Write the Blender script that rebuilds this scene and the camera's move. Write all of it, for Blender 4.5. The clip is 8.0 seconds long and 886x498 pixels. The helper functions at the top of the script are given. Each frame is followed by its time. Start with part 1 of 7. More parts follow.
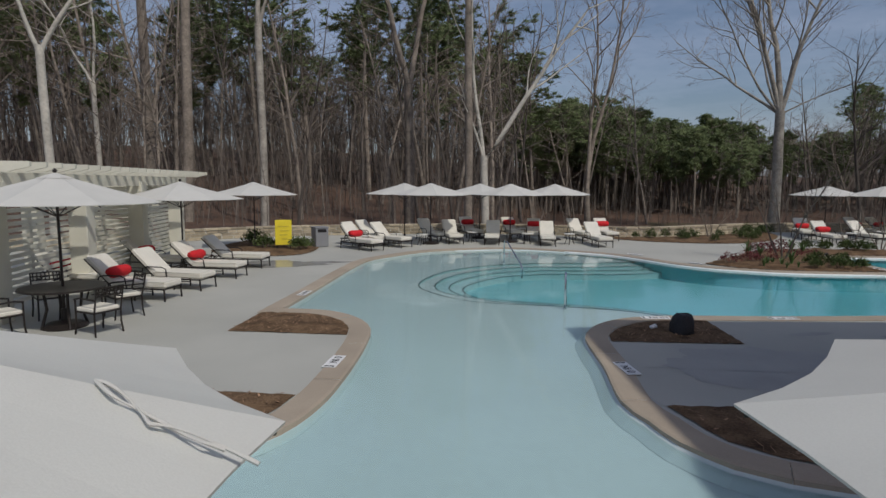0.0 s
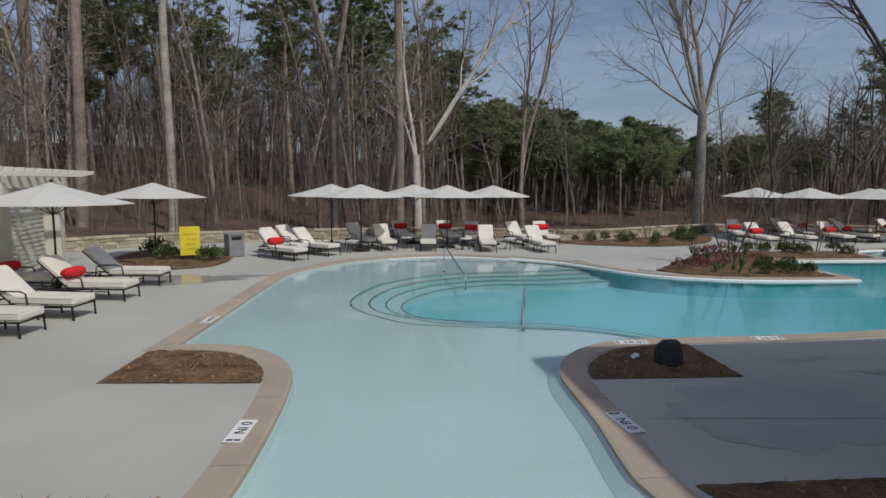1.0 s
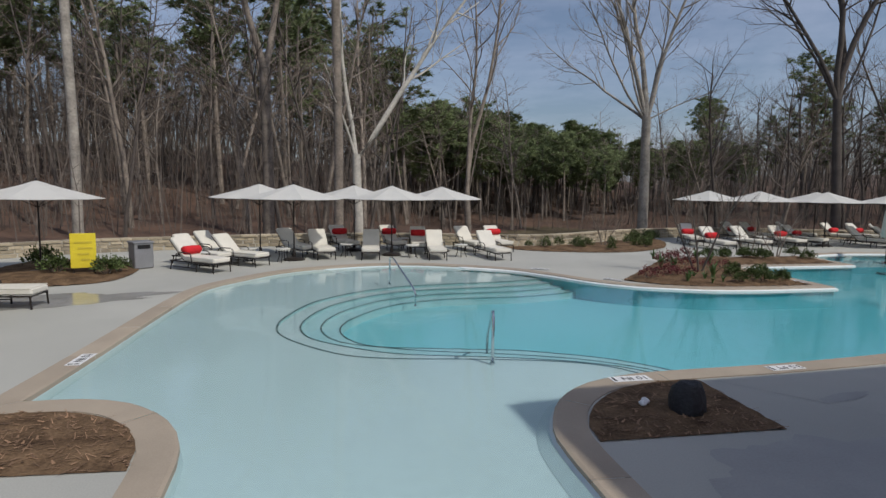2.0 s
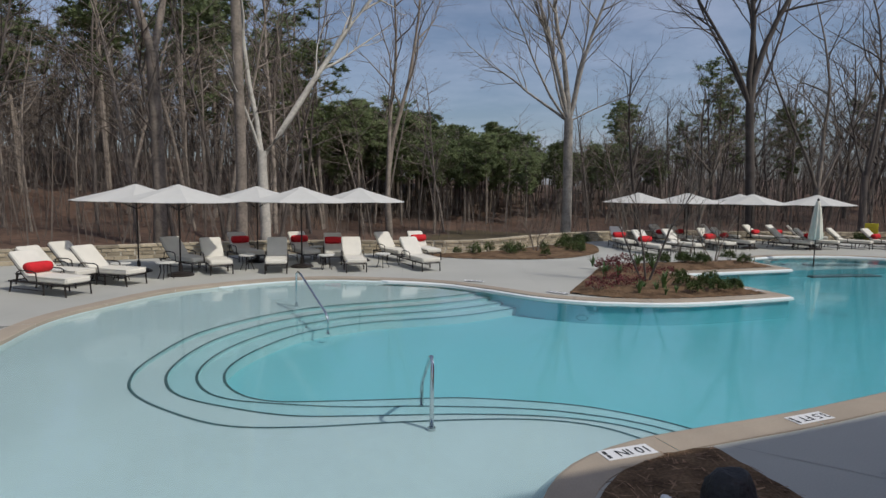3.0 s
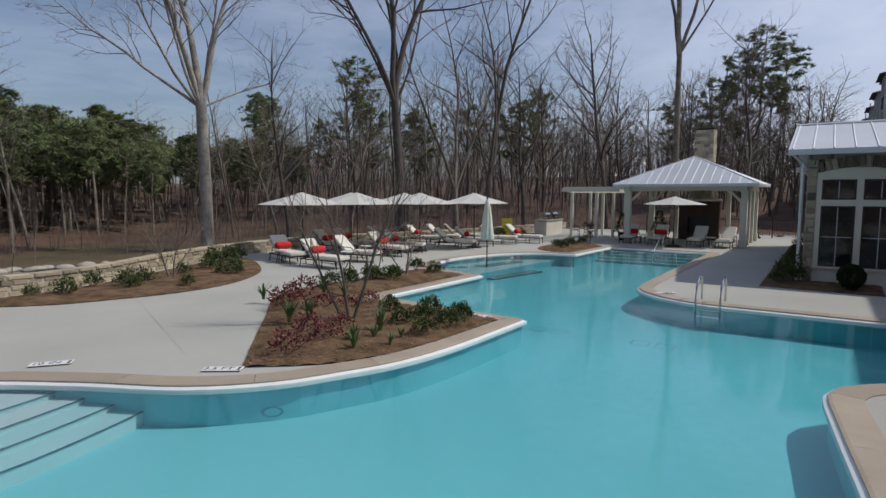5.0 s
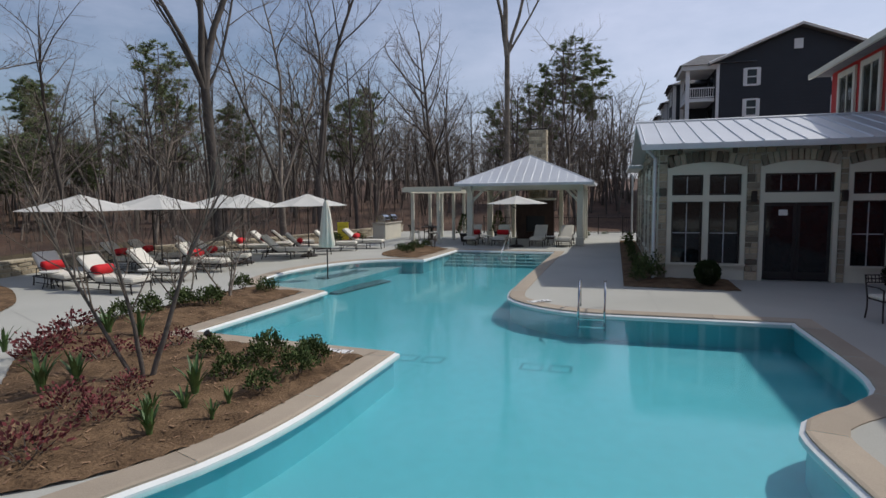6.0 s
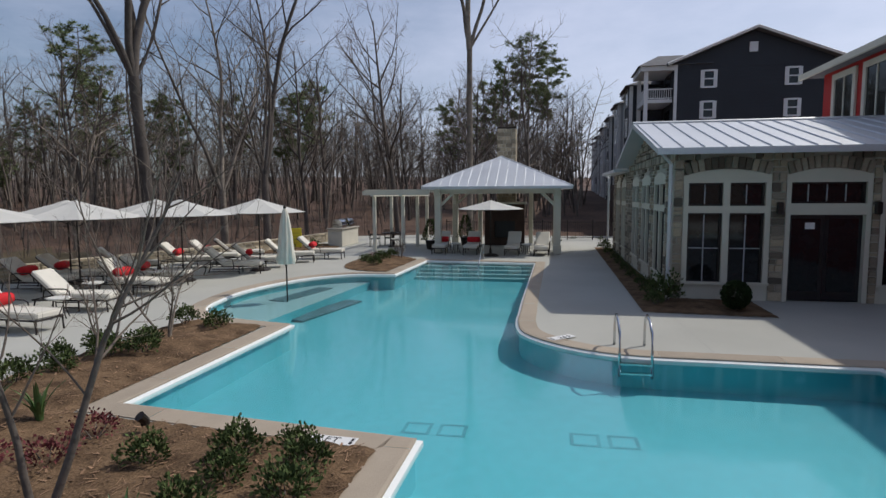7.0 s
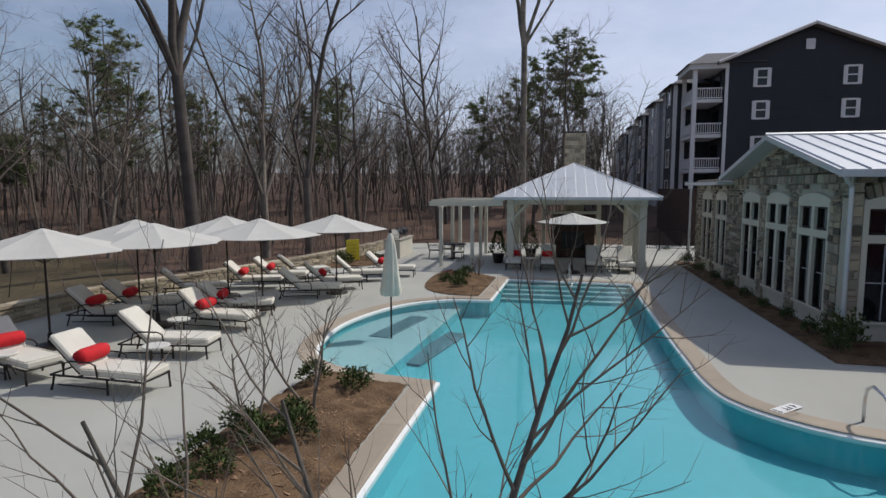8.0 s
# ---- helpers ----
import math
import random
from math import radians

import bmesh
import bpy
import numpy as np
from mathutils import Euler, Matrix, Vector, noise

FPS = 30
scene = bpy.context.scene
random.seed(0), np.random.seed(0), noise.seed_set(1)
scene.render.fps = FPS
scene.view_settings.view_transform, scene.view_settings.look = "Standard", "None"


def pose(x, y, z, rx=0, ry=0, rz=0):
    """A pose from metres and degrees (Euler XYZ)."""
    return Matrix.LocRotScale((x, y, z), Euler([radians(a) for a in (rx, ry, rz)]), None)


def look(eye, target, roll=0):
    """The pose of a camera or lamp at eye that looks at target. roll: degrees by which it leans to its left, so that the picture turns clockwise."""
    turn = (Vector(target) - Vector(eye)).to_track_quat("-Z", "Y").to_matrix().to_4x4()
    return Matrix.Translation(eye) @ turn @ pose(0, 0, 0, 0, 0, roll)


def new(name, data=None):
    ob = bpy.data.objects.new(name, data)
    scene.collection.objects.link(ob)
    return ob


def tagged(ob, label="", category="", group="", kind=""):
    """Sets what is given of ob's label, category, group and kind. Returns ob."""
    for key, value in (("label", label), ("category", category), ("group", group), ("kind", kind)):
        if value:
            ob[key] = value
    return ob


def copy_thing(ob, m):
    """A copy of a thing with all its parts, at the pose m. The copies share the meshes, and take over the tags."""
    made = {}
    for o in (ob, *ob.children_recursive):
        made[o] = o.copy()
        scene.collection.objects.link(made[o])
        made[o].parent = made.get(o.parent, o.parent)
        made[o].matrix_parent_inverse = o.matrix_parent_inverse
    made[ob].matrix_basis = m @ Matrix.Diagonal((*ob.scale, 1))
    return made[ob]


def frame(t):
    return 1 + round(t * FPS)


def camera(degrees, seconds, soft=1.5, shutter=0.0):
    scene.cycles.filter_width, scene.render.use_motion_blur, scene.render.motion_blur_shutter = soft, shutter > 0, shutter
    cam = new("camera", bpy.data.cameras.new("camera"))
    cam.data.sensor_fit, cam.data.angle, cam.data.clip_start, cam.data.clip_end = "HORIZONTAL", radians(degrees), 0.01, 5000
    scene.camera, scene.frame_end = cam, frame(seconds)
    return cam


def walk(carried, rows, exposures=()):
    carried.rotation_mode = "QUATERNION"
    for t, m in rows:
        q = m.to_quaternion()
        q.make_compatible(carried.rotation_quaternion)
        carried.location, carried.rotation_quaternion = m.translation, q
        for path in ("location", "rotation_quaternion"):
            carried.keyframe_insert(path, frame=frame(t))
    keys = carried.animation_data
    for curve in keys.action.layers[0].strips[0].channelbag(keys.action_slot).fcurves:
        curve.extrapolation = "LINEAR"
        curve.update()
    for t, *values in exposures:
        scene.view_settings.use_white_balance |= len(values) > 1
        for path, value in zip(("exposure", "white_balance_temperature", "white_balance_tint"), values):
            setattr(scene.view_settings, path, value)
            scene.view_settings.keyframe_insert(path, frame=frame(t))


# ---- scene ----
cam = camera(75.3, 8.0)
PATH = [
    (0, (1.623, 2.395, 2.618), (1.636, 4.382, 2.39), 0.4),
    (0.5, (1.493, 3.539, 2.647), (1.606, 5.523, 2.422), 0.6),
    (1, (1.436, 4.446, 2.661), (1.702, 6.415, 2.435), 0.5),
    (2.5, (1.858, 7.914, 2.504), (2.432, 9.82, 2.304), 0.9),
    (3, (2.237, 9.132, 2.495), (2.969, 10.983, 2.298), 0.8),
    (3.5, (2.711, 10.452, 2.501), (3.661, 12.201, 2.305), 0.7),
    (4, (3.241, 11.939, 2.495), (4.486, 13.492, 2.301), 0.7),
    (4.5, (4.212, 13.133, 2.529), (5.695, 14.461, 2.338), 0.3),
    (5, (5.215, 14.241, 2.53), (6.875, 15.341, 2.341), 0.1),
    (6.3, (8.119, 16.386, 2.402), (10.058, 16.839, 2.221), -0.6),
    (6.5, (8.572, 16.63, 2.447), (10.52, 17.044, 2.264), -0.5),
    (7, (9.656, 17.804, 2.732), (11.613, 18.167, 2.542), -0.3),
    (7.5, (10.369, 19.446, 3.162), (12.328, 19.792, 2.959), -0.3),
    (8, (11.064, 21.203, 3.439), (13.018, 21.572, 3.23), -0.1),
]
walk(cam, [(t, look(eye, target, roll)) for t, eye, target, roll in PATH],
     [(0.0, -0.3), (1.0, -0.13), (2.5, -0.04), (3.5, -0.02), (5.0, 0.02), (6.5, 0.06), (8.0, 0.07)])

# ---- daylight ----
SUN = Vector((1.9, -2.7, 4.0)).normalized()
world = bpy.data.worlds.new("sky")
scene.world = world
world.use_nodes = True
wn = world.node_tree
wn.nodes.clear()
w_out = wn.nodes.new("ShaderNodeOutputWorld")
w_bg = wn.nodes.new("ShaderNodeBackground")
w_sky = wn.nodes.new("ShaderNodeTexSky")
w_sky.sky_type = "NISHITA"
w_sky.sun_disc = False
w_sky.sun_elevation = math.asin(SUN.z)
w_sky.sun_rotation = math.atan2(SUN.x, SUN.y)
w_sky.air_density, w_sky.dust_density, w_sky.ozone_density = 1.0, 2.0, 3.6
w_bg.inputs["Strength"].default_value = 0.087
# thin high cloud drawn over the sky
w_tc = wn.nodes.new("ShaderNodeTexCoord")
w_map = wn.nodes.new("ShaderNodeMapping")
w_map.inputs["Scale"].default_value = (1.0, 1.6, 4.5)
w_noise = wn.nodes.new("ShaderNodeTexNoise")
w_noise.inputs["Scale"].default_value = 2.2
w_noise.inputs["Detail"].default_value = 7.0
w_noise.inputs["Roughness"].default_value = 0.62
w_ramp = wn.nodes.new("ShaderNodeValToRGB")
w_ramp.color_ramp.elements[0].position, w_ramp.color_ramp.elements[1].position = 0.38, 0.84
w_ramp.color_ramp.elements[0].color = (0.06, 0.06, 0.06, 1)
w_ramp.color_ramp.elements[1].color = (0.36, 0.36, 0.36, 1)
w_mix = wn.nodes.new("ShaderNodeMix")
w_mix.data_type = "RGBA"
w_mix.inputs[7].default_value = (9.3, 9.7, 12.0, 1)
wn.links.new(w_tc.outputs["Generated"], w_map.inputs["Vector"])
wn.links.new(w_map.outputs[0], w_noise.inputs["Vector"])
wn.links.new(w_noise.outputs["Fac"], w_ramp.inputs[0])
# the haze thickens towards the sun's side
w_dot = wn.nodes.new("ShaderNodeVectorMath")
w_dot.operation = "DOT_PRODUCT"
w_dot.inputs[1].default_value = (0.93, -0.36, 0.0)
w_haze = wn.nodes.new("ShaderNodeMapRange")
w_haze.inputs["From Min"].default_value, w_haze.inputs["From Max"].default_value = 0.6, 1.0
w_haze.inputs["To Min"].default_value, w_haze.inputs["To Max"].default_value = 0.0, 0.36
w_add = wn.nodes.new("ShaderNodeMath")
w_add.operation = "ADD"
w_add.use_clamp = True
wn.links.new(w_tc.outputs["Generated"], w_dot.inputs[0])
wn.links.new(w_dot.outputs["Value"], w_haze.inputs["Value"])
wn.links.new(w_haze.outputs[0], w_add.inputs[0])
wn.links.new(w_ramp.outputs[0], w_add.inputs[1])
wn.links.new(w_add.outputs[0], w_mix.inputs[0])
wn.links.new(w_sky.outputs[0], w_mix.inputs[6])
wn.links.new(w_mix.outputs[2], w_bg.inputs["Color"])
wn.links.new(w_bg.outputs[0], w_out.inputs[0])
sun_data = bpy.data.lights.new("sun", "SUN")
sun_data.energy, sun_data.angle, sun_data.color = 2.5, radians(0.8), (1.0, 0.955, 0.89)
new("sun", sun_data).matrix_world = look((0, 0, 60), Vector((0, 0, 60)) - SUN)


# ---- materials ----
def material(name, color, rough=0.7, metal=0.0, var=0.25, scale=3.0, fine=40.0, bump=0.2, tint=None, pieces=0.0, spec=0.5, sheet=False):
    """A surface with colour that varies at two scales, and fine relief. pieces: how far alike pieces differ in tone."""
    m = bpy.data.materials.new(name)
    m.use_nodes = True
    nt = m.node_tree
    b = nt.nodes["Principled BSDF"]
    b.inputs["Roughness"].default_value = rough
    b.inputs["Metallic"].default_value = metal
    b.inputs["Specular IOR Level"].default_value = spec
    tc = nt.nodes.new("ShaderNodeTexCoord")
    n1 = nt.nodes.new("ShaderNodeTexNoise")
    n1.inputs["Scale"].default_value = scale
    n1.inputs["Detail"].default_value = 6.0
    n2 = nt.nodes.new("ShaderNodeTexNoise")
    n2.inputs["Scale"].default_value = fine
    n2.inputs["Detail"].default_value = 4.0
    nt.links.new(tc.outputs["Object"], n1.inputs["Vector"])
    nt.links.new(tc.outputs["Object"], n2.inputs["Vector"])
    add = nt.nodes.new("ShaderNodeMath")
    add.operation = "MULTIPLY_ADD"
    nt.links.new(n1.outputs["Fac"], add.inputs[0])
    add.inputs[1].default_value = 0.6
    half = nt.nodes.new("ShaderNodeMath")
    half.operation = "MULTIPLY"
    half.inputs[1].default_value = 0.4
    nt.links.new(n2.outputs["Fac"], half.inputs[0])
    nt.links.new(half.outputs[0], add.inputs[2])
    ramp = nt.nodes.new("ShaderNodeValToRGB")
    ramp.color_ramp.elements[0].position, ramp.color_ramp.elements[1].position = 0.32, 0.68
    dark = [c * (1 - var) for c in color]
    light = tint if tint else [min(1.0, c * (1 + var)) for c in color]
    ramp.color_ramp.elements[0].color = (*dark, 1)
    ramp.color_ramp.elements[1].color = (*light, 1)
    nt.links.new(add.outputs[0], ramp.inputs[0])
    out = ramp.outputs[0]
    if pieces:
        info = nt.nodes.new("ShaderNodeObjectInfo")
        geo = nt.nodes.new("ShaderNodeNewGeometry")
        both = nt.nodes.new("ShaderNodeMath")
        both.operation = "ADD"
        nt.links.new(info.outputs["Random"], both.inputs[0])
        nt.links.new(geo.outputs["Random Per Island"], both.inputs[1])
        frac = nt.nodes.new("ShaderNodeMath")
        frac.operation = "FRACT"
        nt.links.new(both.outputs[0], frac.inputs[0])
        mr = nt.nodes.new("ShaderNodeMapRange")
        mr.inputs["To Min"].default_value, mr.inputs["To Max"].default_value = 1 - pieces, 1 + pieces
        nt.links.new(frac.outputs[0], mr.inputs["Value"])
        hsv = nt.nodes.new("ShaderNodeHueSaturation")
        nt.links.new(mr.outputs[0], hsv.inputs["Value"])
        nt.links.new(out, hsv.inputs["Color"])
        out = hsv.outputs[0]
    nt.links.new(out, b.inputs["Base Color"])
    if bump:
        bp = nt.nodes.new("ShaderNodeBump")
        bp.inputs["Strength"].default_value = bump
        bp.inputs["Distance"].default_value = 0.02
        nt.links.new(n2.outputs["Fac"], bp.inputs["Height"])
        nt.links.new(bp.outputs[0], b.inputs["Normal"])
    if sheet:
        # thin cloth: some light comes through
        tr = nt.nodes.new("ShaderNodeBsdfTranslucent")
        nt.links.new(out, tr.inputs["Color"])
        mx = nt.nodes.new("ShaderNodeMixShader")
        mx.inputs[0].default_value = 0.22
        nt.links.new(b.outputs[0], mx.inputs[1])
        nt.links.new(tr.outputs[0], mx.inputs[2])
        nt.links.new(mx.outputs[0], nt.nodes["Material Output"].inputs[0])
    return m


M_DECK = material("broom_concrete", (0.40, 0.397, 0.357), 0.85, var=0.14, scale=0.35, fine=60, bump=0.15)
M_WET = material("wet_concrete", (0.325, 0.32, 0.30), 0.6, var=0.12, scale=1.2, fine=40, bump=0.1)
M_JOINT = material("dirty_joint_filler", (0.355, 0.35, 0.32), 0.95, var=0.2)
M_COPING = material("tan_coping", (0.36, 0.30, 0.23), 0.8, var=0.14, scale=1.2, fine=70, bump=0.2, pieces=0.1)
M_PLASTER = material("white_pool_plaster", (0.55, 0.62, 0.625), 0.6, var=0.06, scale=0.5, fine=8, bump=0)
# aqua in these plasters stands in for light absorbed by deeper water
M_MID = material("pale_water_tinted_plaster", (0.41, 0.60, 0.62), 0.6, var=0.06, scale=0.5, fine=8, bump=0)
M_POOLWALL = material("wall_water_tinted_plaster", (0.15, 0.53, 0.60), 0.6, var=0.06, scale=0.5, fine=8, bump=0)
M_DEEP = material("deep_water_tinted_plaster", (0.125, 0.50, 0.565), 0.6, var=0.08, scale=0.22, fine=5, bump=0)
# plaster colour pales towards the beach entry, painting in shallower water's weaker tint
nt = M_DEEP.node_tree
fade_tc = nt.nodes.new("ShaderNodeTexCoord")
fade_d = nt.nodes.new("ShaderNodeVectorMath")
fade_d.operation = "DISTANCE"
fade_d.inputs[1].default_value = (3.6, 18.4, -0.56)
fade_r = nt.nodes.new("ShaderNodeMapRange")
fade_r.interpolation_type = "SMOOTHSTEP"
fade_r.inputs["From Min"].default_value, fade_r.inputs["From Max"].default_value = 1.0, 13.0
fade_m = nt.nodes.new("ShaderNodeMix")
fade_m.data_type = "RGBA"
fade_m.inputs[6].default_value = (0.235, 0.56, 0.605, 1)
nt.links.new(fade_tc.outputs["Object"], fade_d.inputs[0])
nt.links.new(fade_d.outputs["Value"], fade_r.inputs["Value"])
nt.links.new(fade_r.outputs[0], fade_m.inputs[0])
nt.links.new(nt.nodes["Color Ramp"].outputs[0], fade_m.inputs[7])
nt.links.new(fade_m.outputs[2], nt.nodes["Principled BSDF"].inputs["Base Color"])
M_RIM = material("white_waterline", (0.74, 0.76, 0.75), 0.5, var=0.06)
M_TILE = material("dark_step_tile", (0.045, 0.10, 0.11), 0.4, var=0.3, fine=90)
M_DRAIN = material("grey_aqua_drain_grate", (0.085, 0.36, 0.42), 0.6, var=0.2)
M_PUDDLE = material("wet_glossy_concrete", (0.33, 0.325, 0.305), 0.14, var=0.12, scale=1.0, fine=8, bump=0.03)
M_PAD = material("slate_blue_tile", (0.10, 0.20, 0.23), 0.5, var=0.2, fine=60)
M_MULCH = material("pine_straw_mulch", (0.105, 0.062, 0.037), 0.97, var=0.6, scale=3.0, fine=34, bump=1.0, tint=(0.235, 0.152, 0.088), spec=0.15)
M_STRAW = material("dry_pine_straw", (0.24, 0.145, 0.085), 0.95, var=0.4, scale=2, bump=0, pieces=0.5)
M_STONE = material("tan_fieldstone", (0.39, 0.33, 0.235), 0.9, var=0.25, scale=4, fine=30, bump=0.5, pieces=0.35)
M_STONE_GREY = material("brown_grey_fieldstone", (0.27, 0.235, 0.18), 0.9, var=0.25, scale=4, fine=30, bump=0.5, pieces=0.6)
M_MORTAR = material("pale_mortar", (0.47, 0.44, 0.37), 0.95, var=0.15)
M_CREAM = material("cream_painted_wood", (0.62, 0.60, 0.50), 0.6, var=0.07, scale=1.5, fine=50, bump=0.08)
M_STUCCO = material("cream_panel", (0.60, 0.57, 0.48), 0.7, var=0.08, scale=1.0, fine=60, bump=0.1)
M_ROOF = material("pale_standing_seam_metal", (0.60, 0.62, 0.64), 0.42, metal=0.35, var=0.08, scale=0.6, fine=20, bump=0.05)
M_BRONZE = material("dark_bronze_metal", (0.028, 0.022, 0.019), 0.45, metal=0.4, var=0.25, scale=8)
M_STEEL = material("polished_steel", (0.62, 0.64, 0.66), 0.12, metal=1.0, var=0.04, bump=0)
M_CUSHION = material("off_white_cushion", (0.66, 0.63, 0.55), 0.9, var=0.06, scale=4, fine=150, bump=0.15)
M_RED = material("red_outdoor_fabric", (0.55, 0.012, 0.018), 0.85, var=0.15, scale=6, fine=150, bump=0.15)
M_CANVAS = material("white_canvas", (0.675, 0.665, 0.62), 0.85, var=0.05, scale=2, fine=120, bump=0.1, sheet=True)
M_FURLED = material("cream_furled_canvas", (0.74, 0.68, 0.57), 0.9, var=0.08, scale=4, fine=60, bump=0.2)
M_GLASS_DARK = material("dark_window_glass", (0.012, 0.014, 0.015), 0.05, var=0.2, bump=0)
# door black, also used as painted-in darkness within openings
M_DOOR_VOID = material("black_door_paint_and_dark_openings", (0.014, 0.014, 0.015), 0.35, var=0.2)
M_NAVY = material("charcoal_blue_siding", (0.026, 0.030, 0.038), 0.7, var=0.12, scale=0.8, fine=30)
M_SHINGLE = material("grey_roof_shingles", (0.15, 0.15, 0.155), 0.9, var=0.25, scale=2, fine=15)
M_WHITE = material("white_trim_paint", (0.74, 0.74, 0.73), 0.55, var=0.05)
M_REDWALL = material("red_painted_siding", (0.42, 0.018, 0.014), 0.6, var=0.12, scale=1, fine=30)
M_STAIN = material("faded_print", (0.56, 0.44, 0.035), 0.6, var=0.2)
M_YELLOW = material("yellow_sign_board", (0.72, 0.58, 0.03), 0.55, var=0.1)
M_GREYBOX = material("grey_metal_bin", (0.27, 0.275, 0.285), 0.5, metal=0.3, var=0.12)
M_ROCK = material("black_boulder", (0.022, 0.022, 0.024), 0.65, var=0.5, scale=4, fine=30, bump=0.8)
M_PALEROCK = material("pale_boulder", (0.36, 0.33, 0.28), 0.9, var=0.3, scale=2, fine=20, bump=0.5)
M_LITTER = material("leaf_litter", (0.082, 0.047, 0.033), 0.97, var=0.5, scale=0.22, fine=3.5, bump=0.6, tint=(0.165, 0.096, 0.062))
M_MEADOW = material("dry_olive_grass", (0.075, 0.056, 0.028), 0.97, var=0.45, scale=0.25, fine=5, bump=0.6, tint=(0.14, 0.105, 0.048))
M_CREEK = material("brown_creek_water", (0.05, 0.042, 0.026), 0.07, var=0.3, scale=0.5, fine=4, bump=0.03)
M_BARK = material("grey_brown_bark", (0.215, 0.18, 0.145), 0.95, var=0.5, scale=1.8, fine=9, bump=0.8, pieces=0.3)
M_BARK_DARK = material("dark_bark", (0.11, 0.092, 0.078), 0.95, var=0.35, scale=1.5, fine=14, bump=0.8, pieces=0.25)
M_BARK_GREY = material("smooth_pale_grey_bark", (0.33, 0.30, 0.255), 0.9, var=0.45, scale=1.6, fine=8, bump=0.6)
M_BARK_PALE = material("pale_sycamore_bark", (0.46, 0.43, 0.37), 0.9, var=0.35, scale=1.6, fine=9, bump=0.4)
M_TWIG = material("bare_twigs", (0.185, 0.145, 0.115), 0.95, var=0.3, scale=0.6, fine=4, bump=0, pieces=0.3)
M_BRUSH = material("dark_brush_stems", (0.125, 0.103, 0.086), 0.95, var=0.35, scale=0.4, fine=4, bump=0, pieces=0.35)
M_NEEDLE = material("pine_needles", (0.155, 0.205, 0.095), 0.8, var=0.4, scale=0.5, fine=4, bump=0, tint=(0.25, 0.295, 0.14), pieces=0.3, spec=0.1, sheet=True)
M_SHRUB = material("dark_evergreen_leaves", (0.055, 0.088, 0.028), 0.9, var=0.4, scale=6, fine=25, bump=0, tint=(0.115, 0.15, 0.055), pieces=0.35, spec=0.15)
M_BOX = material("dark_clipped_leaves", (0.016, 0.027, 0.011), 0.95, var=0.4, scale=6, fine=25, bump=0, tint=(0.034, 0.05, 0.019), pieces=0.3, spec=0.05)
M_BLADE = material("bright_green_blades", (0.07, 0.13, 0.035), 0.55, var=0.3, scale=6, bump=0, pieces=0.25)
M_MAROON = material("maroon_leaves", (0.135, 0.027, 0.03), 0.8, var=0.4, scale=6, fine=25, bump=0, pieces=0.3)
M_BRICKRED = material("red_brown_brick", (0.06, 0.036, 0.028), 0.9, var=0.3, scale=3, fine=25)
M_BLACKTEXT = material("black_lettering", (0.012, 0.012, 0.012), 0.5, var=0.1, bump=0)
M_TABLETOP = material("white_table_top", (0.66, 0.65, 0.60), 0.5, var=0.06)
M_GREYPAINT = material("grey_balcony_paint", (0.42, 0.43, 0.45), 0.6, var=0.08)

# water: clear with a blue-green cast, glossy by angle
M_WATER = bpy.data.materials.new("pool_water")
M_WATER.use_nodes = True
nt = M_WATER.node_tree
nt.nodes.remove(nt.nodes["Principled BSDF"])
wt = nt.nodes.new("ShaderNodeBsdfTransparent")
wt.inputs[0].default_value = (0.87, 0.965, 0.98, 1)
wg = nt.nodes.new("ShaderNodeBsdfGlossy")
wg.inputs["Roughness"].default_value = 0.075
wf = nt.nodes.new("ShaderNodeFresnel")
wf.inputs["IOR"].default_value = 1.38
wnz = nt.nodes.new("ShaderNodeTexNoise")
wnz.inputs["Scale"].default_value = 1.6
wnz.inputs["Detail"].default_value = 3.0
wtc = nt.nodes.new("ShaderNodeTexCoord")
wb = nt.nodes.new("ShaderNodeBump")
wb.inputs["Strength"].default_value = 0.06
wb.inputs["Distance"].default_value = 0.05
wm = nt.nodes.new("ShaderNodeMixShader")
nt.links.new(wtc.outputs["Object"], wnz.inputs["Vector"])
nt.links.new(wnz.outputs["Fac"], wb.inputs["Height"])
nt.links.new(wb.outputs[0], wg.inputs["Normal"])
nt.links.new(wb.outputs[0], wf.inputs["Normal"])
nt.links.new(wf.outputs[0], wm.inputs[0])
nt.links.new(wt.outputs[0], wm.inputs[1])
nt.links.new(wg.outputs[0], wm.inputs[2])
nt.links.new(wm.outputs[0], nt.nodes["Material Output"].inputs[0])


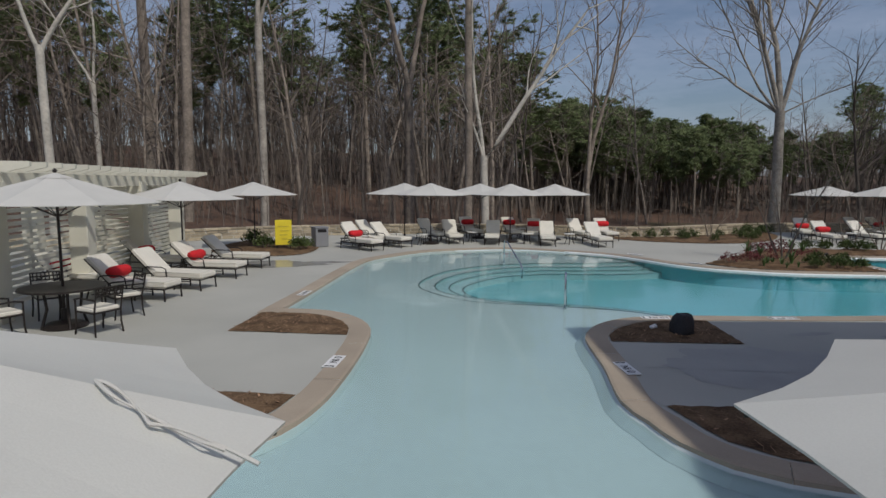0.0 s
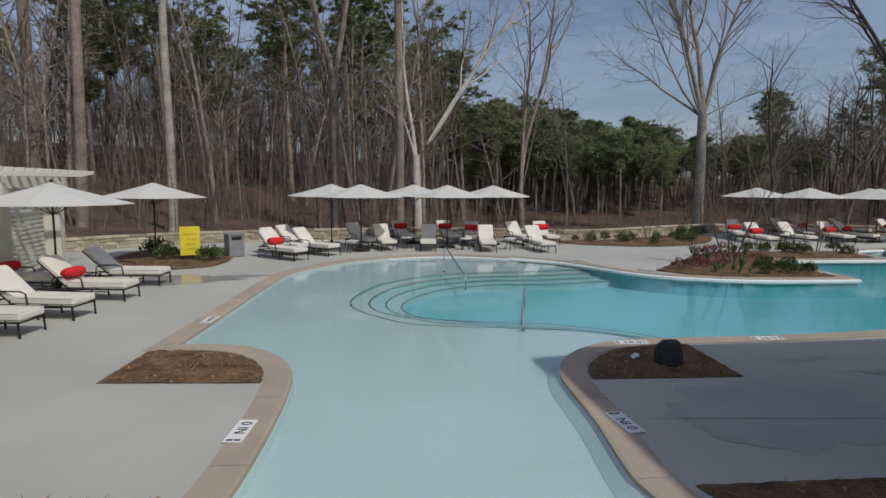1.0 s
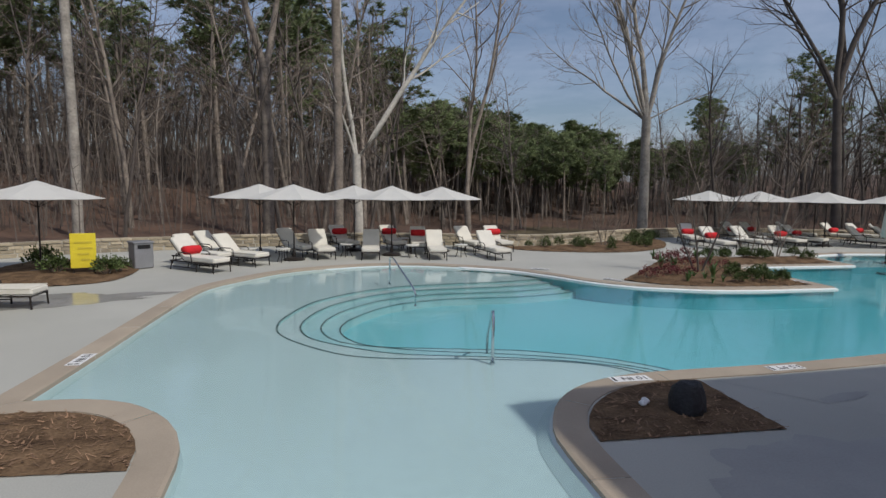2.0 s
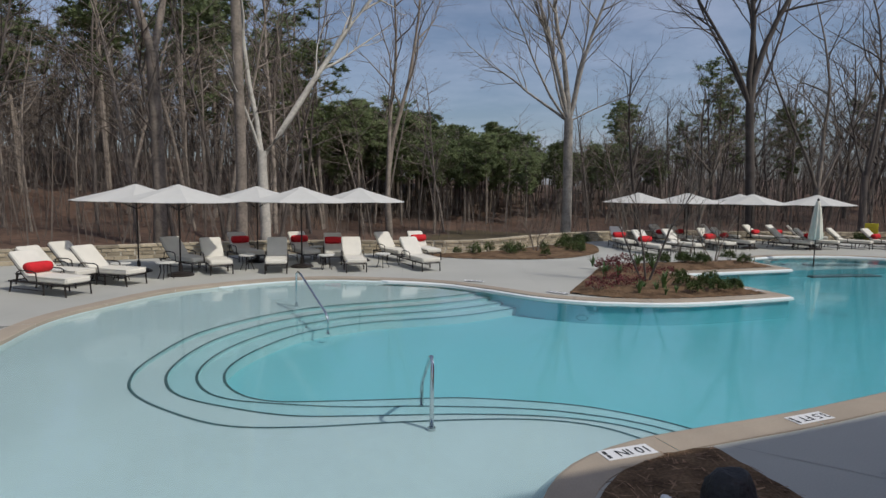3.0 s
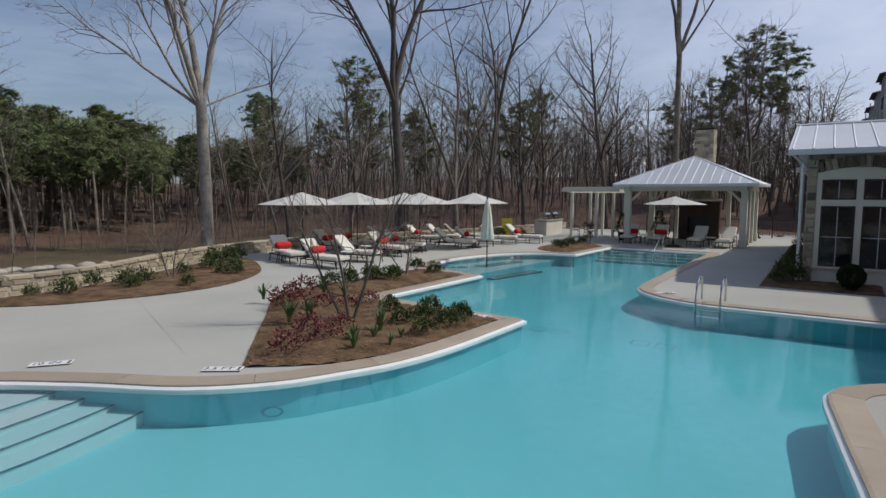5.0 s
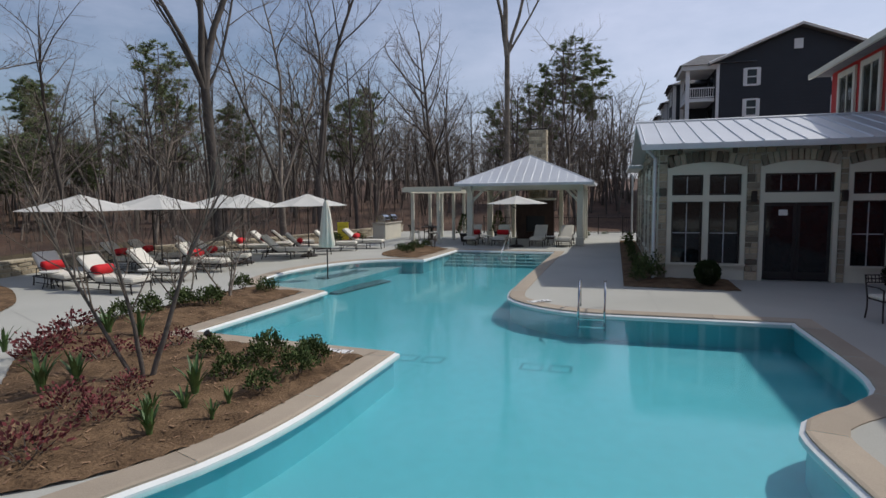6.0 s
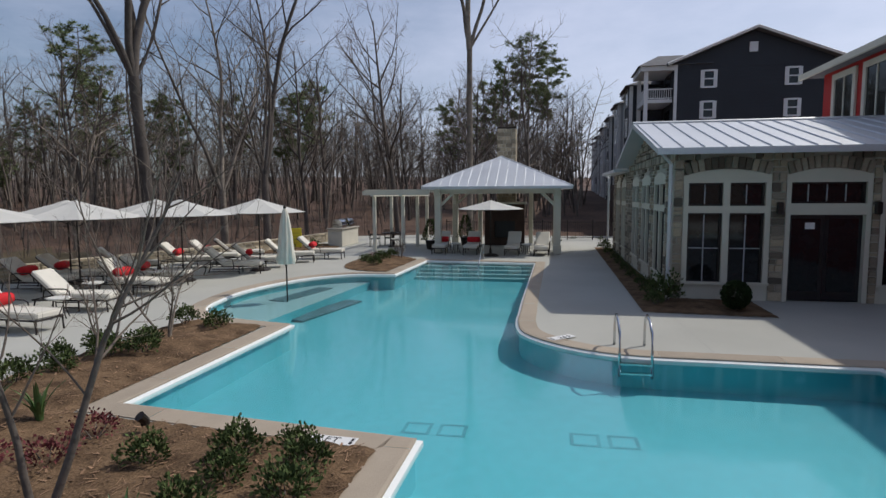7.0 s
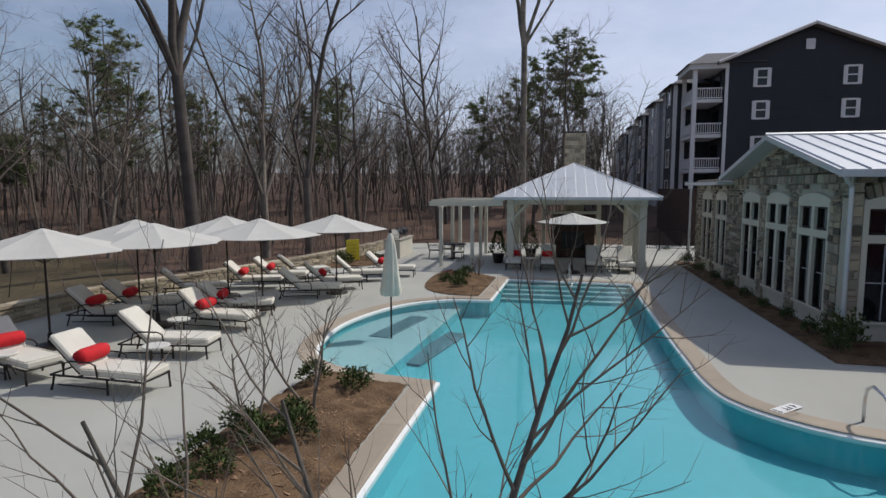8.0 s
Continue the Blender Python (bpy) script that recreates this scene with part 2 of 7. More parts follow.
# ---- mesh helpers ----
class Shape:
    """Collects points and faces of one mesh."""

    def __init__(self):
        self.v, self.f = [], []

    def add(self, vs, fs, m=None):
        o = len(self.v)
        self.v.extend([tuple(m @ Vector(p)) for p in vs] if m else vs)
        self.f.extend([tuple(i + o for i in f) for f in fs])
        return self

    def box(self, c, s, m=None):
        x, y, z = s[0] / 2, s[1] / 2, s[2] / 2
        vs = [(c[0] + a * x, c[1] + b * y, c[2] + d * z) for a in (-1, 1) for b in (-1, 1) for d in (-1, 1)]
        return self.add(vs, [(0, 1, 3, 2), (4, 6, 7, 5), (0, 4, 5, 1), (2, 3, 7, 6), (0, 2, 6, 4), (1, 5, 7, 3)], m)

    def rbox(self, c, s, r, m=None):
        """A box with rounded upright corners and chamfered rims."""
        vs, fs = [], []
        hx, hy, hz = s[0] / 2, s[1] / 2, s[2] / 2
        for z, i in ((-hz, r * 0.7), (-hz + r * 0.5, 0.12 * r), (hz - r * 0.5, 0.12 * r), (hz, r * 0.7)):
            for sx, sy, pts in ((1, 1, ((0, 1), (1, 0))), (1, -1, ((1, 0), (0, 1))), (-1, -1, ((0, 1), (1, 0))), (-1, 1, ((1, 0), (0, 1)))):
                for a, b in pts:
                    vs.append((c[0] + sx * (hx - i - (0 if a else r * 0.7)), c[1] + sy * (hy - i - (0 if b else r * 0.7)), c[2] + z))
        for k in range(3):
            for j in range(8):
                a, b = k * 8 + j, k * 8 + (j + 1) % 8
                fs.append((b, a, a + 8, b + 8))
        fs.append(tuple(range(8)))
        fs.append(tuple(24 + j for j in reversed(range(8))))
        return self.add(vs, fs, m)

    def tube(self, pts, radii, n=6, m=None, cap=True):
        vs, fs = [], []
        pts = [Vector(p) for p in pts]
        up = Vector((0.31, 0.17, 0.93))
        for i, p in enumerate(pts):
            d = (pts[min(i + 1, len(pts) - 1)] - pts[max(i - 1, 0)]).normalized()
            a = d.cross(up if abs(d.dot(up)) < 0.95 else Vector((1, 0, 0))).normalized()
            b = d.cross(a)
            r = radii[i] if isinstance(radii, (list, tuple)) else radii
            for j in range(n):
                t = 2 * math.pi * j / n
                vs.append(tuple(p + a * (r * math.cos(t)) + b * (r * math.sin(t))))
        for i in range(len(pts) - 1):
            for j in range(n):
                k = (j + 1) % n
                fs.append((i * n + j, i * n + k, (i + 1) * n + k, (i + 1) * n + j))
        if cap:
            fs.append(tuple(reversed(range(n))))
            fs.append(tuple((len(pts) - 1) * n + j for j in range(n)))
        return self.add(vs, fs, m)

    def disc(self, c, r, z0, z1, n=20, r2=None, m=None):
        r2 = r if r2 is None else r2
        return self.tube([(c[0], c[1], z0), (c[0], c[1], z1)], [r, r2], n, m)

    def mesh(self, name, mats, smooth=False):
        me = bpy.data.meshes.new(name)
        me.from_pydata(self.v, [], self.f)
        for mt in mats if isinstance(mats, (list, tuple)) else [mats]:
            me.materials.append(mt)
        if smooth:
            me.polygons.foreach_set("use_smooth", [True] * len(me.polygons))
        me.update()
        return me


def thing(name, label, category, m=None, group="", kind=""):
    ob = tagged(new(name), label, category, group, kind)
    ob.empty_display_size = 0.2
    if m:
        ob.matrix_basis = m
    return ob


def solid(name, shape, mat, label, category, m=None, group="", kind="", smooth=False):
    ob = tagged(new(name, shape.mesh(name, mat, smooth)), label, category, group, kind)
    if m:
        ob.matrix_basis = m
    return ob


def part(name, shape, mat, parent, label="", m=None, smooth=False):
    me = shape if isinstance(shape, bpy.types.Mesh) else shape.mesh(name, mat, smooth)
    ob = new(name, me)
    ob.parent = parent
    if m:
        ob.matrix_basis = m
    if label:
        ob["label"] = label
    return ob


def curve_through(ctrl, closed=True, step=0.25):
    """A smooth line through control points; a third value of 1 marks a sharp corner."""
    n = len(ctrl)
    out = []
    for i in range(n if closed else n - 1):
        p1, p2 = ctrl[i], ctrl[(i + 1) % n]
        p0, p3 = ctrl[(i - 1) % n] if closed or i else p1, ctrl[(i + 2) % n] if closed or i + 2 < n else p2
        a, b = Vector(p1[:2]), Vector(p2[:2])
        t1 = (b - Vector(p0[:2])) / 2 if len(p1) < 3 else (b - a)
        t2 = (Vector(p3[:2]) - a) / 2 if len(p2) < 3 else (b - a)
        k = max(1, int((b - a).length / step))
        for j in range(k):
            t = j / k
            h = (2 * t**3 - 3 * t**2 + 1, t**3 - 2 * t**2 + t, -2 * t**3 + 3 * t**2, t**3 - t**2)
            q = a * h[0] + t1 * h[1] + b * h[2] + t2 * h[3]
            out.append((q.x, q.y))
    if not closed:
        out.append(tuple(ctrl[-1][:2]))
    return out


def offset(line, d, closed=True):
    """The line moved sideways by d to its right."""
    n = len(line)
    out = []
    for i in range(n):
        a = Vector(line[(i - 1) % n] if closed or i else line[i])
        b = Vector(line[i])
        c = Vector(line[(i + 1) % n] if closed or i < n - 1 else line[i])
        d1, d2 = (b - a), (c - b)
        d1 = d1.normalized() if d1.length > 1e-6 else d2.normalized()
        d2 = d2.normalized() if d2.length > 1e-6 else d1
        n1, n2 = Vector((d1.y, -d1.x)), Vector((d2.y, -d2.x))
        mm = (n1 + n2).normalized()
        out.append(tuple(b + mm * (d / max(0.5, mm.dot(n1)))))
    return out


def filled(outer, holes, z, name, mat):
    """A flat sheet inside outer, with holes."""
    bm = bmesh.new()
    edges = []
    for loop in (outer, *holes):
        vs = [bm.verts.new((x, y, z)) for x, y in loop]
        edges += [bm.edges.new((vs[i], vs[(i + 1) % len(vs)])) for i in range(len(vs))]
    bmesh.ops.triangle_fill(bm, edges=edges, use_beauty=True, use_dissolve=False, normal=(0, 0, 1))
    for f in bm.faces:
        if f.normal.z < 0:
            f.normal_flip()
    me = bpy.data.meshes.new(name)
    bm.to_mesh(me)
    bm.free()
    me.materials.append(mat)
    return me


def ribbon(shape, line, z0, z1, closed=True):
    """An upright strip along a line."""
    n = len(line)
    vs = [(x, y, z0) for x, y in line] + [(x, y, z1) for x, y in line]
    fs = [(i, (i + 1) % n, n + (i + 1) % n, n + i) for i in range(n if closed else n - 1)]
    return shape.add(vs, fs)


def flat_ribbon(shape, line_a, line_b, z, closed=True):
    n = len(line_a)
    vs = [(x, y, z) for x, y in line_a] + [(x, y, z) for x, y in line_b]
    fs = [(i, (i + 1) % n, n + (i + 1) % n, n + i) for i in range(n if closed else n - 1)]
    return shape.add(vs, fs)


def inside(x, y, poly):
    hit, j = False, len(poly) - 1
    for i in range(len(poly)):
        xi, yi = poly[i]
        xj, yj = poly[j]
        if (yi > y) != (yj > y) and x < (xj - xi) * (y - yi) / (yj - yi) + xi:
            hit = not hit
        j = i
    return hit


# ---- pool, deck and ground ----
POOL = curve_through([
    (-1.6, -0.2), (-2.5, 1.5), (-2.7, 4.0), (-2.2, 6.2), (-1.3, 7.3), (-0.58, 7.76), (-0.2, 8.05), (0.06, 8.5), (0.25, 9.25), (0.36, 10.3), (0.41, 11.2), (0.42, 11.8), (0.38, 12.5), (0.12, 13.2), (-0.4, 13.8),
    (-0.98, 14.05), (-1.64, 14.1, 1), (-1.42, 16.2), (-1.24, 18.2), (-1.03, 20.2), (-0.74, 21.8), (0.0, 23.05), (1.25, 24.5), (3.2, 25.35),
    (4.7, 25.5), (6.05, 25.05), (7.85, 23.9), (8.78, 22.55), (9.48, 21.2), (10.3, 20.35), (11.15, 19.9), (12.0, 19.55),
    (13.3, 19.34), (15.68, 19.25, 1), (16.1, 23.36, 1), (20.85, 23.2, 1), (21.05, 24.3, 1), (21.4, 25.3), (22.1, 26.0), (23.2, 26.35),
    (25.1, 26.43), (27.3, 25.73), (28.5, 24.5), (28.7, 23.05, 1), (32.95, 22.85, 1), (32.62, 18.3, 1), (28.4, 18.36),
    (24.6, 18.42), (23.0, 18.42), (21.9, 18.42), (20.9, 18.25), (20.15, 17.65), (19.7, 16.9), (19.55, 16.2), (19.53, 15.0), (19.5, 12.65, 1), (16.0, 12.72), (15.0, 13.2),
    (14.45, 13.75), (13.9, 14.05), (12.6, 13.95), (10.5, 13.72), (8.4, 13.62), (7.0, 13.64), (6.1, 13.62), (5.25, 13.4), (4.62, 12.9),
    (4.22, 12.2), (4.1, 11.6), (4.02, 10.4), (3.86, 9.1), (3.98, 8.5), (4.1, 8.0), (4.42, 7.5), (4.8, 7.25), (5.35, 7.05),
    (6.3, 6.6), (6.9, 5.5), (7.0, 3.0), (6.2, 0.5), (3.5, -0.9), (1.0, -1.2)])
COPE = offset(POOL, -0.36)
WALL_LINE = curve_through([(-16.0, 22.5), (-12.0, 25.3), (-9.0, 28.2), (-6.5, 30.0), (-3.0, 31.2), (1.0, 32.2), (5.0, 32.4), (8.5, 31.6), (10.6, 31.0), (13.0, 31.3),
                           (16.6, 33.2), (19.7, 34.4), (23.0, 34.9), (26.2, 34.6), (28.6, 33.7), (33.2, 32.2), (38.0, 31.2), (42.5, 30.6), (46.0, 30.4)], closed=False, step=0.35)
DECK = WALL_LINE + [(47.5, 26.0), (47.5, -9.0), (-16.0, -9.0)]
SHALLOW, WATER_Z = -0.16, -0.06

deck = tagged(new("deck", filled(DECK, [COPE], 0.0, "deck", M_DECK)), "pale broom-finished concrete pool deck with faint stains", "deck", kind="structure")
skirt = Shape()
ribbon(skirt, DECK, -1.2, -0.001)
part("deck_edge", skirt, M_DECK, deck)

cuts = []
for (x0, y0), (x1, y1) in (((-9.0, 21.5), (-1.5, 20.6)), ((2.4, 26.0), (1.6, 31.8)), ((7.2, 24.9), (9.2, 31.0)), ((10.4, 22.6), (12.6, 28.1)),
                           ((15.8, 26.6), (16.9, 28.9)), ((20.8, 27.8), (22.6, 34.6)), ((26.5, 26.6), (27.6, 33.8)), ((31.2, 26.0), (32.4, 32.2)), ((7.0, 13.2), (10.8, 8.3)), ((4.6, 10.4), (9.2, 9.9)), ((13.0, 13.5), (12.6, 8.0)),
                           ((20.0, 15.0), (23.0, 15.1)), ((24.5, 18.1), (24.5, 15.8)), ((29.0, 17.9), (29.0, 15.7)), ((33.2, 16.8), (44.0, 16.8)), ((33.4, 20.6), (36.0, 20.6))):
    d = (Vector((x1, y1)) - Vector((x0, y0))).normalized() * 0.006
    cut = Shape()
    cut.add([(x0 - d.y, y0 + d.x, 0.004), (x0 + d.y, y0 - d.x, 0.004), (x1 + d.y, y1 - d.x, 0.004), (x1 - d.y, y1 + d.x, 0.004)], [(0, 1, 2, 3)])
    part("control_joint", cut, M_JOINT, deck)

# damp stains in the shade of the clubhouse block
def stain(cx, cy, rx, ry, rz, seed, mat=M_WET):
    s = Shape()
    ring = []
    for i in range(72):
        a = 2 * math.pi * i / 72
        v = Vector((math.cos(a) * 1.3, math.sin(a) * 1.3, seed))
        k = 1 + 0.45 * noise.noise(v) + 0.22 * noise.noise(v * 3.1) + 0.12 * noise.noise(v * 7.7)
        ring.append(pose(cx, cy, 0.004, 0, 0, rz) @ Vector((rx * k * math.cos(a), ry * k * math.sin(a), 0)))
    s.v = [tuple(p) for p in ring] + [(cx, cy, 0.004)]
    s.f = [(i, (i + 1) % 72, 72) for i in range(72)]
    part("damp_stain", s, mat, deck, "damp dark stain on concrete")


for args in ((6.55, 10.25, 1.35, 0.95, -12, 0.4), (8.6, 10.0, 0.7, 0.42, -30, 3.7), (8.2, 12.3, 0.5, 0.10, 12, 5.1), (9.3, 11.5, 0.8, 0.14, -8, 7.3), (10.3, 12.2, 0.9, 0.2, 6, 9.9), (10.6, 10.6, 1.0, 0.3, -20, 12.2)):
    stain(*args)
stain(-3.7, 20.6, 2.3, 0.75, 12, 2.2, M_PUDDLE)

# pool shell
shell = thing("pool_basin", "plastered free-form swimming pool basin, coloured aqua for the water's depth", "pool", kind="structure")
# a rolled plaster slope along the beach entry, a narrow white ledge elsewhere
wall_up = Shape()
beach = [(x < 8.5 and y < 15.5) or x < 1.2 or (x < 6.6 and y > 20) for x, y in POOL]
rings_up = [[(x, y, 0.0) for x, y in POOL]]
for d_beach, z_beach, d_deep, z_deep in ((0.012, -0.03, 0.075, -0.035), (0.19, SHALLOW + 0.004, 0.078, -0.10)):
    near_l, slim_l, far_l = offset(POOL, d_beach), offset(POOL, min(d_beach, 0.045)), offset(POOL, d_deep)
    rings_up.append([(*((p if p[0] > 2.5 else m) if b else q), z_beach if b else z_deep) for p, m, q, b in zip(near_l, slim_l, far_l, beach)])
n_up = len(POOL)
slope = Shape()
for k in range(2):
    for target, wanted in ((wall_up, False), (slope, True)):
        pick = [i for i in range(n_up) if (beach[i] and k == 1) == wanted]
        if pick:
            target.add(rings_up[k] + rings_up[k + 1], [(i, (i + 1) % n_up, n_up + (i + 1) % n_up, n_up + i) for i in pick])
part("waterline_band", wall_up, M_RIM, shell, "white waterline band")
part("beach_slope", slope, M_PLASTER, shell)
wall_dn = Shape()
ribbon(wall_dn, POOL, -1.6, -0.02)
part("pool_wall", wall_dn, M_POOLWALL, shell)
L_OUT = [(6.75, 12.9), (6.5, 13.95), (6.15, 14.5), (5.45, 14.9), (4.22, 15.25), (3.07, 15.5), (2.26, 15.83), (1.65, 16.5), (1.2, 17.25), (1.07, 17.9),
         (1.17, 18.75), (1.72, 20.2), (2.4, 21.05), (3.25, 21.72), (4.25, 22.18), (5.4, 22.36), (7.4, 22.55), (9.3, 23.0)]
L_IN = [(8.2, 12.9), (7.65, 14.3), (7.22, 15.0), (6.6, 15.6), (5.5, 16.22), (4.9, 16.42), (3.76, 16.72), (2.9, 17.0), (2.48, 17.45), (2.29, 18.15),
        (2.42, 18.95), (2.95, 19.85), (3.85, 20.75), (5.1, 21.2), (6.0, 21.25), (7.4, 21.25), (8.6, 21.5), (9.9, 21.95)]


def resample(line, n):
    p = [Vector(q) for q in line]
    acc = [0.0]
    for a, b in zip(p, p[1:]):
        acc.append(acc[-1] + (b - a).length)
    out, k = [], 0
    for i in range(n):
        s = acc[-1] * i / (n - 1)
        while k < len(p) - 2 and acc[k + 1] < s:
            k += 1
        t = (s - acc[k]) / (acc[k + 1] - acc[k])
        out.append(tuple(p[k].lerp(p[k + 1], t)))
    return out


outer_l, inner_l = resample(curve_through(L_OUT, False, 0.15), 90), resample(curve_through(L_IN, False, 0.15), 90)
RECT = [(-3.8, -2.5), (36.0, -2.5), (36.0, 29.0), (-3.8, 29.0)]
STEP_Z = (SHALLOW, -0.23, -0.30, -0.37)
for k in range(4):
    line = [tuple(Vector(a).lerp(Vector(b), k / 3)) for a, b in zip(outer_l, inner_l)]
    loop = line + [(12.0 + 0.1 * k, 28.0 - 0.1 * k), (35.0 - 0.1 * k, 28.0 - 0.1 * k), (35.0 - 0.1 * k, 10.0 + 0.1 * k), (9.0, 10.0 + 0.1 * k)]
    plate = part("step_floor", filled(RECT, [loop], STEP_Z[k], "step_floor", M_PLASTER if k < 2 else M_MID), None, shell)
    rise = Shape()
    ribbon(rise, line, STEP_Z[k] - 0.08 if k < 3 else -1.2, STEP_Z[k], closed=False)
    part("step_riser", rise, M_MID, shell)
    stripe = Shape()
    flat_ribbon(stripe, offset(line, 0.02, False), offset(line, -0.02, False), STEP_Z[k] + 0.005, closed=False)
    part("step_nosing", stripe, M_TILE, shell, "dark tiled step edge")
deep = Shape()
deep.add([(-4, -3, -0.56), (36, -3, -0.56), (36, 29, -0.56), (-4, 29, -0.56)], [(0, 1, 2, 3)])
part("deep_floor", deep, M_DEEP, shell, "deep floor plaster coloured for the tint of deep water")
for k in range(4):
    st = Shape()
    x0 = 31.1 + 0.38 * k
    st.box(((x0 + 34.0) / 2, 20.6, -0.56 + 0.05 * (k + 1)), (34.0 - x0, 5.4, 0.10 * (k + 1)))
    part("entry_step", st, M_MID, shell)
    st2 = Shape()
    st2.box((x0 + 0.03, 20.6, -0.56 + 0.10 * (k + 1) + 0.004), (0.045, 5.4, 0.006))
    part("step_nosing", st2, M_DRAIN, shell)
shelf = filled(curve_through([(20.8, 24.6, 1), (28.9, 23.9, 1), (29.2, 27.0, 1), (20.5, 27.0, 1)]), [], -0.30, "tanning_shelf", M_MID)
part("tanning_shelf", shelf, None, shell, "shallow plastered lounging shelf")
sh_r = Shape()
ribbon(sh_r, [(20.8, 24.6), (28.9, 23.9)], -1.2, -0.30, False)
part("shelf_face", sh_r, M_DEEP, shell)
for cx, cy, ln in ((25.95, 25.2, 2.5), (24.85, 24.0, 3.0)):
    pad = Shape()
    pad.rbox((0, 0, 0), (ln, 0.55, 0.05), 0.02)
    part("dark_tile_pad", pad, M_PAD, shell, "dark tiled pad on the shelf", pose(cx, cy, -0.30 if cy > 24.6 else -0.52, 0, 0, -12))

# an oval wall return and two pairs of square drain covers
fit_s = Shape()
for k in range(20):
    a0, a1 = 2 * math.pi * k / 20, 2 * math.pi * (k + 1) / 20
    fit_s.add([(r * math.cos(a), 0.0, 0.5 * r * math.sin(a)) for a in (a0, a1) for r in (0.11, 0.15)], [(0, 1, 3, 2)], pose(10.24, 20.35, -0.42, 0, 0, -46))
part("oval_fitting", fit_s, M_DRAIN, shell, "oval wall return fitting")
for dx, dy in ((17.3, 19.6), (17.3, 19.1), (17.3, 17.3), (17.3, 16.8)):
    dr = Shape()
    flat_ribbon(dr, [(dx - 0.2, dy - 0.2), (dx + 0.2, dy - 0.2), (dx + 0.2, dy + 0.2), (dx - 0.2, dy + 0.2)], [(dx - 0.15, dy - 0.15), (dx + 0.15, dy - 0.15), (dx + 0.15, dy + 0.15), (dx - 0.15, dy + 0.15)], -0.555)
    part("drain_cover", dr, M_DRAIN, shell, "square floor drain cover")

water = tagged(new("water", filled(POOL, [], WATER_Z, "water", M_WATER)), "clear turquoise swimming pool water, nearly still", "water", kind="structure")

# coping in lengths with open joints
coping = thing("pool_coping", "tan stamped concrete coping round the pool", "coping", kind="structure")
n = len(POOL)
run, start, segs = 0.0, 0, []
for i in range(n):
    run += (Vector(POOL[(i + 1) % n]) - Vector(POOL[i])).length
    if run > 1.75 or i == n - 1:
        segs.append((start, i + 1))
        run, start = 0.0, i + 1
for a, b in segs:
    idx = [i % n for i in range(a, b + 1)]
    inn, out = [Vector(POOL[i]) for i in idx], [Vector(COPE[i]) for i in idx]
    gi = (inn[1] - inn[0]).normalized() * 0.006
    inn[0], out[0] = inn[0] + gi, out[0] + gi
    s = Shape()
    k = len(idx)
    lip = [p + (q - p).normalized() * -0.02 for p, q in zip(inn, out)]
    rows = [[(p.x, p.y, -0.05) for p in lip], [(p.x, p.y, 0.012) for p in lip], [(p.x * 0.95 + q.x * 0.05, p.y * 0.95 + q.y * 0.05, 0.022) for p, q in zip(inn, out)],
            [(q.x, q.y, 0.014) for q in out], [(q.x, q.y, -0.05) for q in out]]
    vs = [p for r in rows for p in r]
    fs = [(r * k + i, r * k + i + 1, (r + 1) * k + i + 1, (r + 1) * k + i) for r in range(4) for i in range(k - 1)]
    s.add(vs, fs)
    part("coping_stone", s, M_COPING, coping)


def clamp(v, lo=0.0, hi=1.0):
    return max(lo, min(hi, v))


def terrain(x, y):
    """Leafy slope to the west, a low creek bottom before the pine hill, a gentle rise to the east."""
    r = math.hypot(x - 12, y - 20)
    az = math.degrees(math.atan2(x - 12, y - 20))
    west = clamp((2 - az) / 16) * clamp((az + 85) / 20)
    east = clamp((az - 30) / 14)
    mid = clamp(1 - west - east) if -80 < az < 60 else 0.0
    z_west = -0.8 + max(0.0, r - 38) * 0.055 + clamp(r - 17, 0, 55) * 0.048 + clamp(r - 42, 0, 60) * 0.055
    z_mid = -1.0 - 0.35 * clamp((r - 14) / 12) + clamp(r - 46, 0, 60) * (0.125 - 0.0012 * clamp(az - 5, 0, 30))
    z_east = -0.8 + max(0.0, r - 38) * 0.04 + clamp(r - 48, 0, 60) * 0.028 * clamp((96 - az) / 14) + (1.2 * clamp((r - 34) / 25) if 60 < az < 125 else 0.0)
    z = z_west * west + z_mid * mid + z_east * (1 - west - mid)
    pond = ((x - 12.5) / 12.0) ** 2 + ((y - 43.5) / 5.0) ** 2
    z -= 0.8 * clamp(1.25 - pond)
    z = min(z, 9.0 + max(0, r - 160) * 0.01)
    return z + 0.2 * noise.noise(Vector((x * 0.08, y * 0.08, 0.3))) + 0.08 * noise.noise(Vector((x * 0.4, y * 0.4, 2.3)))


ground = Shape()
rings = [4 + 1.6 * i for i in range(30)] + [54 * 1.13 ** i for i in range(22)]
NA = 120
shrunk = offset(DECK, 3.0)
for r in rings:
    for j in range(NA):
        a = 2 * math.pi * j / NA
        x, y = 12 + r * math.cos(a), 20 + r * math.sin(a)
        ground.v.append((x, y, -3.2 if inside(x, y, shrunk) else terrain(x, y)))
for i in range(len(rings) - 1):
    for j in range(NA):
        k = (j + 1) % NA
        ground.f.append((i * NA + j, i * NA + k, (i + 1) * NA + k, (i + 1) * NA + j))
land = solid("ground", ground, [M_LITTER, M_MEADOW], "brown leaf-littered woodland ground rising into hills", "ground", kind="structure", smooth=True)
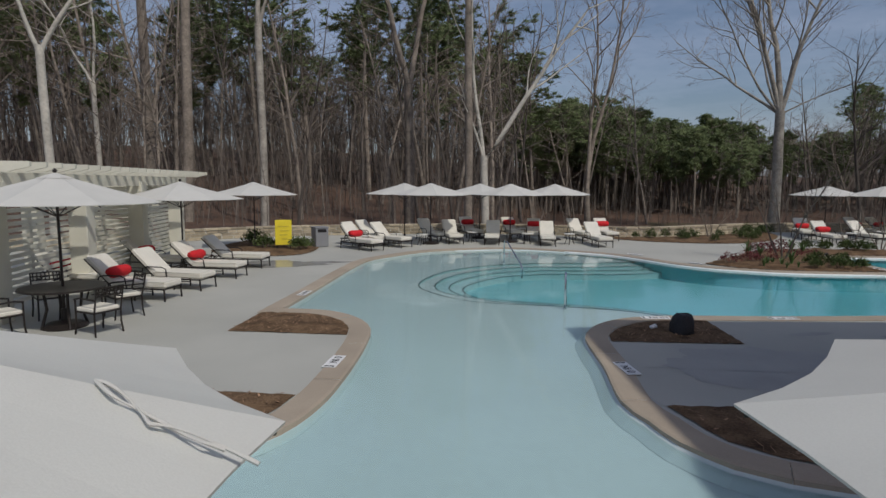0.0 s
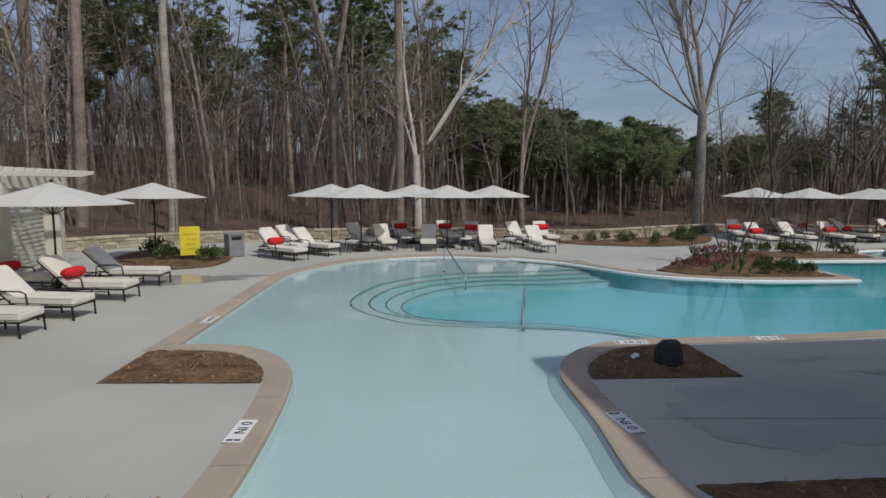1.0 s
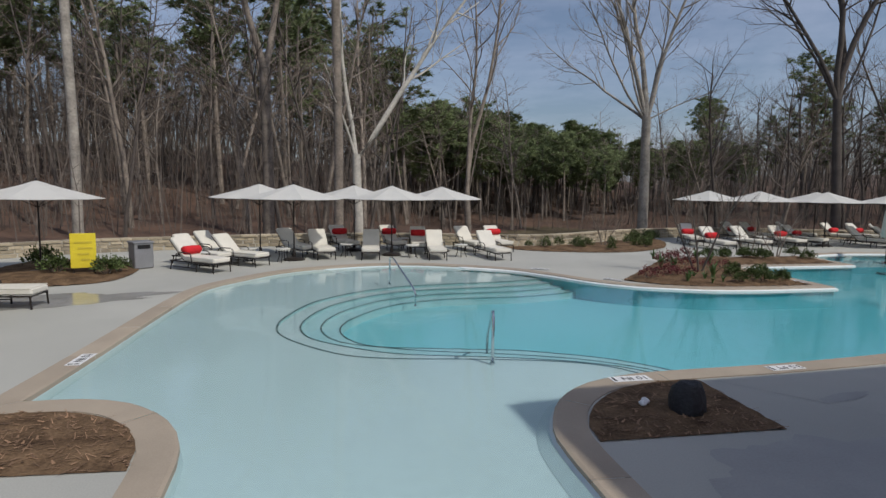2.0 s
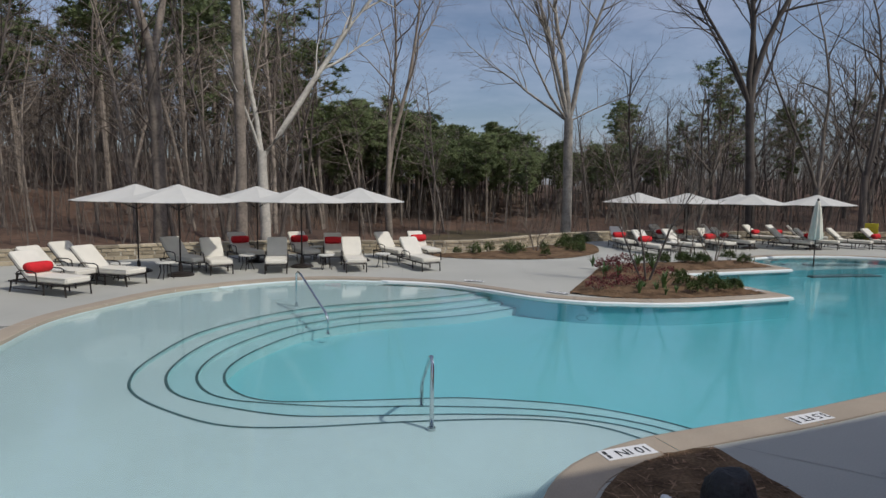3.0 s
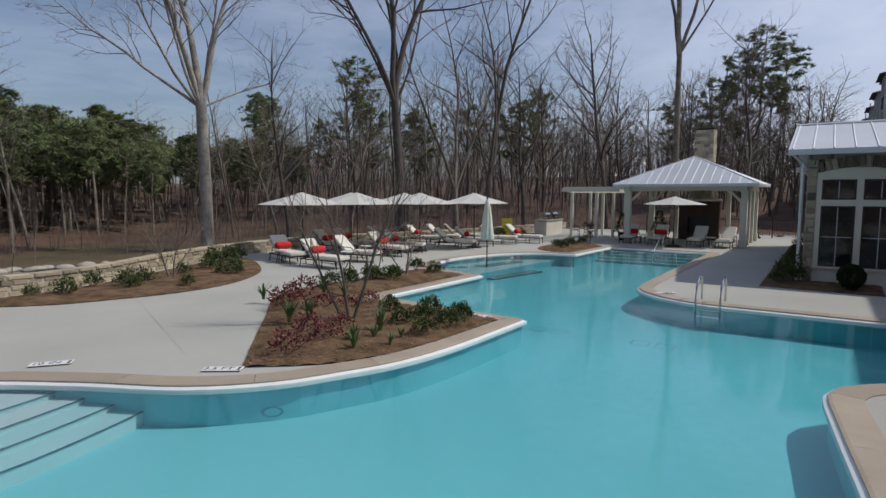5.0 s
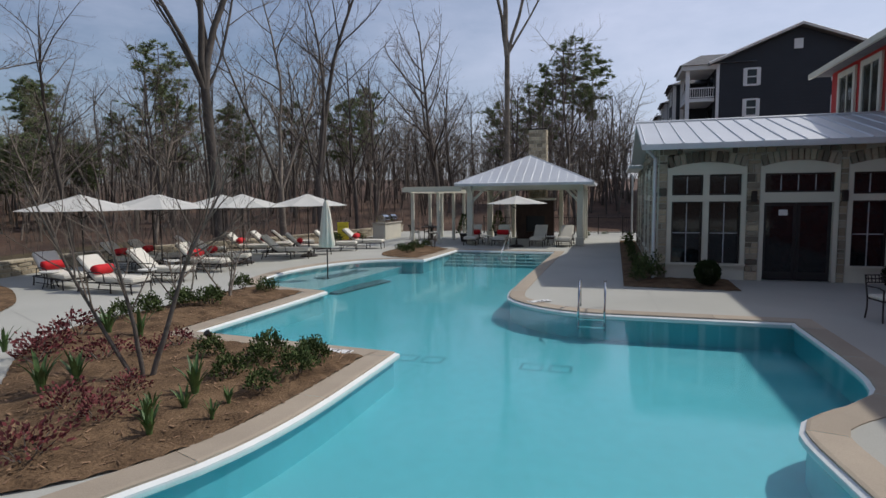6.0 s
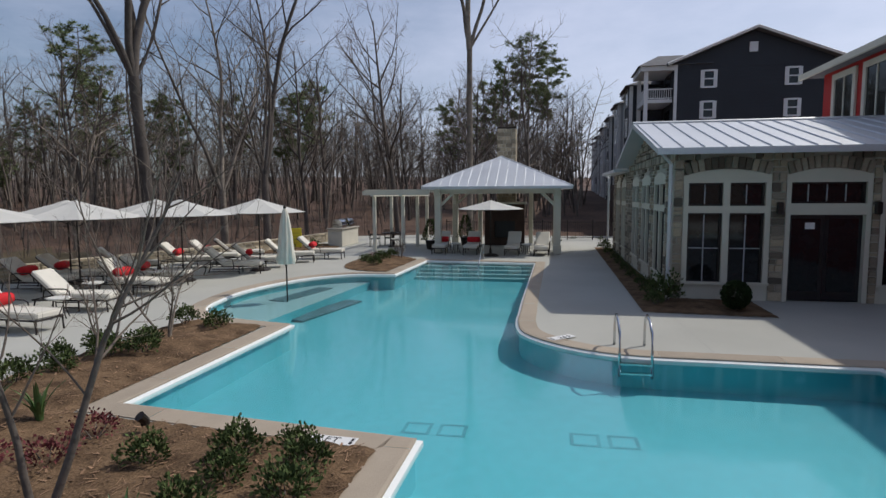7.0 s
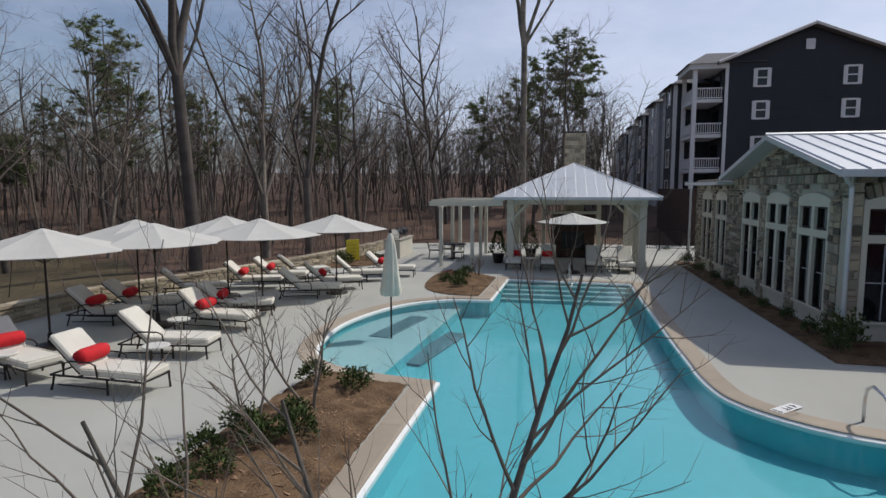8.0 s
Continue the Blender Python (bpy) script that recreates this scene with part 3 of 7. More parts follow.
for pol in land.data.polygons:
    gx, gy = pol.center.x - 12, pol.center.y - 20
    gaz, gr = math.degrees(math.atan2(gx, gy)), math.hypot(gx, gy)
    if 9 < gaz + 9 * noise.noise(Vector((gx * 0.15, gy * 0.15, 5.0))) < 46 and gr < 41 + 8 * noise.noise(Vector((gx * 0.1, gy * 0.1, 1.0))):
        pol.material_index = 1
creek = filled([(12.5 + 12.4 * math.cos(0.1309 * i) * (1 + 0.12 * math.sin(0.5 * i)), 43.6 + 5.3 * math.sin(0.1309 * i) * (1 + 0.1 * math.sin(0.9 * i))) for i in range(48)], [], -1.42, "creek_water", M_CREEK)
tagged(new("creek", creek), "shallow brown creek pool beyond the low stone wall", "creek", kind="structure")


# ---- planting beds ----
def bed(label, ctrl, height=0.10, grow=0.0):
    line = offset(curve_through(ctrl, True, 0.3), grow)
    bm = bmesh.new()
    me = filled(line, [], 0.0, "planting_bed", M_MULCH)
    bm.from_mesh(me)
    bmesh.ops.subdivide_edges(bm, edges=bm.edges[:], cuts=2, use_grid_fill=True)
    rim = [Vector(p) for p in line]
    for v in bm.verts:
        d = min((Vector((v.co.x, v.co.y)) - p).length for p in rim)
        v.co.z = 0.006 + min(1.0, d / 0.5) * height * (0.7 + 0.6 * noise.noise(v.co * 1.5)) + 0.015 * noise.noise(v.co * 9.0) * min(1.0, d / 0.2)
    bm.to_mesh(me)
    bm.free()
    me.polygons.foreach_set("use_smooth", [True] * len(me.polygons))
    ob = tagged(new("planting_bed", me), label, "planting bed", kind="structure")
    return ob


bed("low mulched bed of pine straw beside the shallow entry", [(-1.95, 13.8, 1), (-0.95, 13.66), (-0.3, 13.2), (0.0, 12.6), (0.04, 12.08, 1), (-2.1, 12.3, 1)], 0.05)
bed("low mulched bed of pine straw at the pool's edge", [(4.52, 11.75, 1), (4.58, 12.1), (4.92, 12.65), (5.5, 13.1), (6.1, 13.3), (6.8, 13.25, 1), (6.68, 11.62, 1)], 0.06)
bed("low mulched bed of pine straw beside the coping", [(4.33, 8.95, 1), (8.0, 8.8, 1), (8.0, 6.0, 1), (7.2, 6.6), (6.4, 6.95), (5.4, 7.42), (4.95, 7.65), (4.6, 8.0)], 0.05)
bed("low mulched bed of pine straw by the shallow entry", [(-2.4, 9.5, 1), (-0.14, 9.25, 1), (-0.34, 8.55), (-0.75, 8.1), (-1.6, 7.55), (-2.55, 6.9, 1)], 0.05)
ISLAND = [(10.55, 21.2, 1), (11.2, 20.45), (12.0, 20.0), (13.3, 19.78), (15.26, 19.68, 1), (15.64, 23.8, 1), (20.45, 23.72, 1), (20.6, 24.5), (20.95, 25.2), (20.4, 25.45),
          (19.0, 25.6), (17.4, 25.68), (16.0, 25.7), (15.0, 25.45), (14.1, 24.85), (13.0, 23.7), (11.7, 22.4)]
bed("mulched island bed with shrubs, irises and small trees", ISLAND, 0.16, 0.09)
bed("curved mulched bed with small shrubs before a low stone wall", [(9.6, 30.4), (10.9, 28.9), (12.2, 28.3), (13.6, 27.95), (15.2, 28.1), (17.0, 29.1), (18.1, 30.3), (19.3, 32.2), (19.9, 34.0, 1), (16.7, 32.8), (13.0, 31.0), (10.6, 30.75)], 0.12)
bed("small mulched bed with low shrubs at the pool corner", [(29.1, 23.45, 1), (33.1, 23.25, 1), (34.3, 24.4), (34.6, 25.4), (33.0, 25.75), (30.4, 25.5), (29.3, 24.6)], 0.12)
bed("mulched bed with green shrubs and a yellow sign", [(-3.6, 22.9), (-3.2, 23.8), (-3.2, 25.2), (-3.6, 26.5), (-5.0, 28.0), (-7.0, 27.5), (-7.0, 24.0), (-5.0, 22.6)], 0.12)
bed("mulched foundation bed with evergreen shrubs beside the clubhouse", [(23.3, 15.65, 1), (39.5, 15.55, 1), (39.5, 14.75, 1), (25.3, 14.75, 1), (25.17, 12.8, 1), (23.1, 12.85, 1)], 0.08)
bed("mulched strip with bushes beside the grill terrace", [(35.5, 29.2), (38.0, 28.6), (39.5, 29.4), (39.6, 30.6), (36.0, 31.3), (34.0, 31.6)], 0.1)


# ---- low stone wall ----
def stone_wall(line, height, thick):
    wall = thing("wall_low", "low dry-laid tan fieldstone wall behind the deck", "stone wall", kind="structure")
    core = Shape()
    a, b = offset(line, thick / 2 - 0.04, False), offset(line, 0.04 - thick / 2, False)
    ribbon(core, a, -1.2, height - 0.03, False)
    ribbon(core, b, -1.2, height - 0.03, False)
    flat_ribbon(core, a, b, height - 0.03, False)
    part("mortar_core", core, M_MORTAR, wall)
    rng = random.Random(4)
    pts = resample(line, int(len(line) * 1.0))
    rest, count = Shape(), 0
    blocks = []
    for v in range(4):
        s = Shape()
        s.rbox((0, 0, 0), (1, 1, 1), 0.10)
        blocks.append(s.mesh("stone", M_STONE))
    total = sum((Vector(p) - Vector(q)).length for p, q in zip(line, line[1:]))
    fine = resample(line, 900)
    for row, (z, h) in enumerate(((0.07, 0.14), (0.215, 0.13), (0.345, 0.12), (0.47, 0.10))):
        s = rng.random() * 0.2
        while s < total - 0.5:
            w = rng.uniform(0.22, 0.55) if row < 3 else rng.uniform(0.4, 0.75)
            i = min(898, int(s / total * 899))
            i2 = min(899, int((s + w) / total * 899) + 1)
            p, q = Vector(fine[i]), Vector(fine[i2])
            mid, ang = (p + q) / 2, math.degrees(math.atan2(q.y - p.y, q.x - p.x))
            dep = thick + rng.uniform(-0.05, 0.03) + (0.06 if row == 3 else 0)
            m = pose(mid.x, mid.y, z * height / 0.52, 0, 0, ang + rng.uniform(-2, 2)) @ Matrix.Diagonal((w - 0.015, dep, h * height / 0.52 - 0.012, 1))
            if 9.5 < mid.x < 28 and count < 290:
                ob = new("stone", blocks[rng.randrange(4)])
                ob.parent, ob.matrix_basis = wall, m
                count += 1
            else:
                rest.rbox((0, 0, 0), (1, 1, 1), 0.10, m)
            s += w
    tagged(part("stonework", rest, M_STONE, wall), kind="stuff")


stone_wall(WALL_LINE, 0.52, 0.36)


# ---- loungers ----
def make_lounger(label, red):
    t = thing("sun_lounger", label, "sun lounger", group="sun loungers round the pool")
    fr = Shape()
    for y in (-0.31, 0.31):
        fr.tube([(-0.92, y, 0.27), (0.97, y, 0.27)], 0.02, 5)
    for x in (-0.92, -0.35, 0.3, 0.97):
        fr.tube([(x, -0.31, 0.27), (x, 0.31, 0.27)], 0.018, 5)
    for y in (-0.3, 0.3):
        fr.tube([(-0.8, y, 0.10), (0.25, y, 0.10)], 0.012, 4)
    part("frame", fr, M_BRONZE, t)
    for x, y, k in ((-0.84, -0.31, -0.08), (-0.84, 0.31, -0.08), (0.25, -0.31, 0.0), (0.25, 0.31, 0.0), (0.95, -0.31, 0.02), (0.95, 0.31, 0.02)):
        lg = Shape()
        lg.tube([(x, y, 0.27), (x + k * 0.4, y, 0.13), (x + k, y, 0.0)], [0.022, 0.018, 0.022], 5)
        part("leg", lg, M_BRONZE, t)
    for y in (-0.335, 0.335):
        ar = Shape()
        ar.tube([(-0.62, y, 0.30), (-0.58, y, 0.50), (-0.45, y, 0.545), (-0.05, y, 0.545), (0.05, y, 0.50), (0.08, y, 0.29)], 0.016, 5)
        part("armrest", ar, M_BRONZE, t)
    B = pose(-0.33, 0, 0.31, 0, 0, 0) @ pose(0, 0, 0, 0, 43, 0)
    bf = Shape()
    for y in (-0.28, 0.28):
        bf.tube([(0, y, 0), (-0.84, y, 0)], 0.016, 5, B)
    bf.tube([(-0.84, -0.28, 0), (-0.84, 0.28, 0)], 0.016, 5, B)
    bf.tube([(-0.5, -0.28, 0), (-0.5, 0.28, 0)], 0.012, 5, B)
    part("backrest_frame", bf, M_BRONZE, t)
    seat = Shape()
    seat.rbox((0.34, 0, 0.36), (1.32, 0.64, 0.13), 0.055)
    sc = part("seat_cushion", seat, M_CUSHION, t, "off-white box cushion", smooth=False)
    bc = Shape()
    bc.rbox((-0.42, 0, 0.075), (0.86, 0.64, 0.12), 0.055, B)
    part("back_cushion", bc, M_CUSHION, t, "off-white back cushion")
    pip = Shape()
    z = 0.425
    pip.tube([(-0.27, -0.31, z), (0.97, -0.31, z), (0.97, 0.31, z), (-0.27, 0.31, z)], 0.010, 4)
    part("piping", pip, M_CUSHION, sc)
    return t


def make_pillow():
    s = Shape()
    pts = [(0, -0.29 + 0.58 * i / 8, 0) for i in range(9)]
    s.tube(pts, [0.112, 0.128, 0.13, 0.131, 0.132, 0.131, 0.13, 0.128, 0.112], 10)
    return solid("bolster_pillow", s, M_RED, "red fabric bolster pillow lying on a sun lounger", "pillow", group="red bolster pillows", smooth=True)


LOUNGERS = [
    # foot x, foot y, heading, pillow
    (-0.85, 25.75, -36, 0), (-0.75, 24.35, -42, 1), (-0.55, 26.9, -42, 0), (0.3, 25.6, -40, 0),
    (1.8, 27.8, -58, 0), (2.35, 26.95, -80, 0), (3.45, 29.35, -72, 2), (3.85, 26.7, -97, 0), (5.3, 29.2, -80, 2), (5.92, 28.3, -98, 2),
    (6.2, 26.35, -97, 0), (8.45, 28.5, -78, 0), (8.5, 25.95, -84, 0), (9.6, 28.7, -86, 2),
    (-6.2, 16.05, -8, 1), (-4.3, 15.05, -8, 1), (-4.02, 16.3, -12, 0), (-3.82, 18.08, -8, 1), (-3.73, 20.0, -6, 0), (-5.75, 19.1, -8, 1),
    (19.45, 27.72, -93, 1), (19.6, 30.1, -108, 1), (21.65, 28.05, -84, 0), (23.95, 31.4, -80, 1), (23.8, 28.35, -93, 1), (25.3, 31.4, -72, 1),
    (25.6, 28.75, -68, 1), (28.0, 31.6, -55, 0), (29.5, 30.4, -76, 1), (30.8, 30.05, -76, 1), (28.35, 27.8, -72, 0), (32.2, 29.8, -50, 0),
    (30.0, 27.7, -62, 1), (31.75, 27.3, -70, 0), (33.0, 26.5, -82, 1),
    (35.2, 22.75, 182, 1), (35.15, 21.3, 180, 1), (35.1, 19.45, 178, 0), (35.0, 18.15, 178, 0),
]
first_l, first_p = {}, None
for fx, fy, head, red in LOUNGERS:
    u = Vector((math.cos(radians(head)), math.sin(radians(head))))
    m = pose(fx - 0.97 * u.x, fy - 0.97 * u.y, 0.002, 0, 0, head)
    key = min(red, 1)
    if key not in first_l:
        first_l[key] = make_lounger("bronze sun lounger with off-white cushions" + (" and a red bolster" if red else " and raised back"), red)
        first_l[key].matrix_basis = m
    else:
        copy_thing(first_l[key], m)
    if red:
        pm = m @ (pose(-0.335, 0, 0.60, 0, 20, 0) if red == 1 else pose(-0.455, 0, 0.725, 0, 20, 0))
        if first_p is None:
            first_p = make_pillow()
            first_p.matrix_basis = pm
        else:
            copy_thing(first_p, pm)


# ---- umbrellas ----
def make_umbrella(label, r=1.72, apex=2.6, rim=2.13, base=True):
    t = thing("market_umbrella", label, "umbrella", group="white market umbrellas")
    po = Shape()
    po.tube([(0, 0, 0.0), (0, 0, apex - 0.06)], 0.024, 8)
    part("pole", po, M_BRONZE, t, "dark bronze pole")
    fi = Shape()
    fi.tube([(0, 0, apex - 0.04), (0, 0, apex + 0.02), (0, 0, apex + 0.05), (0, 0, apex + 0.09)], [0.02, 0.025, 0.045, 0.012], 8)
    part("finial", fi, M_BRONZE, t)
    if base:
        ba = Shape()
        ba.tube([(0, 0, 0), (0, 0, 0.03), (0, 0, 0.09), (0, 0, 0.13), (0, 0, 0.34)], [0.36, 0.37, 0.27, 0.06, 0.045], 20)
        part("base", ba, M_BRONZE, t, "round dark cast base", smooth=False)
    n = 8
    ca = Shape()
    vs, fs = [], []
    steps = 7
    for k in range(steps + 1):
        f = k / steps
        rr = 0.03 + (r - 0.03) * f
        for j in range(n * 4):
            a = 2 * math.pi * j / (n * 4)
            edge = (j % 4) / 4
            sag = 4 * edge * (1 - edge)
            chord = math.cos(math.pi / n) / math.cos((edge - 0.5) * 2 * math.pi / n)
            z = apex - (apex - rim) * (f ** 0.92) - 0.035 * sag * f * (1 - 0.6 * f)
            vs.append((rr * chord * (1 - 0.045 * sag * f) * math.cos(a), rr * chord * (1 - 0.045 * sag * f) * math.sin(a), z))
    m4 = n * 4
    for k in range(steps):
        for j in range(m4):
            q = (j + 1) % m4
            fs.append((k * m4 + j, k * m4 + q, (k + 1) * m4 + q, (k + 1) * m4 + j))
    for j in range(m4):
        x, y, z = vs[steps * m4 + j]
        vs.append((x * 0.998, y * 0.998, z - 0.012))
    for j in range(m4):
        q = (j + 1) % m4
        fs.append((steps * m4 + j, steps * m4 + q, (steps + 1) * m4 + q, (steps + 1) * m4 + j))
    ca.add(vs, fs)
    can = part("canopy", ca, M_CANVAS, t, "white canvas canopy in eight panels")
    ve = Shape()
    vv = [(0, 0, apex + 0.018)]
    for j in range(16):
        a = 2 * math.pi * j / 16
        rr = 0.30 * (1.0 if j % 2 == 0 else 0.94)
        vv.append((rr * math.cos(a), rr * math.sin(a), apex - 0.078 - (0.0 if j % 2 == 0 else 0.01)))
    ve.add(vv, [(0, 1 + j, 1 + (j + 1) % 16) for j in range(16)])
    part("vent_cap", ve, M_CANVAS, can)
    for j in range(8):
        a = 2 * math.pi * j / 8
        rb = Shape()
        rb.tube([(0.03 * math.cos(a), 0.03 * math.sin(a), apex - 0.06), (r * 0.98 * math.cos(a), r * 0.98 * math.sin(a), rim - 0.035)], 0.011, 4)
        rb.tube([(0.03 * math.cos(a), 0.03 * math.sin(a), rim - 0.25), (r * 0.5 * math.cos(a), r * 0.5 * math.sin(a), apex - (apex - rim) * 0.53 - 0.05)], 0.009, 4)
        part("rib", rb, M_BRONZE, t)
    return t


UMBRELLAS = [(0.05, 28.3, 3), (1.25, 27.15, 10), (3.55, 29.9, 0), (4.8, 28.1, 14), (7.0, 29.3, 5), (-5.75, 18.85, 10), (-5.65, 25.0, 0),
             (21.51, 31.89, 8), (23.68, 30.89, 0), (25.00, 32.44, 12), (27.41, 31.19, 4), (26.11, 29.33, 16), (28.91, 28.16, 8), (4.25, 3.66, 19.7)]
u0 = None
for x, y, rz in UMBRELLAS:
    m = pose(x, y, -0.30 if y < 4 else 0.0, 0, 0, rz)
    if u0 is None:
        u0 = make_umbrella("open white canvas market umbrella on a dark pole")
        u0.matrix_basis = m
    else:
        copy_thing(u0, m)
near_u = make_umbrella("open white canvas market umbrella with a loose canvas tie", 1.45, 2.663, 2.137)
near_u.matrix_basis = pose(-0.25, 3.735, -0.30, 0, 0, 19.06)
tall = make_umbrella("open white canvas market umbrella through a dining table", 1.75, 2.74, 2.24)
tall.matrix_basis = pose(-5.1, 12.55, 0, 0, 0, 8)
pav_umb = make_umbrella("open white canvas umbrella before the fireplace pavilion", 1.45, 2.45, 2.08)
pav_umb.matrix_basis = pose(34.9, 20.35, 0, 0, 0, 5)


def closed_umbrella(x, y, z0):
    t = thing("closed_umbrella", "furled white canvas umbrella standing in the pool", "umbrella", pose(x, y, z0))
    po = Shape()
    po.tube([(0, 0, 0), (0, 0, 2.75)], 0.022, 8)
    part("pole", po, M_BRONZE, t)
    s = Shape()
    vs, fs = [], []
    prof = [(0.03, 2.78), (0.07, 2.7), (0.11, 2.45), (0.16, 2.0), (0.20, 1.6), (0.23, 1.32), (0.20, 1.22)]
    for k, (r, z) in enumerate(prof):
        for j in range(32):
            a = 2 * math.pi * j / 32
            rr = r * (1 + 0.22 * math.cos(8 * a + 0.6 * k) * min(1, k / 2))
            vs.append((rr * math.cos(a), rr * math.sin(a), z))
    for k in range(len(prof) - 1):
        for j in range(32):
            fs.append((k * 32 + j, k * 32 + (j + 1) % 32, (k + 1) * 32 + (j + 1) % 32, (k + 1) * 32 + j))
    s.add(vs, fs)
    part("furled_canopy", s, M_FURLED, t, "furled white canvas", smooth=True)
    fn = Shape()
    fn.tube([(0, 0, 2.75), (0, 0, 2.82), (0, 0, 2.88)], [0.03, 0.045, 0.01], 8)
    part("finial", fn, M_BRONZE, t)


closed_umbrella(24.7, 25.1, -0.42)


def strap():
    """A loose twisted tie that slides down one panel of the near canopy."""
    c, apex, rim = Vector((-0.25, 3.735)), 2.363, 1.837
    va, vb = (Vector((math.cos(radians(d)), math.sin(radians(d)))) * 1.45 for d in (19.06, -25.94))
    t = Shape()
    for side in (-1, 1):
        pts = []
        for i in range(19):
            k = i / 18
            f = 0.63 + 0.09 * k ** 3 + 0.016 * side * math.sin(2.6 * math.pi * k)
            g = 0.265 * k ** 0.9 - 0.022 * side * math.sin(3.4 * math.pi * k)
            p = c + va * f + vb * g
            pts.append((p.x, p.y, apex - (apex - rim) * (f + g) ** 0.92 + 0.016 + 0.008 * math.sin(9 * k)))
        t.tube(pts, [0.0055 + 0.0025 * math.sin(0.8 * i) for i in range(19)], 5)
    solid("tie_strap", t, M_CANVAS, "twisted white canvas tie lying on the umbrella canopy", "strap")


strap()


# ---- side tables, dining set ----
def make_side_table():
    t = thing("side_table", "small round dark metal side table with a pale top", "side table", group="side tables")
    s = Shape()
    s.tube([(0, 0, 0.43), (0, 0, 0.445), (0, 0, 0.47), (0, 0, 0.475)], [0.22, 0.25, 0.25, 0.235], 20)
    part("tabletop", s, M_TABLETOP, t, "pale round top")
    for k in range(4):
        a = radians(45 + 90 * k)
        l = Shape()
        l.tube([(0.14 * math.cos(a), 0.14 * math.sin(a), 0.43), (0.13 * math.cos(a), 0.13 * math.sin(a), 0.2), (0.21 * math.cos(a), 0.21 * math.sin(a), 0)], 0.014, 5)
        part("leg", l, M_BRONZE, t)
    return t


st0 = None
for x, y in ((5.45, 27.3), (7.3, 27.3), (3.1, 27.9), (5.6, 30.2), (0.9, 26.6), (20.6, 28.6), (22.7, 29.6), (-1.5, 25.7), (24.9, 29.4), (35.9, 22.05), (35.8, 18.8), (-0.2, 26.7), (19.6, 31.0)):
    if st0 is None:
        st0 = make_side_table()
        st0.matrix_basis = pose(x, y, 0.002)
    else:
        copy_thing(st0, pose(x, y, 0.002, 0, 0, 30))


def dining_table(x, y):
    t = thing("dining_table", "round dark bronze metal dining table with an umbrella through it", "table", pose(x, y, 0.002))
    s = Shape()
    s.tube([(0, 0, 0.70), (0, 0, 0.71), (0, 0, 0.735), (0, 0, 0.74)], [0.66, 0.69, 0.69, 0.67], 28)
    part("tabletop", s, M_BRONZE, t)
    for k in range(4):
        a = radians(45 + 90 * k)
        l = Shape()
        l.tube([(0.3 * math.cos(a), 0.3 * math.sin(a), 0.70), (0.26 * math.cos(a), 0.26 * math.sin(a), 0.35), (0.36 * math.cos(a), 0.36 * math.sin(a), 0)], 0.026, 6)
        part("leg", l, M_BRONZE, t)


def make_chair():
    t = thing("dining_chair", "dark bronze metal dining chair with a white seat cushion", "chair", group="dining chairs")
    s = Shape()
    s.rbox((0, 0, 0.445), (0.48, 0.48, 0.07), 0.03)
    part("seat_cushion", s, M_CUSHION, t, "white seat cushion")
    f = Shape()
    for y in (-0.24, 0.24):
        f.tube([(-0.24, y, 0.40), (0.24, y, 0.40)], 0.016, 5)
    for x in (-0.24, 0.24):
        f.tube([(x, -0.24, 0.40), (x, 0.24, 0.40)], 0.016, 5)
    part("seat_frame", f, M_BRONZE, t)
    for x, y in ((-0.24, -0.24), (-0.24, 0.24), (0.24, -0.24), (0.24, 0.24)):
        l = Shape()
        l.tube([(x, y, 0.62 if x > 0 else 0.40), (x, y, 0.2), (x * 1.12, y * 1.05, 0)], 0.016, 5)
        part("leg", l, M_BRONZE, t)
    b = Shape()
    for y in (-0.24, 0.24):
        b.tube([(-0.24, y, 0.40), (-0.30, y, 0.66), (-0.34, y, 0.84)], 0.016, 5)
    for z, dx in ((0.83, -0.335), (0.76, -0.32), (0.69, -0.305)):
        b.tube([(dx, -0.24, z), (dx, 0.24, z)], 0.014, 4)
    for k in range(7):
        y = -0.2 + 0.4 * k / 6
        b.tube([(-0.305, y, 0.69), (-0.335, y, 0.83)], 0.012, 4)
    part("backrest", b, M_BRONZE, t, "openwork lattice back")
    for y in (-0.25, 0.25):
        a = Shape()
        a.tube([(-0.29, y, 0.63), (0.1, y, 0.64), (0.25, y, 0.61)], 0.016, 5)
        part("armrest", a, M_BRONZE, t)
    return t


dining_table(-5.1, 12.55)
ch0 = make_chair()
ch0.matrix_basis = pose(-4.25, 12.15, 0.002, 0, 0, 155)
for x, y, r in ((-5.6, 11.7, 60), (-5.85, 13.3, -45), (-4.5, 13.4, -130), (20.05, 10.95, 190), (38.2, 25.6, 20), (39.6, 26.3, 200), (38.9, 26.9, -80)):
    copy_thing(ch0, pose(x, y, 0.002, 0, 0, r))
t2 = thing("dining_table", "round dark metal table under the pergola", "table", pose(38.9, 25.9, 0.002))
s = Shape()
s.tube([(0, 0, 0.70), (0, 0, 0.74)], [0.6, 0.6], 24)
part("tabletop", s, M_BRONZE, t2)
s = Shape()
s.tube([(0, 0, 0), (0, 0, 0.04), (0, 0, 0.08), (0, 0, 0.70)], [0.3, 0.28, 0.05, 0.05], 12)
part("pedestal", s, M_BRONZE, t2)

# ---- handrails, ladder ----


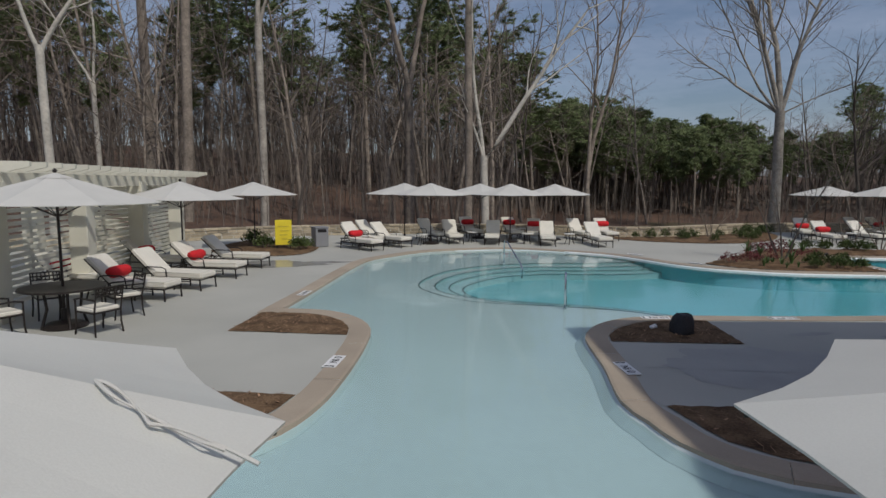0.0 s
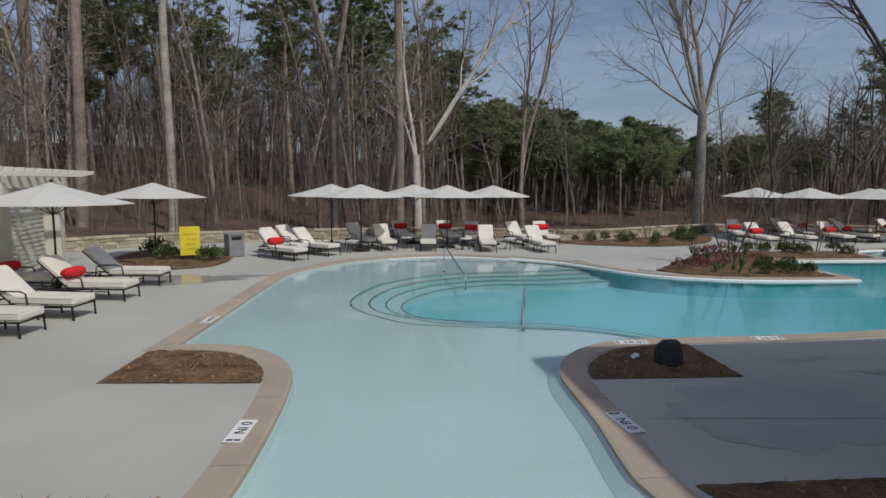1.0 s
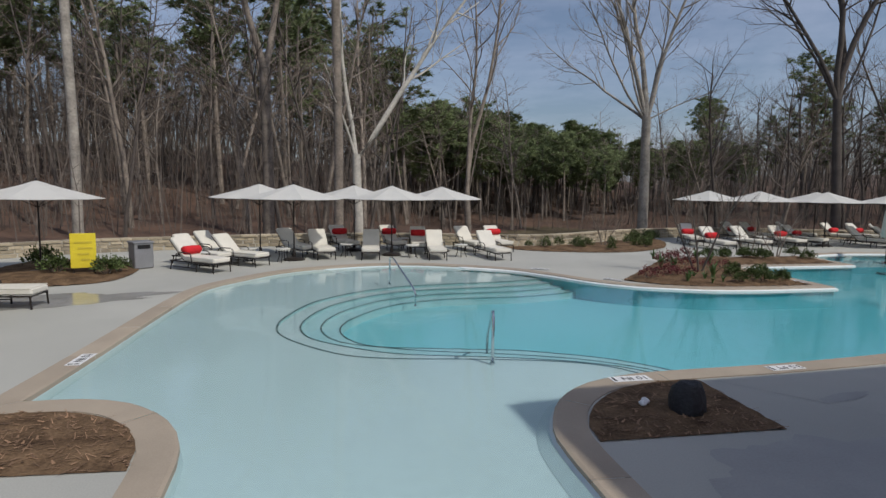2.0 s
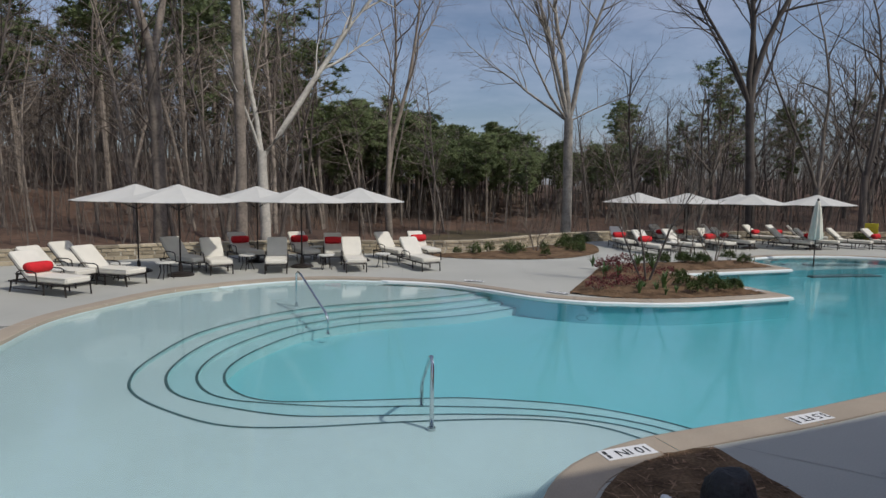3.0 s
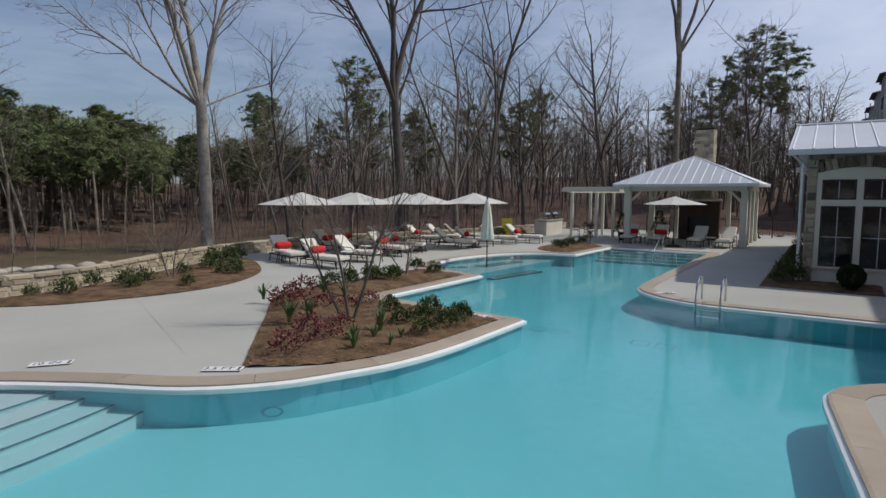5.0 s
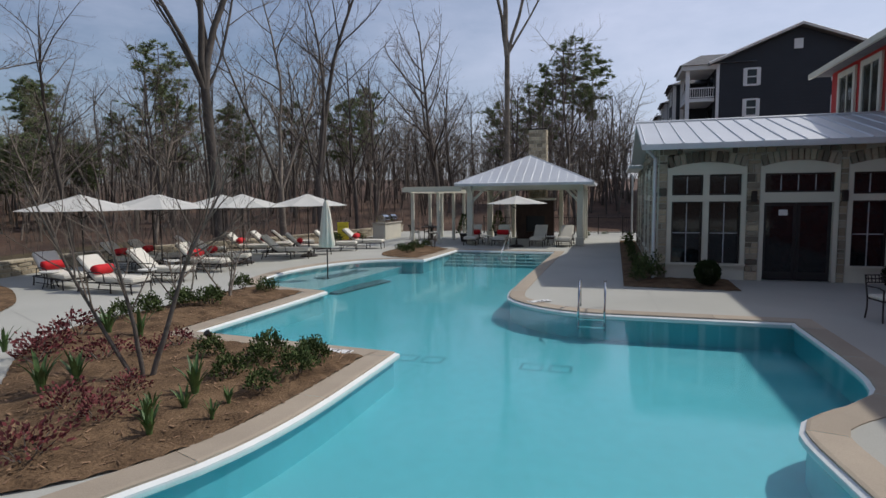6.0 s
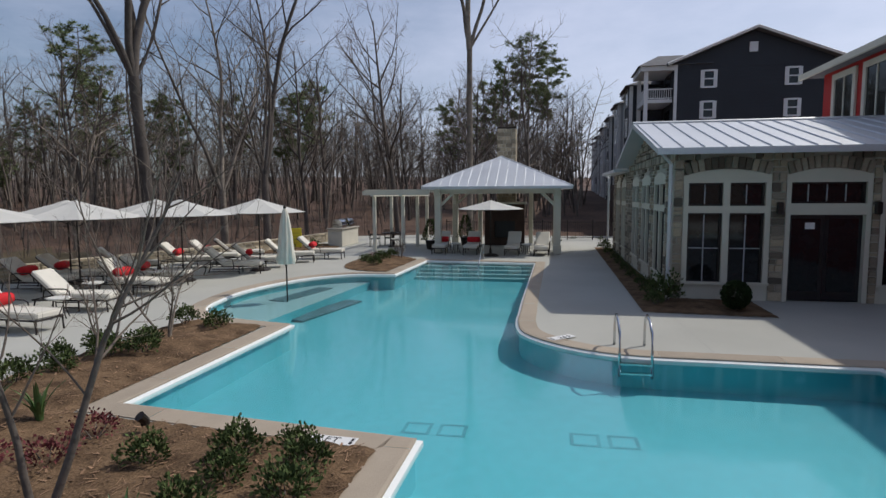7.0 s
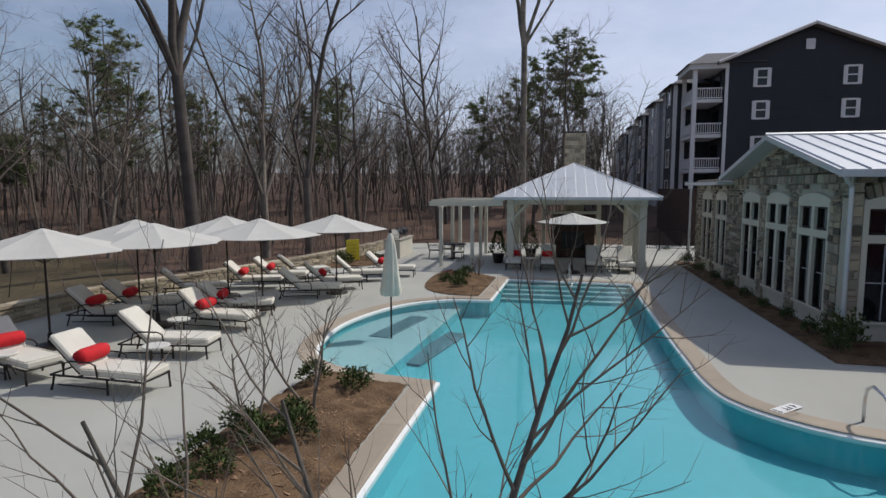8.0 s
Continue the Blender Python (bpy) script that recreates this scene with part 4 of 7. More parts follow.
def handrail(a, b, za, zb, label):
    """A rail of bent steel tube from a lower to an upper step."""
    t = thing("handrail", label, "handrail", group="pool handrails")
    s = Shape()
    a, b = Vector((*a, za)), Vector((*b, zb))
    top_a, top_b = Vector((a.x, a.y, 0.58)), Vector((b.x, b.y, 0.0))
    pts = [b, Vector((b.x, b.y, -0.05)), b.lerp(a, 0.08).to_2d().to_3d() + Vector((0, 0, 0.06)), a.lerp(b, 0.12).to_2d().to_3d() + Vector((0, 0, 0.62)), a.to_2d().to_3d() + Vector((0, 0, 0.66)), a.lerp(b, -0.05).to_2d().to_3d() + Vector((0, 0, 0.60)), a.lerp(b, -0.06).to_2d().to_3d() + Vector((0, 0, 0.3)), a.lerp(b, -0.06).to_2d().to_3d() + Vector((0, 0, za))]
    s.tube(pts, 0.024, 8)
    part("rail", s, M_STEEL, t, smooth=True)
    for p in (b, a.lerp(b, -0.06)):
        f = Shape()
        f.tube([(p.x, p.y, p.z), (p.x, p.y, p.z + 0.02)], 0.05, 10)
        part("flange", f, M_STEEL, t)


handrail((4.44, 15.0), (4.7, 16.05), SHALLOW, -0.37, "polished steel handrail on the underwater steps")
handrail((3.92, 22.3), (4.26, 20.45), SHALLOW, -0.37, "polished steel handrail down into the pool")
handrail((33.3, 20.5), (31.3, 20.45), -0.02, -0.7, "polished steel handrail at the end steps")

lad = thing("pool_ladder", "polished steel pool ladder with two curved grab rails", "ladder")
for y in (16.62, 16.1):
    s = Shape()
    s.tube([(20.25, y, 0.0), (20.25, y, 0.35), (20.2, y, 0.52), (20.05, y, 0.60), (19.75, y, 0.56), (19.5, y, 0.40), (19.42, y, 0.1), (19.40, y, -0.33)], 0.024, 8)
    part("grab_rail", s, M_STEEL, lad, smooth=True)
for z in (-0.10, -0.26):
    s = Shape()
    s.box((19.40, 16.36, z), (0.09, 0.52, 0.03))
    part("tread", s, M_STEEL, lad)


# ---- depth markers ----
def marker(words, x, y, rz):
    t = thing("depth_marker", "white tile depth marker reading " + words, "depth marker", pose(x, y, 0.0235, 0, 0, rz))
    s = Shape()
    s.box((0, 0, 0.0), (0.56, 0.2, 0.006))
    part("tile", s, M_WHITE, t)
    cu = bpy.data.curves.new("words", "FONT")
    cu.body, cu.size, cu.align_x, cu.align_y, cu.extrude = words, 0.17, "CENTER", "CENTER", 0.001
    tmp = bpy.data.objects.new("words", cu)
    me = bpy.data.meshes.new_from_object(tmp)
    bpy.data.objects.remove(tmp)
    me.materials.append(M_BLACKTEXT)
    part("lettering", me, None, t, m=pose(-0.06, 0, 0.006))
    b = Shape()
    for k in range(2):
        b.box((0.235, -0.04 + 0.08 * k, 0.004), (0.035, 0.065, 0.003))
    part("small_print_bar", b, M_BLACKTEXT, t)


for words, x, y, rz in (("0 IN", 0.1, 10.55, -97), ("0 IN", 4.3, 10.3, 95), ("10 IN", 5.88, 13.42, 178), ("3.5 FT", 8.4, 13.42, 180), ("10 IN", -1.55, 15.75, -95), ("4 FT", 15.47, 20.15, -92),
                        ("10 IN", 8.95, 23.7, -38), ("3.5 FT", 10.2, 21.35, -55), ("4 FT", 20.55, 17.55, 130)):
    marker(words, x, y, rz)


# ---- fireplace pavilion and pergola ----
def hip_roof(parent, cx, cy, hx, hy, z0, z1, seams):
    r = Shape()
    th = 0.12
    r.add([(cx - hx, cy - hy, z0), (cx + hx, cy - hy, z0), (cx + hx, cy + hy, z0), (cx - hx, cy + hy, z0), (cx, cy, z1),
           (cx - hx, cy - hy, z0 - th), (cx + hx, cy - hy, z0 - th), (cx + hx, cy + hy, z0 - th), (cx - hx, cy + hy, z0 - th)],
          [(0, 1, 4), (1, 2, 4), (2, 3, 4), (3, 0, 4), (0, 5, 6, 1), (1, 6, 7, 2), (2, 7, 8, 3), (3, 8, 5, 0), (5, 8, 7, 6)])
    ro = part("roof", r, M_ROOF, parent, "pale standing-seam metal hip roof")
    for side in range(4):
        for k in range(1, seams):
            f = -1 + 2 * k / seams
            top = 1 - abs(f)
            if side % 2 == 0:
                sy = -1 if side == 0 else 1
                p, q = (cx + f * hx, cy + sy * hy, z0), (cx + f * hx, cy + sy * hy * (1 - top), z0 + (z1 - z0) * top)
            else:
                sx = -1 if side == 1 else 1
                p, q = (cx + sx * hx, cy + f * hy, z0), (cx + sx * hx * (1 - top), cy + f * hy, z0 + (z1 - z0) * top)
            sm = Shape()
            sm.tube([p, q], 0.012, 4)
            part("seam", sm, M_ROOF, ro)
    for sx in (-1, 1):
        for sy in (-1, 1):
            h = Shape()
            h.tube([(cx + sx * hx, cy + sy * hy, z0), (cx, cy, z1)], 0.035, 5)
            part("hip_cap", h, M_ROOF, ro)


pav = thing("pavilion", "open cream timber pavilion with a pale metal hip roof", "pavilion")
PX, PY = 38.75, 20.2
hip_roof(pav, PX, PY, 3.25, 3.4, 3.08, 4.6, 16)
for x in (PX - 2.55, PX + 2.55):
    for y in (PY - 2.75, PY + 2.75):
        s = Shape()
        s.rbox((x, y, 1.45), (0.30, 0.30, 2.9), 0.02)
        po = part("post", s, M_CREAM, pav)
        s = Shape()
        s.rbox((x, y, 0.2), (0.38, 0.38, 0.4), 0.02)
        part("post_base", s, M_CREAM, po)
        s = Shape()
        s.rbox((x, y, 2.72), (0.36, 0.36, 0.1), 0.02)
        part("post_cap", s, M_CREAM, po)
        for dx, dy in ((1 if x < PX else -1, 0), (0, 1 if y < PY else -1)):
            s = Shape()
            s.tube([(x + dx * 0.12, y + dy * 0.12, 2.2), (x + dx * 0.75, y + dy * 0.75, 2.82)], 0.07, 4)
            part("brace", s, M_CREAM, pav)
for x in (PX - 0.85, PX + 0.85):
    s = Shape()
    s.rbox((x, PY - 2.75, 1.37), (0.24, 0.24, 2.74), 0.02)
    part("post", s, M_CREAM, pav)
for y in (PY - 1.4, PY - 0.5, PY + 0.5, PY + 1.4):
    s = Shape()
    s.rbox((PX + 2.9, y, 1.45), (0.22, 0.22, 2.9), 0.02)
    part("post", s, M_CREAM, pav) if abs(y - PY) > 1 else None
for y in (PY - 2.75, PY + 2.75):
    s = Shape()
    s.box((PX, y, 2.85), (5.9, 0.26, 0.22))
    part("beam", s, M_CREAM, pav)
for x in (PX - 2.55, PX + 2.55):
    s = Shape()
    s.box((x, PY, 2.855), (0.26, 5.2, 0.21))
    part("beam", s, M_CREAM, pav)


def stone_block(name, label, category, c, size, mat, rows, rng, kind=""):
    """A masonry block faced with separate stones."""
    t = thing(name, label, category, kind=kind)
    s = Shape()
    s.box(c, (size[0] - 0.06, size[1] - 0.06, size[2] - 0.02))
    part("core", s, M_MORTAR, t)
    h = size[2] / rows
    for k in range(rows):
        z = c[2] - size[2] / 2 + h * (k + 0.5)
        for axis in (0, 1):
            for sgn in (-1, 1):
                length = size[1 - axis]
                p = -length / 2
                while p < length / 2 - 0.05:
                    w = min(rng.uniform(0.14, 0.36), length / 2 - p)
                    if length / 2 - p - w < 0.1:
                        w = length / 2 - p
                    st = Shape()
                    cc = [0, 0, z + rng.uniform(-0.01, 0.01)]
                    ss = [0, 0, h - 0.02]
                    cc[axis] = c[axis] + sgn * (size[axis] / 2 - 0.03)
                    cc[1 - axis] = c[1 - axis] + p + w / 2
                    ss[axis], ss[1 - axis] = 0.08 + rng.uniform(0, 0.03), w - 0.02
                    st.rbox(cc, ss, 0.02)
                    part("stone", st, mat, t)
                    p += w
    return t


rng = random.Random(9)
chim = stone_block("chimney", "tan fieldstone chimney rising behind the pavilion roof", "chimney", (41.3, 20.1, 3.1), (0.95, 0.98, 6.2), M_STONE, 31, rng)
cap = Shape()
cap.rbox((41.3, 20.1, 6.23), (1.02, 1.05, 0.06), 0.02)
part("chimney_cap", cap, M_BRONZE, chim, "dark metal chimney cap")
fp = thing("fireplace", "red-brown brick outdoor fireplace with a dark hearth", "fireplace")
s = Shape()
s.box((40.45, 19.35, 1.1), (0.5, 0.5, 2.2))
s.box((40.45, 20.95, 1.1), (0.5, 0.5, 2.2))
s.box((40.45, 20.15, 1.75), (0.5, 1.1, 0.9))
s.box((40.5, 20.15, 0.2), (0.5, 1.1, 0.4))
part("surround", s, M_BRICKRED, fp)
s = Shape()
s.rbox((40.35, 20.15, 2.25), (0.75, 2.3, 0.12), 0.02)
part("mantel", s, M_CREAM, fp)
s = Shape()
s.box((40.68, 20.15, 0.85), (0.04, 1.1, 0.9))
part("firebox", s, M_DOOR_VOID, fp)

perg = thing("pergola", "cream timber pergola with square posts beside the pavilion", "pergola")
for x in (36.0, 39.0, 41.4):
    for y in (26.0, 24.6):
        s = Shape()
        s.rbox((x, y, 1.33), (0.16, 0.16, 2.66), 0.02)
        part("post", s, M_CREAM, perg)
for y in (26.0, 24.6):
    s = Shape()
    s.box((38.7, y, 2.75), (6.2, 0.12, 0.22))
    part("beam", s, M_CREAM, perg)
s = Shape()
s.box((35.62, 24.85, 2.80), (0.08, 3.2, 0.2))
part("fascia", s, M_CREAM, perg)
for k in range(12):
    s = Shape()
    s.box((35.8 + 0.52 * k, 25.0, 2.90), (0.07, 2.8, 0.12))
    part("rafter", s, M_CREAM, perg)


# ---- cabana pergola by the west deck ----
cab = thing("cabana", "cream timber cabana with slatted screens and a rafter roof", "cabana")
cab.matrix_basis = pose(-7.75, 22.9, 0, 0, 0, 7)
for k, yy in enumerate((0.0, -3.4, -6.8, -10.2)):
    for xx in (0.0, -2.9):
        s = Shape()
        s.rbox((xx, yy, 1.3), (0.42, 0.42, 2.6), 0.02)
        part("post", s, M_CREAM, cab)
for xx in (0.12, -0.12, -2.8, -3.02):
    s = Shape()
    s.box((xx, -5.0, 2.62), (0.06, 11.6, 0.28))
    part("beam", s, M_CREAM, cab)
for k in range(22):
    s = Shape()
    y = 0.6 - 0.53 * k
    s.add([(0.95, y - 0.035, 2.86), (0.95, y - 0.035, 2.95), (-3.9, y - 0.035, 2.95), (-3.9, y - 0.035, 2.80), (0.6, y - 0.035, 2.77),
           (0.95, y + 0.035, 2.86), (0.95, y + 0.035, 2.95), (-3.9, y + 0.035, 2.95), (-3.9, y + 0.035, 2.80), (0.6, y + 0.035, 2.77)],
          [(0, 1, 2, 3, 4), (9, 8, 7, 6, 5), (0, 5, 6, 1), (1, 6, 7, 2), (2, 7, 8, 3), (3, 8, 9, 4), (4, 9, 5, 0)])
    part("rafter", s, M_CREAM, cab)
for k in range(3):
    y1 = -3.4 * k - 0.25
    for j in range(18):
        s = Shape()
        s.box((-0.2, y1 - 1.45, 0.2 + 0.13 * j), (0.03, 2.95, 0.08))
        part("slat", s, M_CREAM, cab)
    s = Shape()
    s.box((-0.25, y1 - 1.45, 1.3), (0.06, 0.12, 2.4))
    part("screen_stile", s, M_CREAM, cab)
for j in range(18):
    s = Shape()
    s.box((-1.45, 0.0, 0.2 + 0.13 * j), (2.5, 0.03, 0.08))
    part("slat", s, M_CREAM, cab)


# ---- clubhouse ----
club = thing("clubhouse", "fieldstone clubhouse wing with tall cream windows and a metal roof", "clubhouse")
FX, NY = 25.2, 14.7
Z_SILL, Z_TOP = 0.42, 3.12


def slab(x0, x1, y0, y1, z0, z1):
    s = Shape()
    s.box(((x0 + x1) / 2, (y0 + y1) / 2, (z0 + z1) / 2), (abs(x1 - x0), abs(y1 - y0), z1 - z0))
    return s


# west front: piers, panels under the windows, lintel band; openings run through
BAYS = [(14.45, 12.4, "window"), (12.05, 10.15, "door"), (9.95, 7.9, "window"), (7.55, 5.6, "window")]
edges_y = [NY]
for a, b, kind in BAYS:
    edges_y += [a, b]
edges_y.append(5.2)
for k in range(0, len(edges_y), 2):
    part("pier", slab(FX + 0.03, FX + 0.42, edges_y[k + 1], edges_y[k], 0, 3.75), M_MORTAR, club)
part("lintel_band", slab(FX + 0.05, FX + 0.42, 5.2, NY - 0.42, 3.0, 3.74), M_MORTAR, club)
# north side: bays between piers
NB = [(26.2, 28.0), (28.6, 30.35), (30.9, 32.6), (34.4, 35.9), (36.4, 38.0)]
edges_x = [FX + 0.42]
for a, b in NB:
    edges_x += [a, b]
edges_x.append(39.0)
for k in range(0, len(edges_x), 2):
    part("pier", slab(edges_x[k], edges_x[k + 1], NY - 0.40, NY - 0.03, 0, 3.5), M_MORTAR, club)
part("lintel_band", slab(FX + 0.42, 39.0, NY - 0.40, NY - 0.05, 3.0, 3.8), M_MORTAR, club)
gb = Shape()
gb.add([(25.2, NY - 0.05, 3.75), (33.3, NY - 0.05, 3.75), (29.25, NY - 0.05, 4.85), (25.2, NY - 0.38, 3.75), (33.3, NY - 0.38, 3.75), (29.25, NY - 0.38, 4.85)],
       [(0, 1, 2), (5, 4, 3), (0, 2, 5, 3), (1, 4, 5, 2)])
part("gable", gb, M_MORTAR, club)
# solid black block painted as the darkness indoors; no rooms are modelled
part("interior_dark_block", slab(25.95, 38.6, 5.3, 13.95, 0, 3.3), M_DOOR_VOID, club, "solid black block in place of the unlit interior")


def lite(parent, axis, pos, a0, a1, z0, z1, nx, nz, depth_sign):
    """A glazed sash in an opening, with muntins."""
    def bx(u0, u1, z0_, z1_, d0, d1):
        return slab(pos + depth_sign * d0, pos + depth_sign * d1, u0, u1, z0_, z1_) if axis == "x" else slab(u0, u1, pos + depth_sign * d0, pos + depth_sign * d1, z0_, z1_)
    lo, hi = min(a0, a1), max(a0, a1)
    w = part("window", bx(lo, hi, z0, z1, 0.14, 0.15), M_GLASS_DARK, parent, "dark divided window")
    fr = Shape()
    for u0, u1, b0, b1 in ((lo, lo + 0.05, z0, z1), (hi - 0.05, hi, z0, z1), (lo + 0.05, hi - 0.05, z0, z0 + 0.05), (lo + 0.05, hi - 0.05, z1 - 0.05, z1)):
        q = bx(u0, u1, b0, b1, 0.08, 0.138)
        fr.add(q.v, q.f)
    part("frame", fr, M_BRONZE, w)
    for k in range(1, nx):
        u = lo + (hi - lo) * k / nx
        part("muntin", bx(u - 0.012, u + 0.012, z0 + 0.05, z1 - 0.05, 0.11, 0.138), M_GREYPAINT, w)
    for k in range(1, nz):
        z = z0 + (z1 - z0) * k / nz
        part("muntin", bx(lo + 0.05, hi - 0.05, z - 0.012, z + 0.012, 0.105, 0.133), M_GREYPAINT, w)
    return w


def bay(parent, axis, pos, a0, a1, sign, kind):
    """A cream surround with an arched head in a stone bay, holding sashes or doors."""
    lo, hi = min(a0, a1), max(a0, a1)
    w = hi - lo

    def bx(u0, u1, z0, z1, d0, d1):
        return slab(pos + sign * d0, pos + sign * d1, u0, u1, z0, z1) if axis == "x" else slab(u0, u1, pos + sign * d0, pos + sign * d1, z0, z1)
    tr = Shape()

    def put(*a):
        part("jamb" if a[3] - a[2] > a[1] - a[0] else "rail", bx(*a), M_CREAM, parent)
    mid = (lo + hi) / 2
    if kind == "window":
        put(lo, hi, 0.0, Z_SILL, 0.03, 0.30)
        put(lo, lo + 0.12, Z_SILL, 2.979, 0.0, 0.30)
        put(hi - 0.12, hi, Z_SILL, 2.979, 0.0, 0.30)
        put(mid - 0.08, mid + 0.08, Z_SILL, 2.979, 0.0, 0.30)
        put(lo + 0.12, mid - 0.08, 2.22, 2.40, 0.0, 0.30)
        put(mid + 0.08, hi - 0.12, 2.22, 2.40, 0.0, 0.30)
    else:
        put(lo, lo + 0.11, 0.0, 2.979, 0.0, 0.30)
        put(hi - 0.11, hi, 0.0, 2.979, 0.0, 0.30)
        put(lo + 0.11, hi - 0.11, 2.18, 2.46, 0.0, 0.30)
    # arched head
    n = 12
    vs = []
    for d in (0.0, 0.30):
        for k in range(n + 1):
            u = lo + w * k / n
            z = 3.1 + 0.30 * math.sin(math.pi * (0.18 + 0.64 * k / n)) - 0.30 * math.sin(math.pi * 0.18) + 0.08
            vs.append((pos + sign * d, u, z) if axis == "x" else (u, pos + sign * d, z))
        for k in range(n + 1):
            u = lo + w * k / n
            vs.append((pos + sign * d, u, 2.98) if axis == "x" else (u, pos + sign * d, 2.98))
    m = 2 * (n + 1)
    fs = []
    for k in range(n):
        fs += [(k, k + 1, n + 2 + k, n + 1 + k), (m + k + 1, m + k, m + n + 1 + k, m + n + 2 + k), (n + 1 + k, n + 2 + k, m + n + 2 + k, m + n + 1 + k)]
    tr.add(vs, fs)
    part("arched_head", tr, M_CREAM, parent, "cream arched head panel")
    if kind == "window":
        s = bx(lo - 0.02, hi + 0.02, Z_SILL - 0.02, Z_SILL + 0.05, -0.05, 0.0)
        part("window_sill", s, M_CREAM, parent)
        for u0, u1 in ((lo + 0.12, mid - 0.08), (mid + 0.08, hi - 0.12)):
            lite(parent, axis, pos, u0, u1, Z_SILL, 2.22, 2, 2, sign)
            lite(parent, axis, pos, u0, u1, 2.40, 2.98, 2, 1, sign)
    else:
        lite(parent, axis, pos, lo + 0.11, hi - 0.11, 2.46, 2.98, 4, 1, sign)
        for u0, u1 in ((lo + 0.11, mid - 0.005), (mid + 0.005, hi - 0.11)):
            d = part("door", bx(u0, u1, 0.02, 2.18, 0.15, 0.20), M_DOOR_VOID, parent, "black glazed double door leaf")
            part("pane", bx(u0 + 0.09, u1 - 0.09, 0.25, 2.08, 0.14, 0.149), M_GLASS_DARK, d)
            hx = mid + (0.07 if u0 > mid else -0.07)
            part("door_handle", bx(hx - 0.015, hx + 0.015, 0.95, 1.25, 0.09, 0.12), M_BRONZE, d)
        part("notice", bx(hi - 0.72, hi - 0.5, 1.82, 1.98, 0.128, 0.135), M_WHITE, parent, "white notice taped to the door glass")


for a, b, kind in BAYS:
    bay(club, "x", FX, a, b, 1, kind)
for a, b in NB:
    bay(club, "y", NY, a, b, -1, "window")
# stone facing, course by course
facing = Shape()
NPIECE = 0
rg = random.Random(5)
block = Shape()
block.rbox((0, 0, 0), (1, 1, 1), 0.09)
block_a, block_b = block.mesh("stone", M_STONE_GREY), block.mesh("stone", M_STONE)


def face_stones(axis, pos, lo, hi, z0, z1, keep=None, singles=True):
    """Lays rough squared stones over a rectangle of wall."""
    global NPIECE
    z = z0
    while z < z1 - 0.05:
        h = min(rg.choice((0.1, 0.14, 0.18, 0.25)), z1 - z)
        u = lo
        while u < hi - 0.04:
            w = min(rg.uniform(0.12, 0.38), hi - u)
            if hi - u - w < 0.1:
                w = hi - u
            if keep is None or keep(u + w / 2, z + h / 2):
                c = (pos, u + w / 2, z + h / 2) if axis == "x" else (u + w / 2, pos, z + h / 2)
                s_ = (0.09 + rg.uniform(0, 0.04), w - 0.03, h - 0.03) if axis == "x" else (w - 0.03, 0.09 + rg.uniform(0, 0.04), h - 0.03)
                m = pose(*c, rg.uniform(-1, 1), rg.uniform(-1, 1), rg.uniform(-1, 1)) @ Matrix.Diagonal((*s_, 1))
                if singles and NPIECE < 295:
                    ob = new("stone", block_a if rg.random() < 0.5 else block_b)
                    ob.parent, ob.matrix_basis = club, m
                    NPIECE += 1
                else:
                    facing.rbox((0, 0, 0), (1, 1, 1), 0.09, m)
            u += w
        z += h


for k in range(0, len(edges_y), 2):
    face_stones("x", FX + 0.03, edges_y[k + 1] + 0.005, edges_y[k] - 0.005, 0.0, 3.36)


def above_arch(u, z):
    for a, b, _k in BAYS:
        lo_, hi_ = min(a, b), max(a, b)
        if lo_ - 0.1 < u < hi_ + 0.1 and z < 3.42 + 0.3 * math.sin(math.pi * (u - lo_) / (hi_ - lo_)):
            return False
    return True


face_stones("x", FX + 0.03, 5.2, NY - 0.005, 3.36, 3.74, above_arch)
for a, b, _k in BAYS:
    lo_, hi_ = min(a, b), max(a, b)
    n_ = 13
    for i in range(n_):
        f = (i + 0.5) / n_
        u = lo_ + (hi_ - lo_) * f
        zc = 3.30 + 0.17 * math.sin(math.pi * f) + 0.02
        m = pose(FX + 0.02, u, zc, (f - 0.5) * -38, 0, 0) @ Matrix.Diagonal((0.12, (hi_ - lo_) / n_ - 0.02, 0.30, 1))
        ob = new("arch_stone", block_a)
        ob.parent, ob.matrix_basis = club, m
for k in range(0, len(edges_x), 2):
    face_stones("y", NY - 0.03, max(edges_x[k], FX + 0.06), edges_x[k + 1] - 0.005, 0.0, 3.2, None, k < 8)
face_stones("y", NY - 0.03, FX + 0.06, 39.0, 3.2, 3.8, lambda u, z: all(not (a - 0.05 < u < b + 0.05 and z < 3.30 + 0.22 * math.sin(math.pi * (u - a) / (b - a))) for a, b in NB), False)
face_stones("y", NY - 0.03, FX + 0.3, 33.2, 3.8, 4.75, lambda u, z: z < 4.72 - abs(u - 29.25) * 0.272, False)
tagged(part("stonework", facing, M_STONE_GREY, club), kind="stuff")
# roof: gable running back from the water, ridge across
rf = Shape()
ew, rz, ez = 24.75, 4.95, 3.84
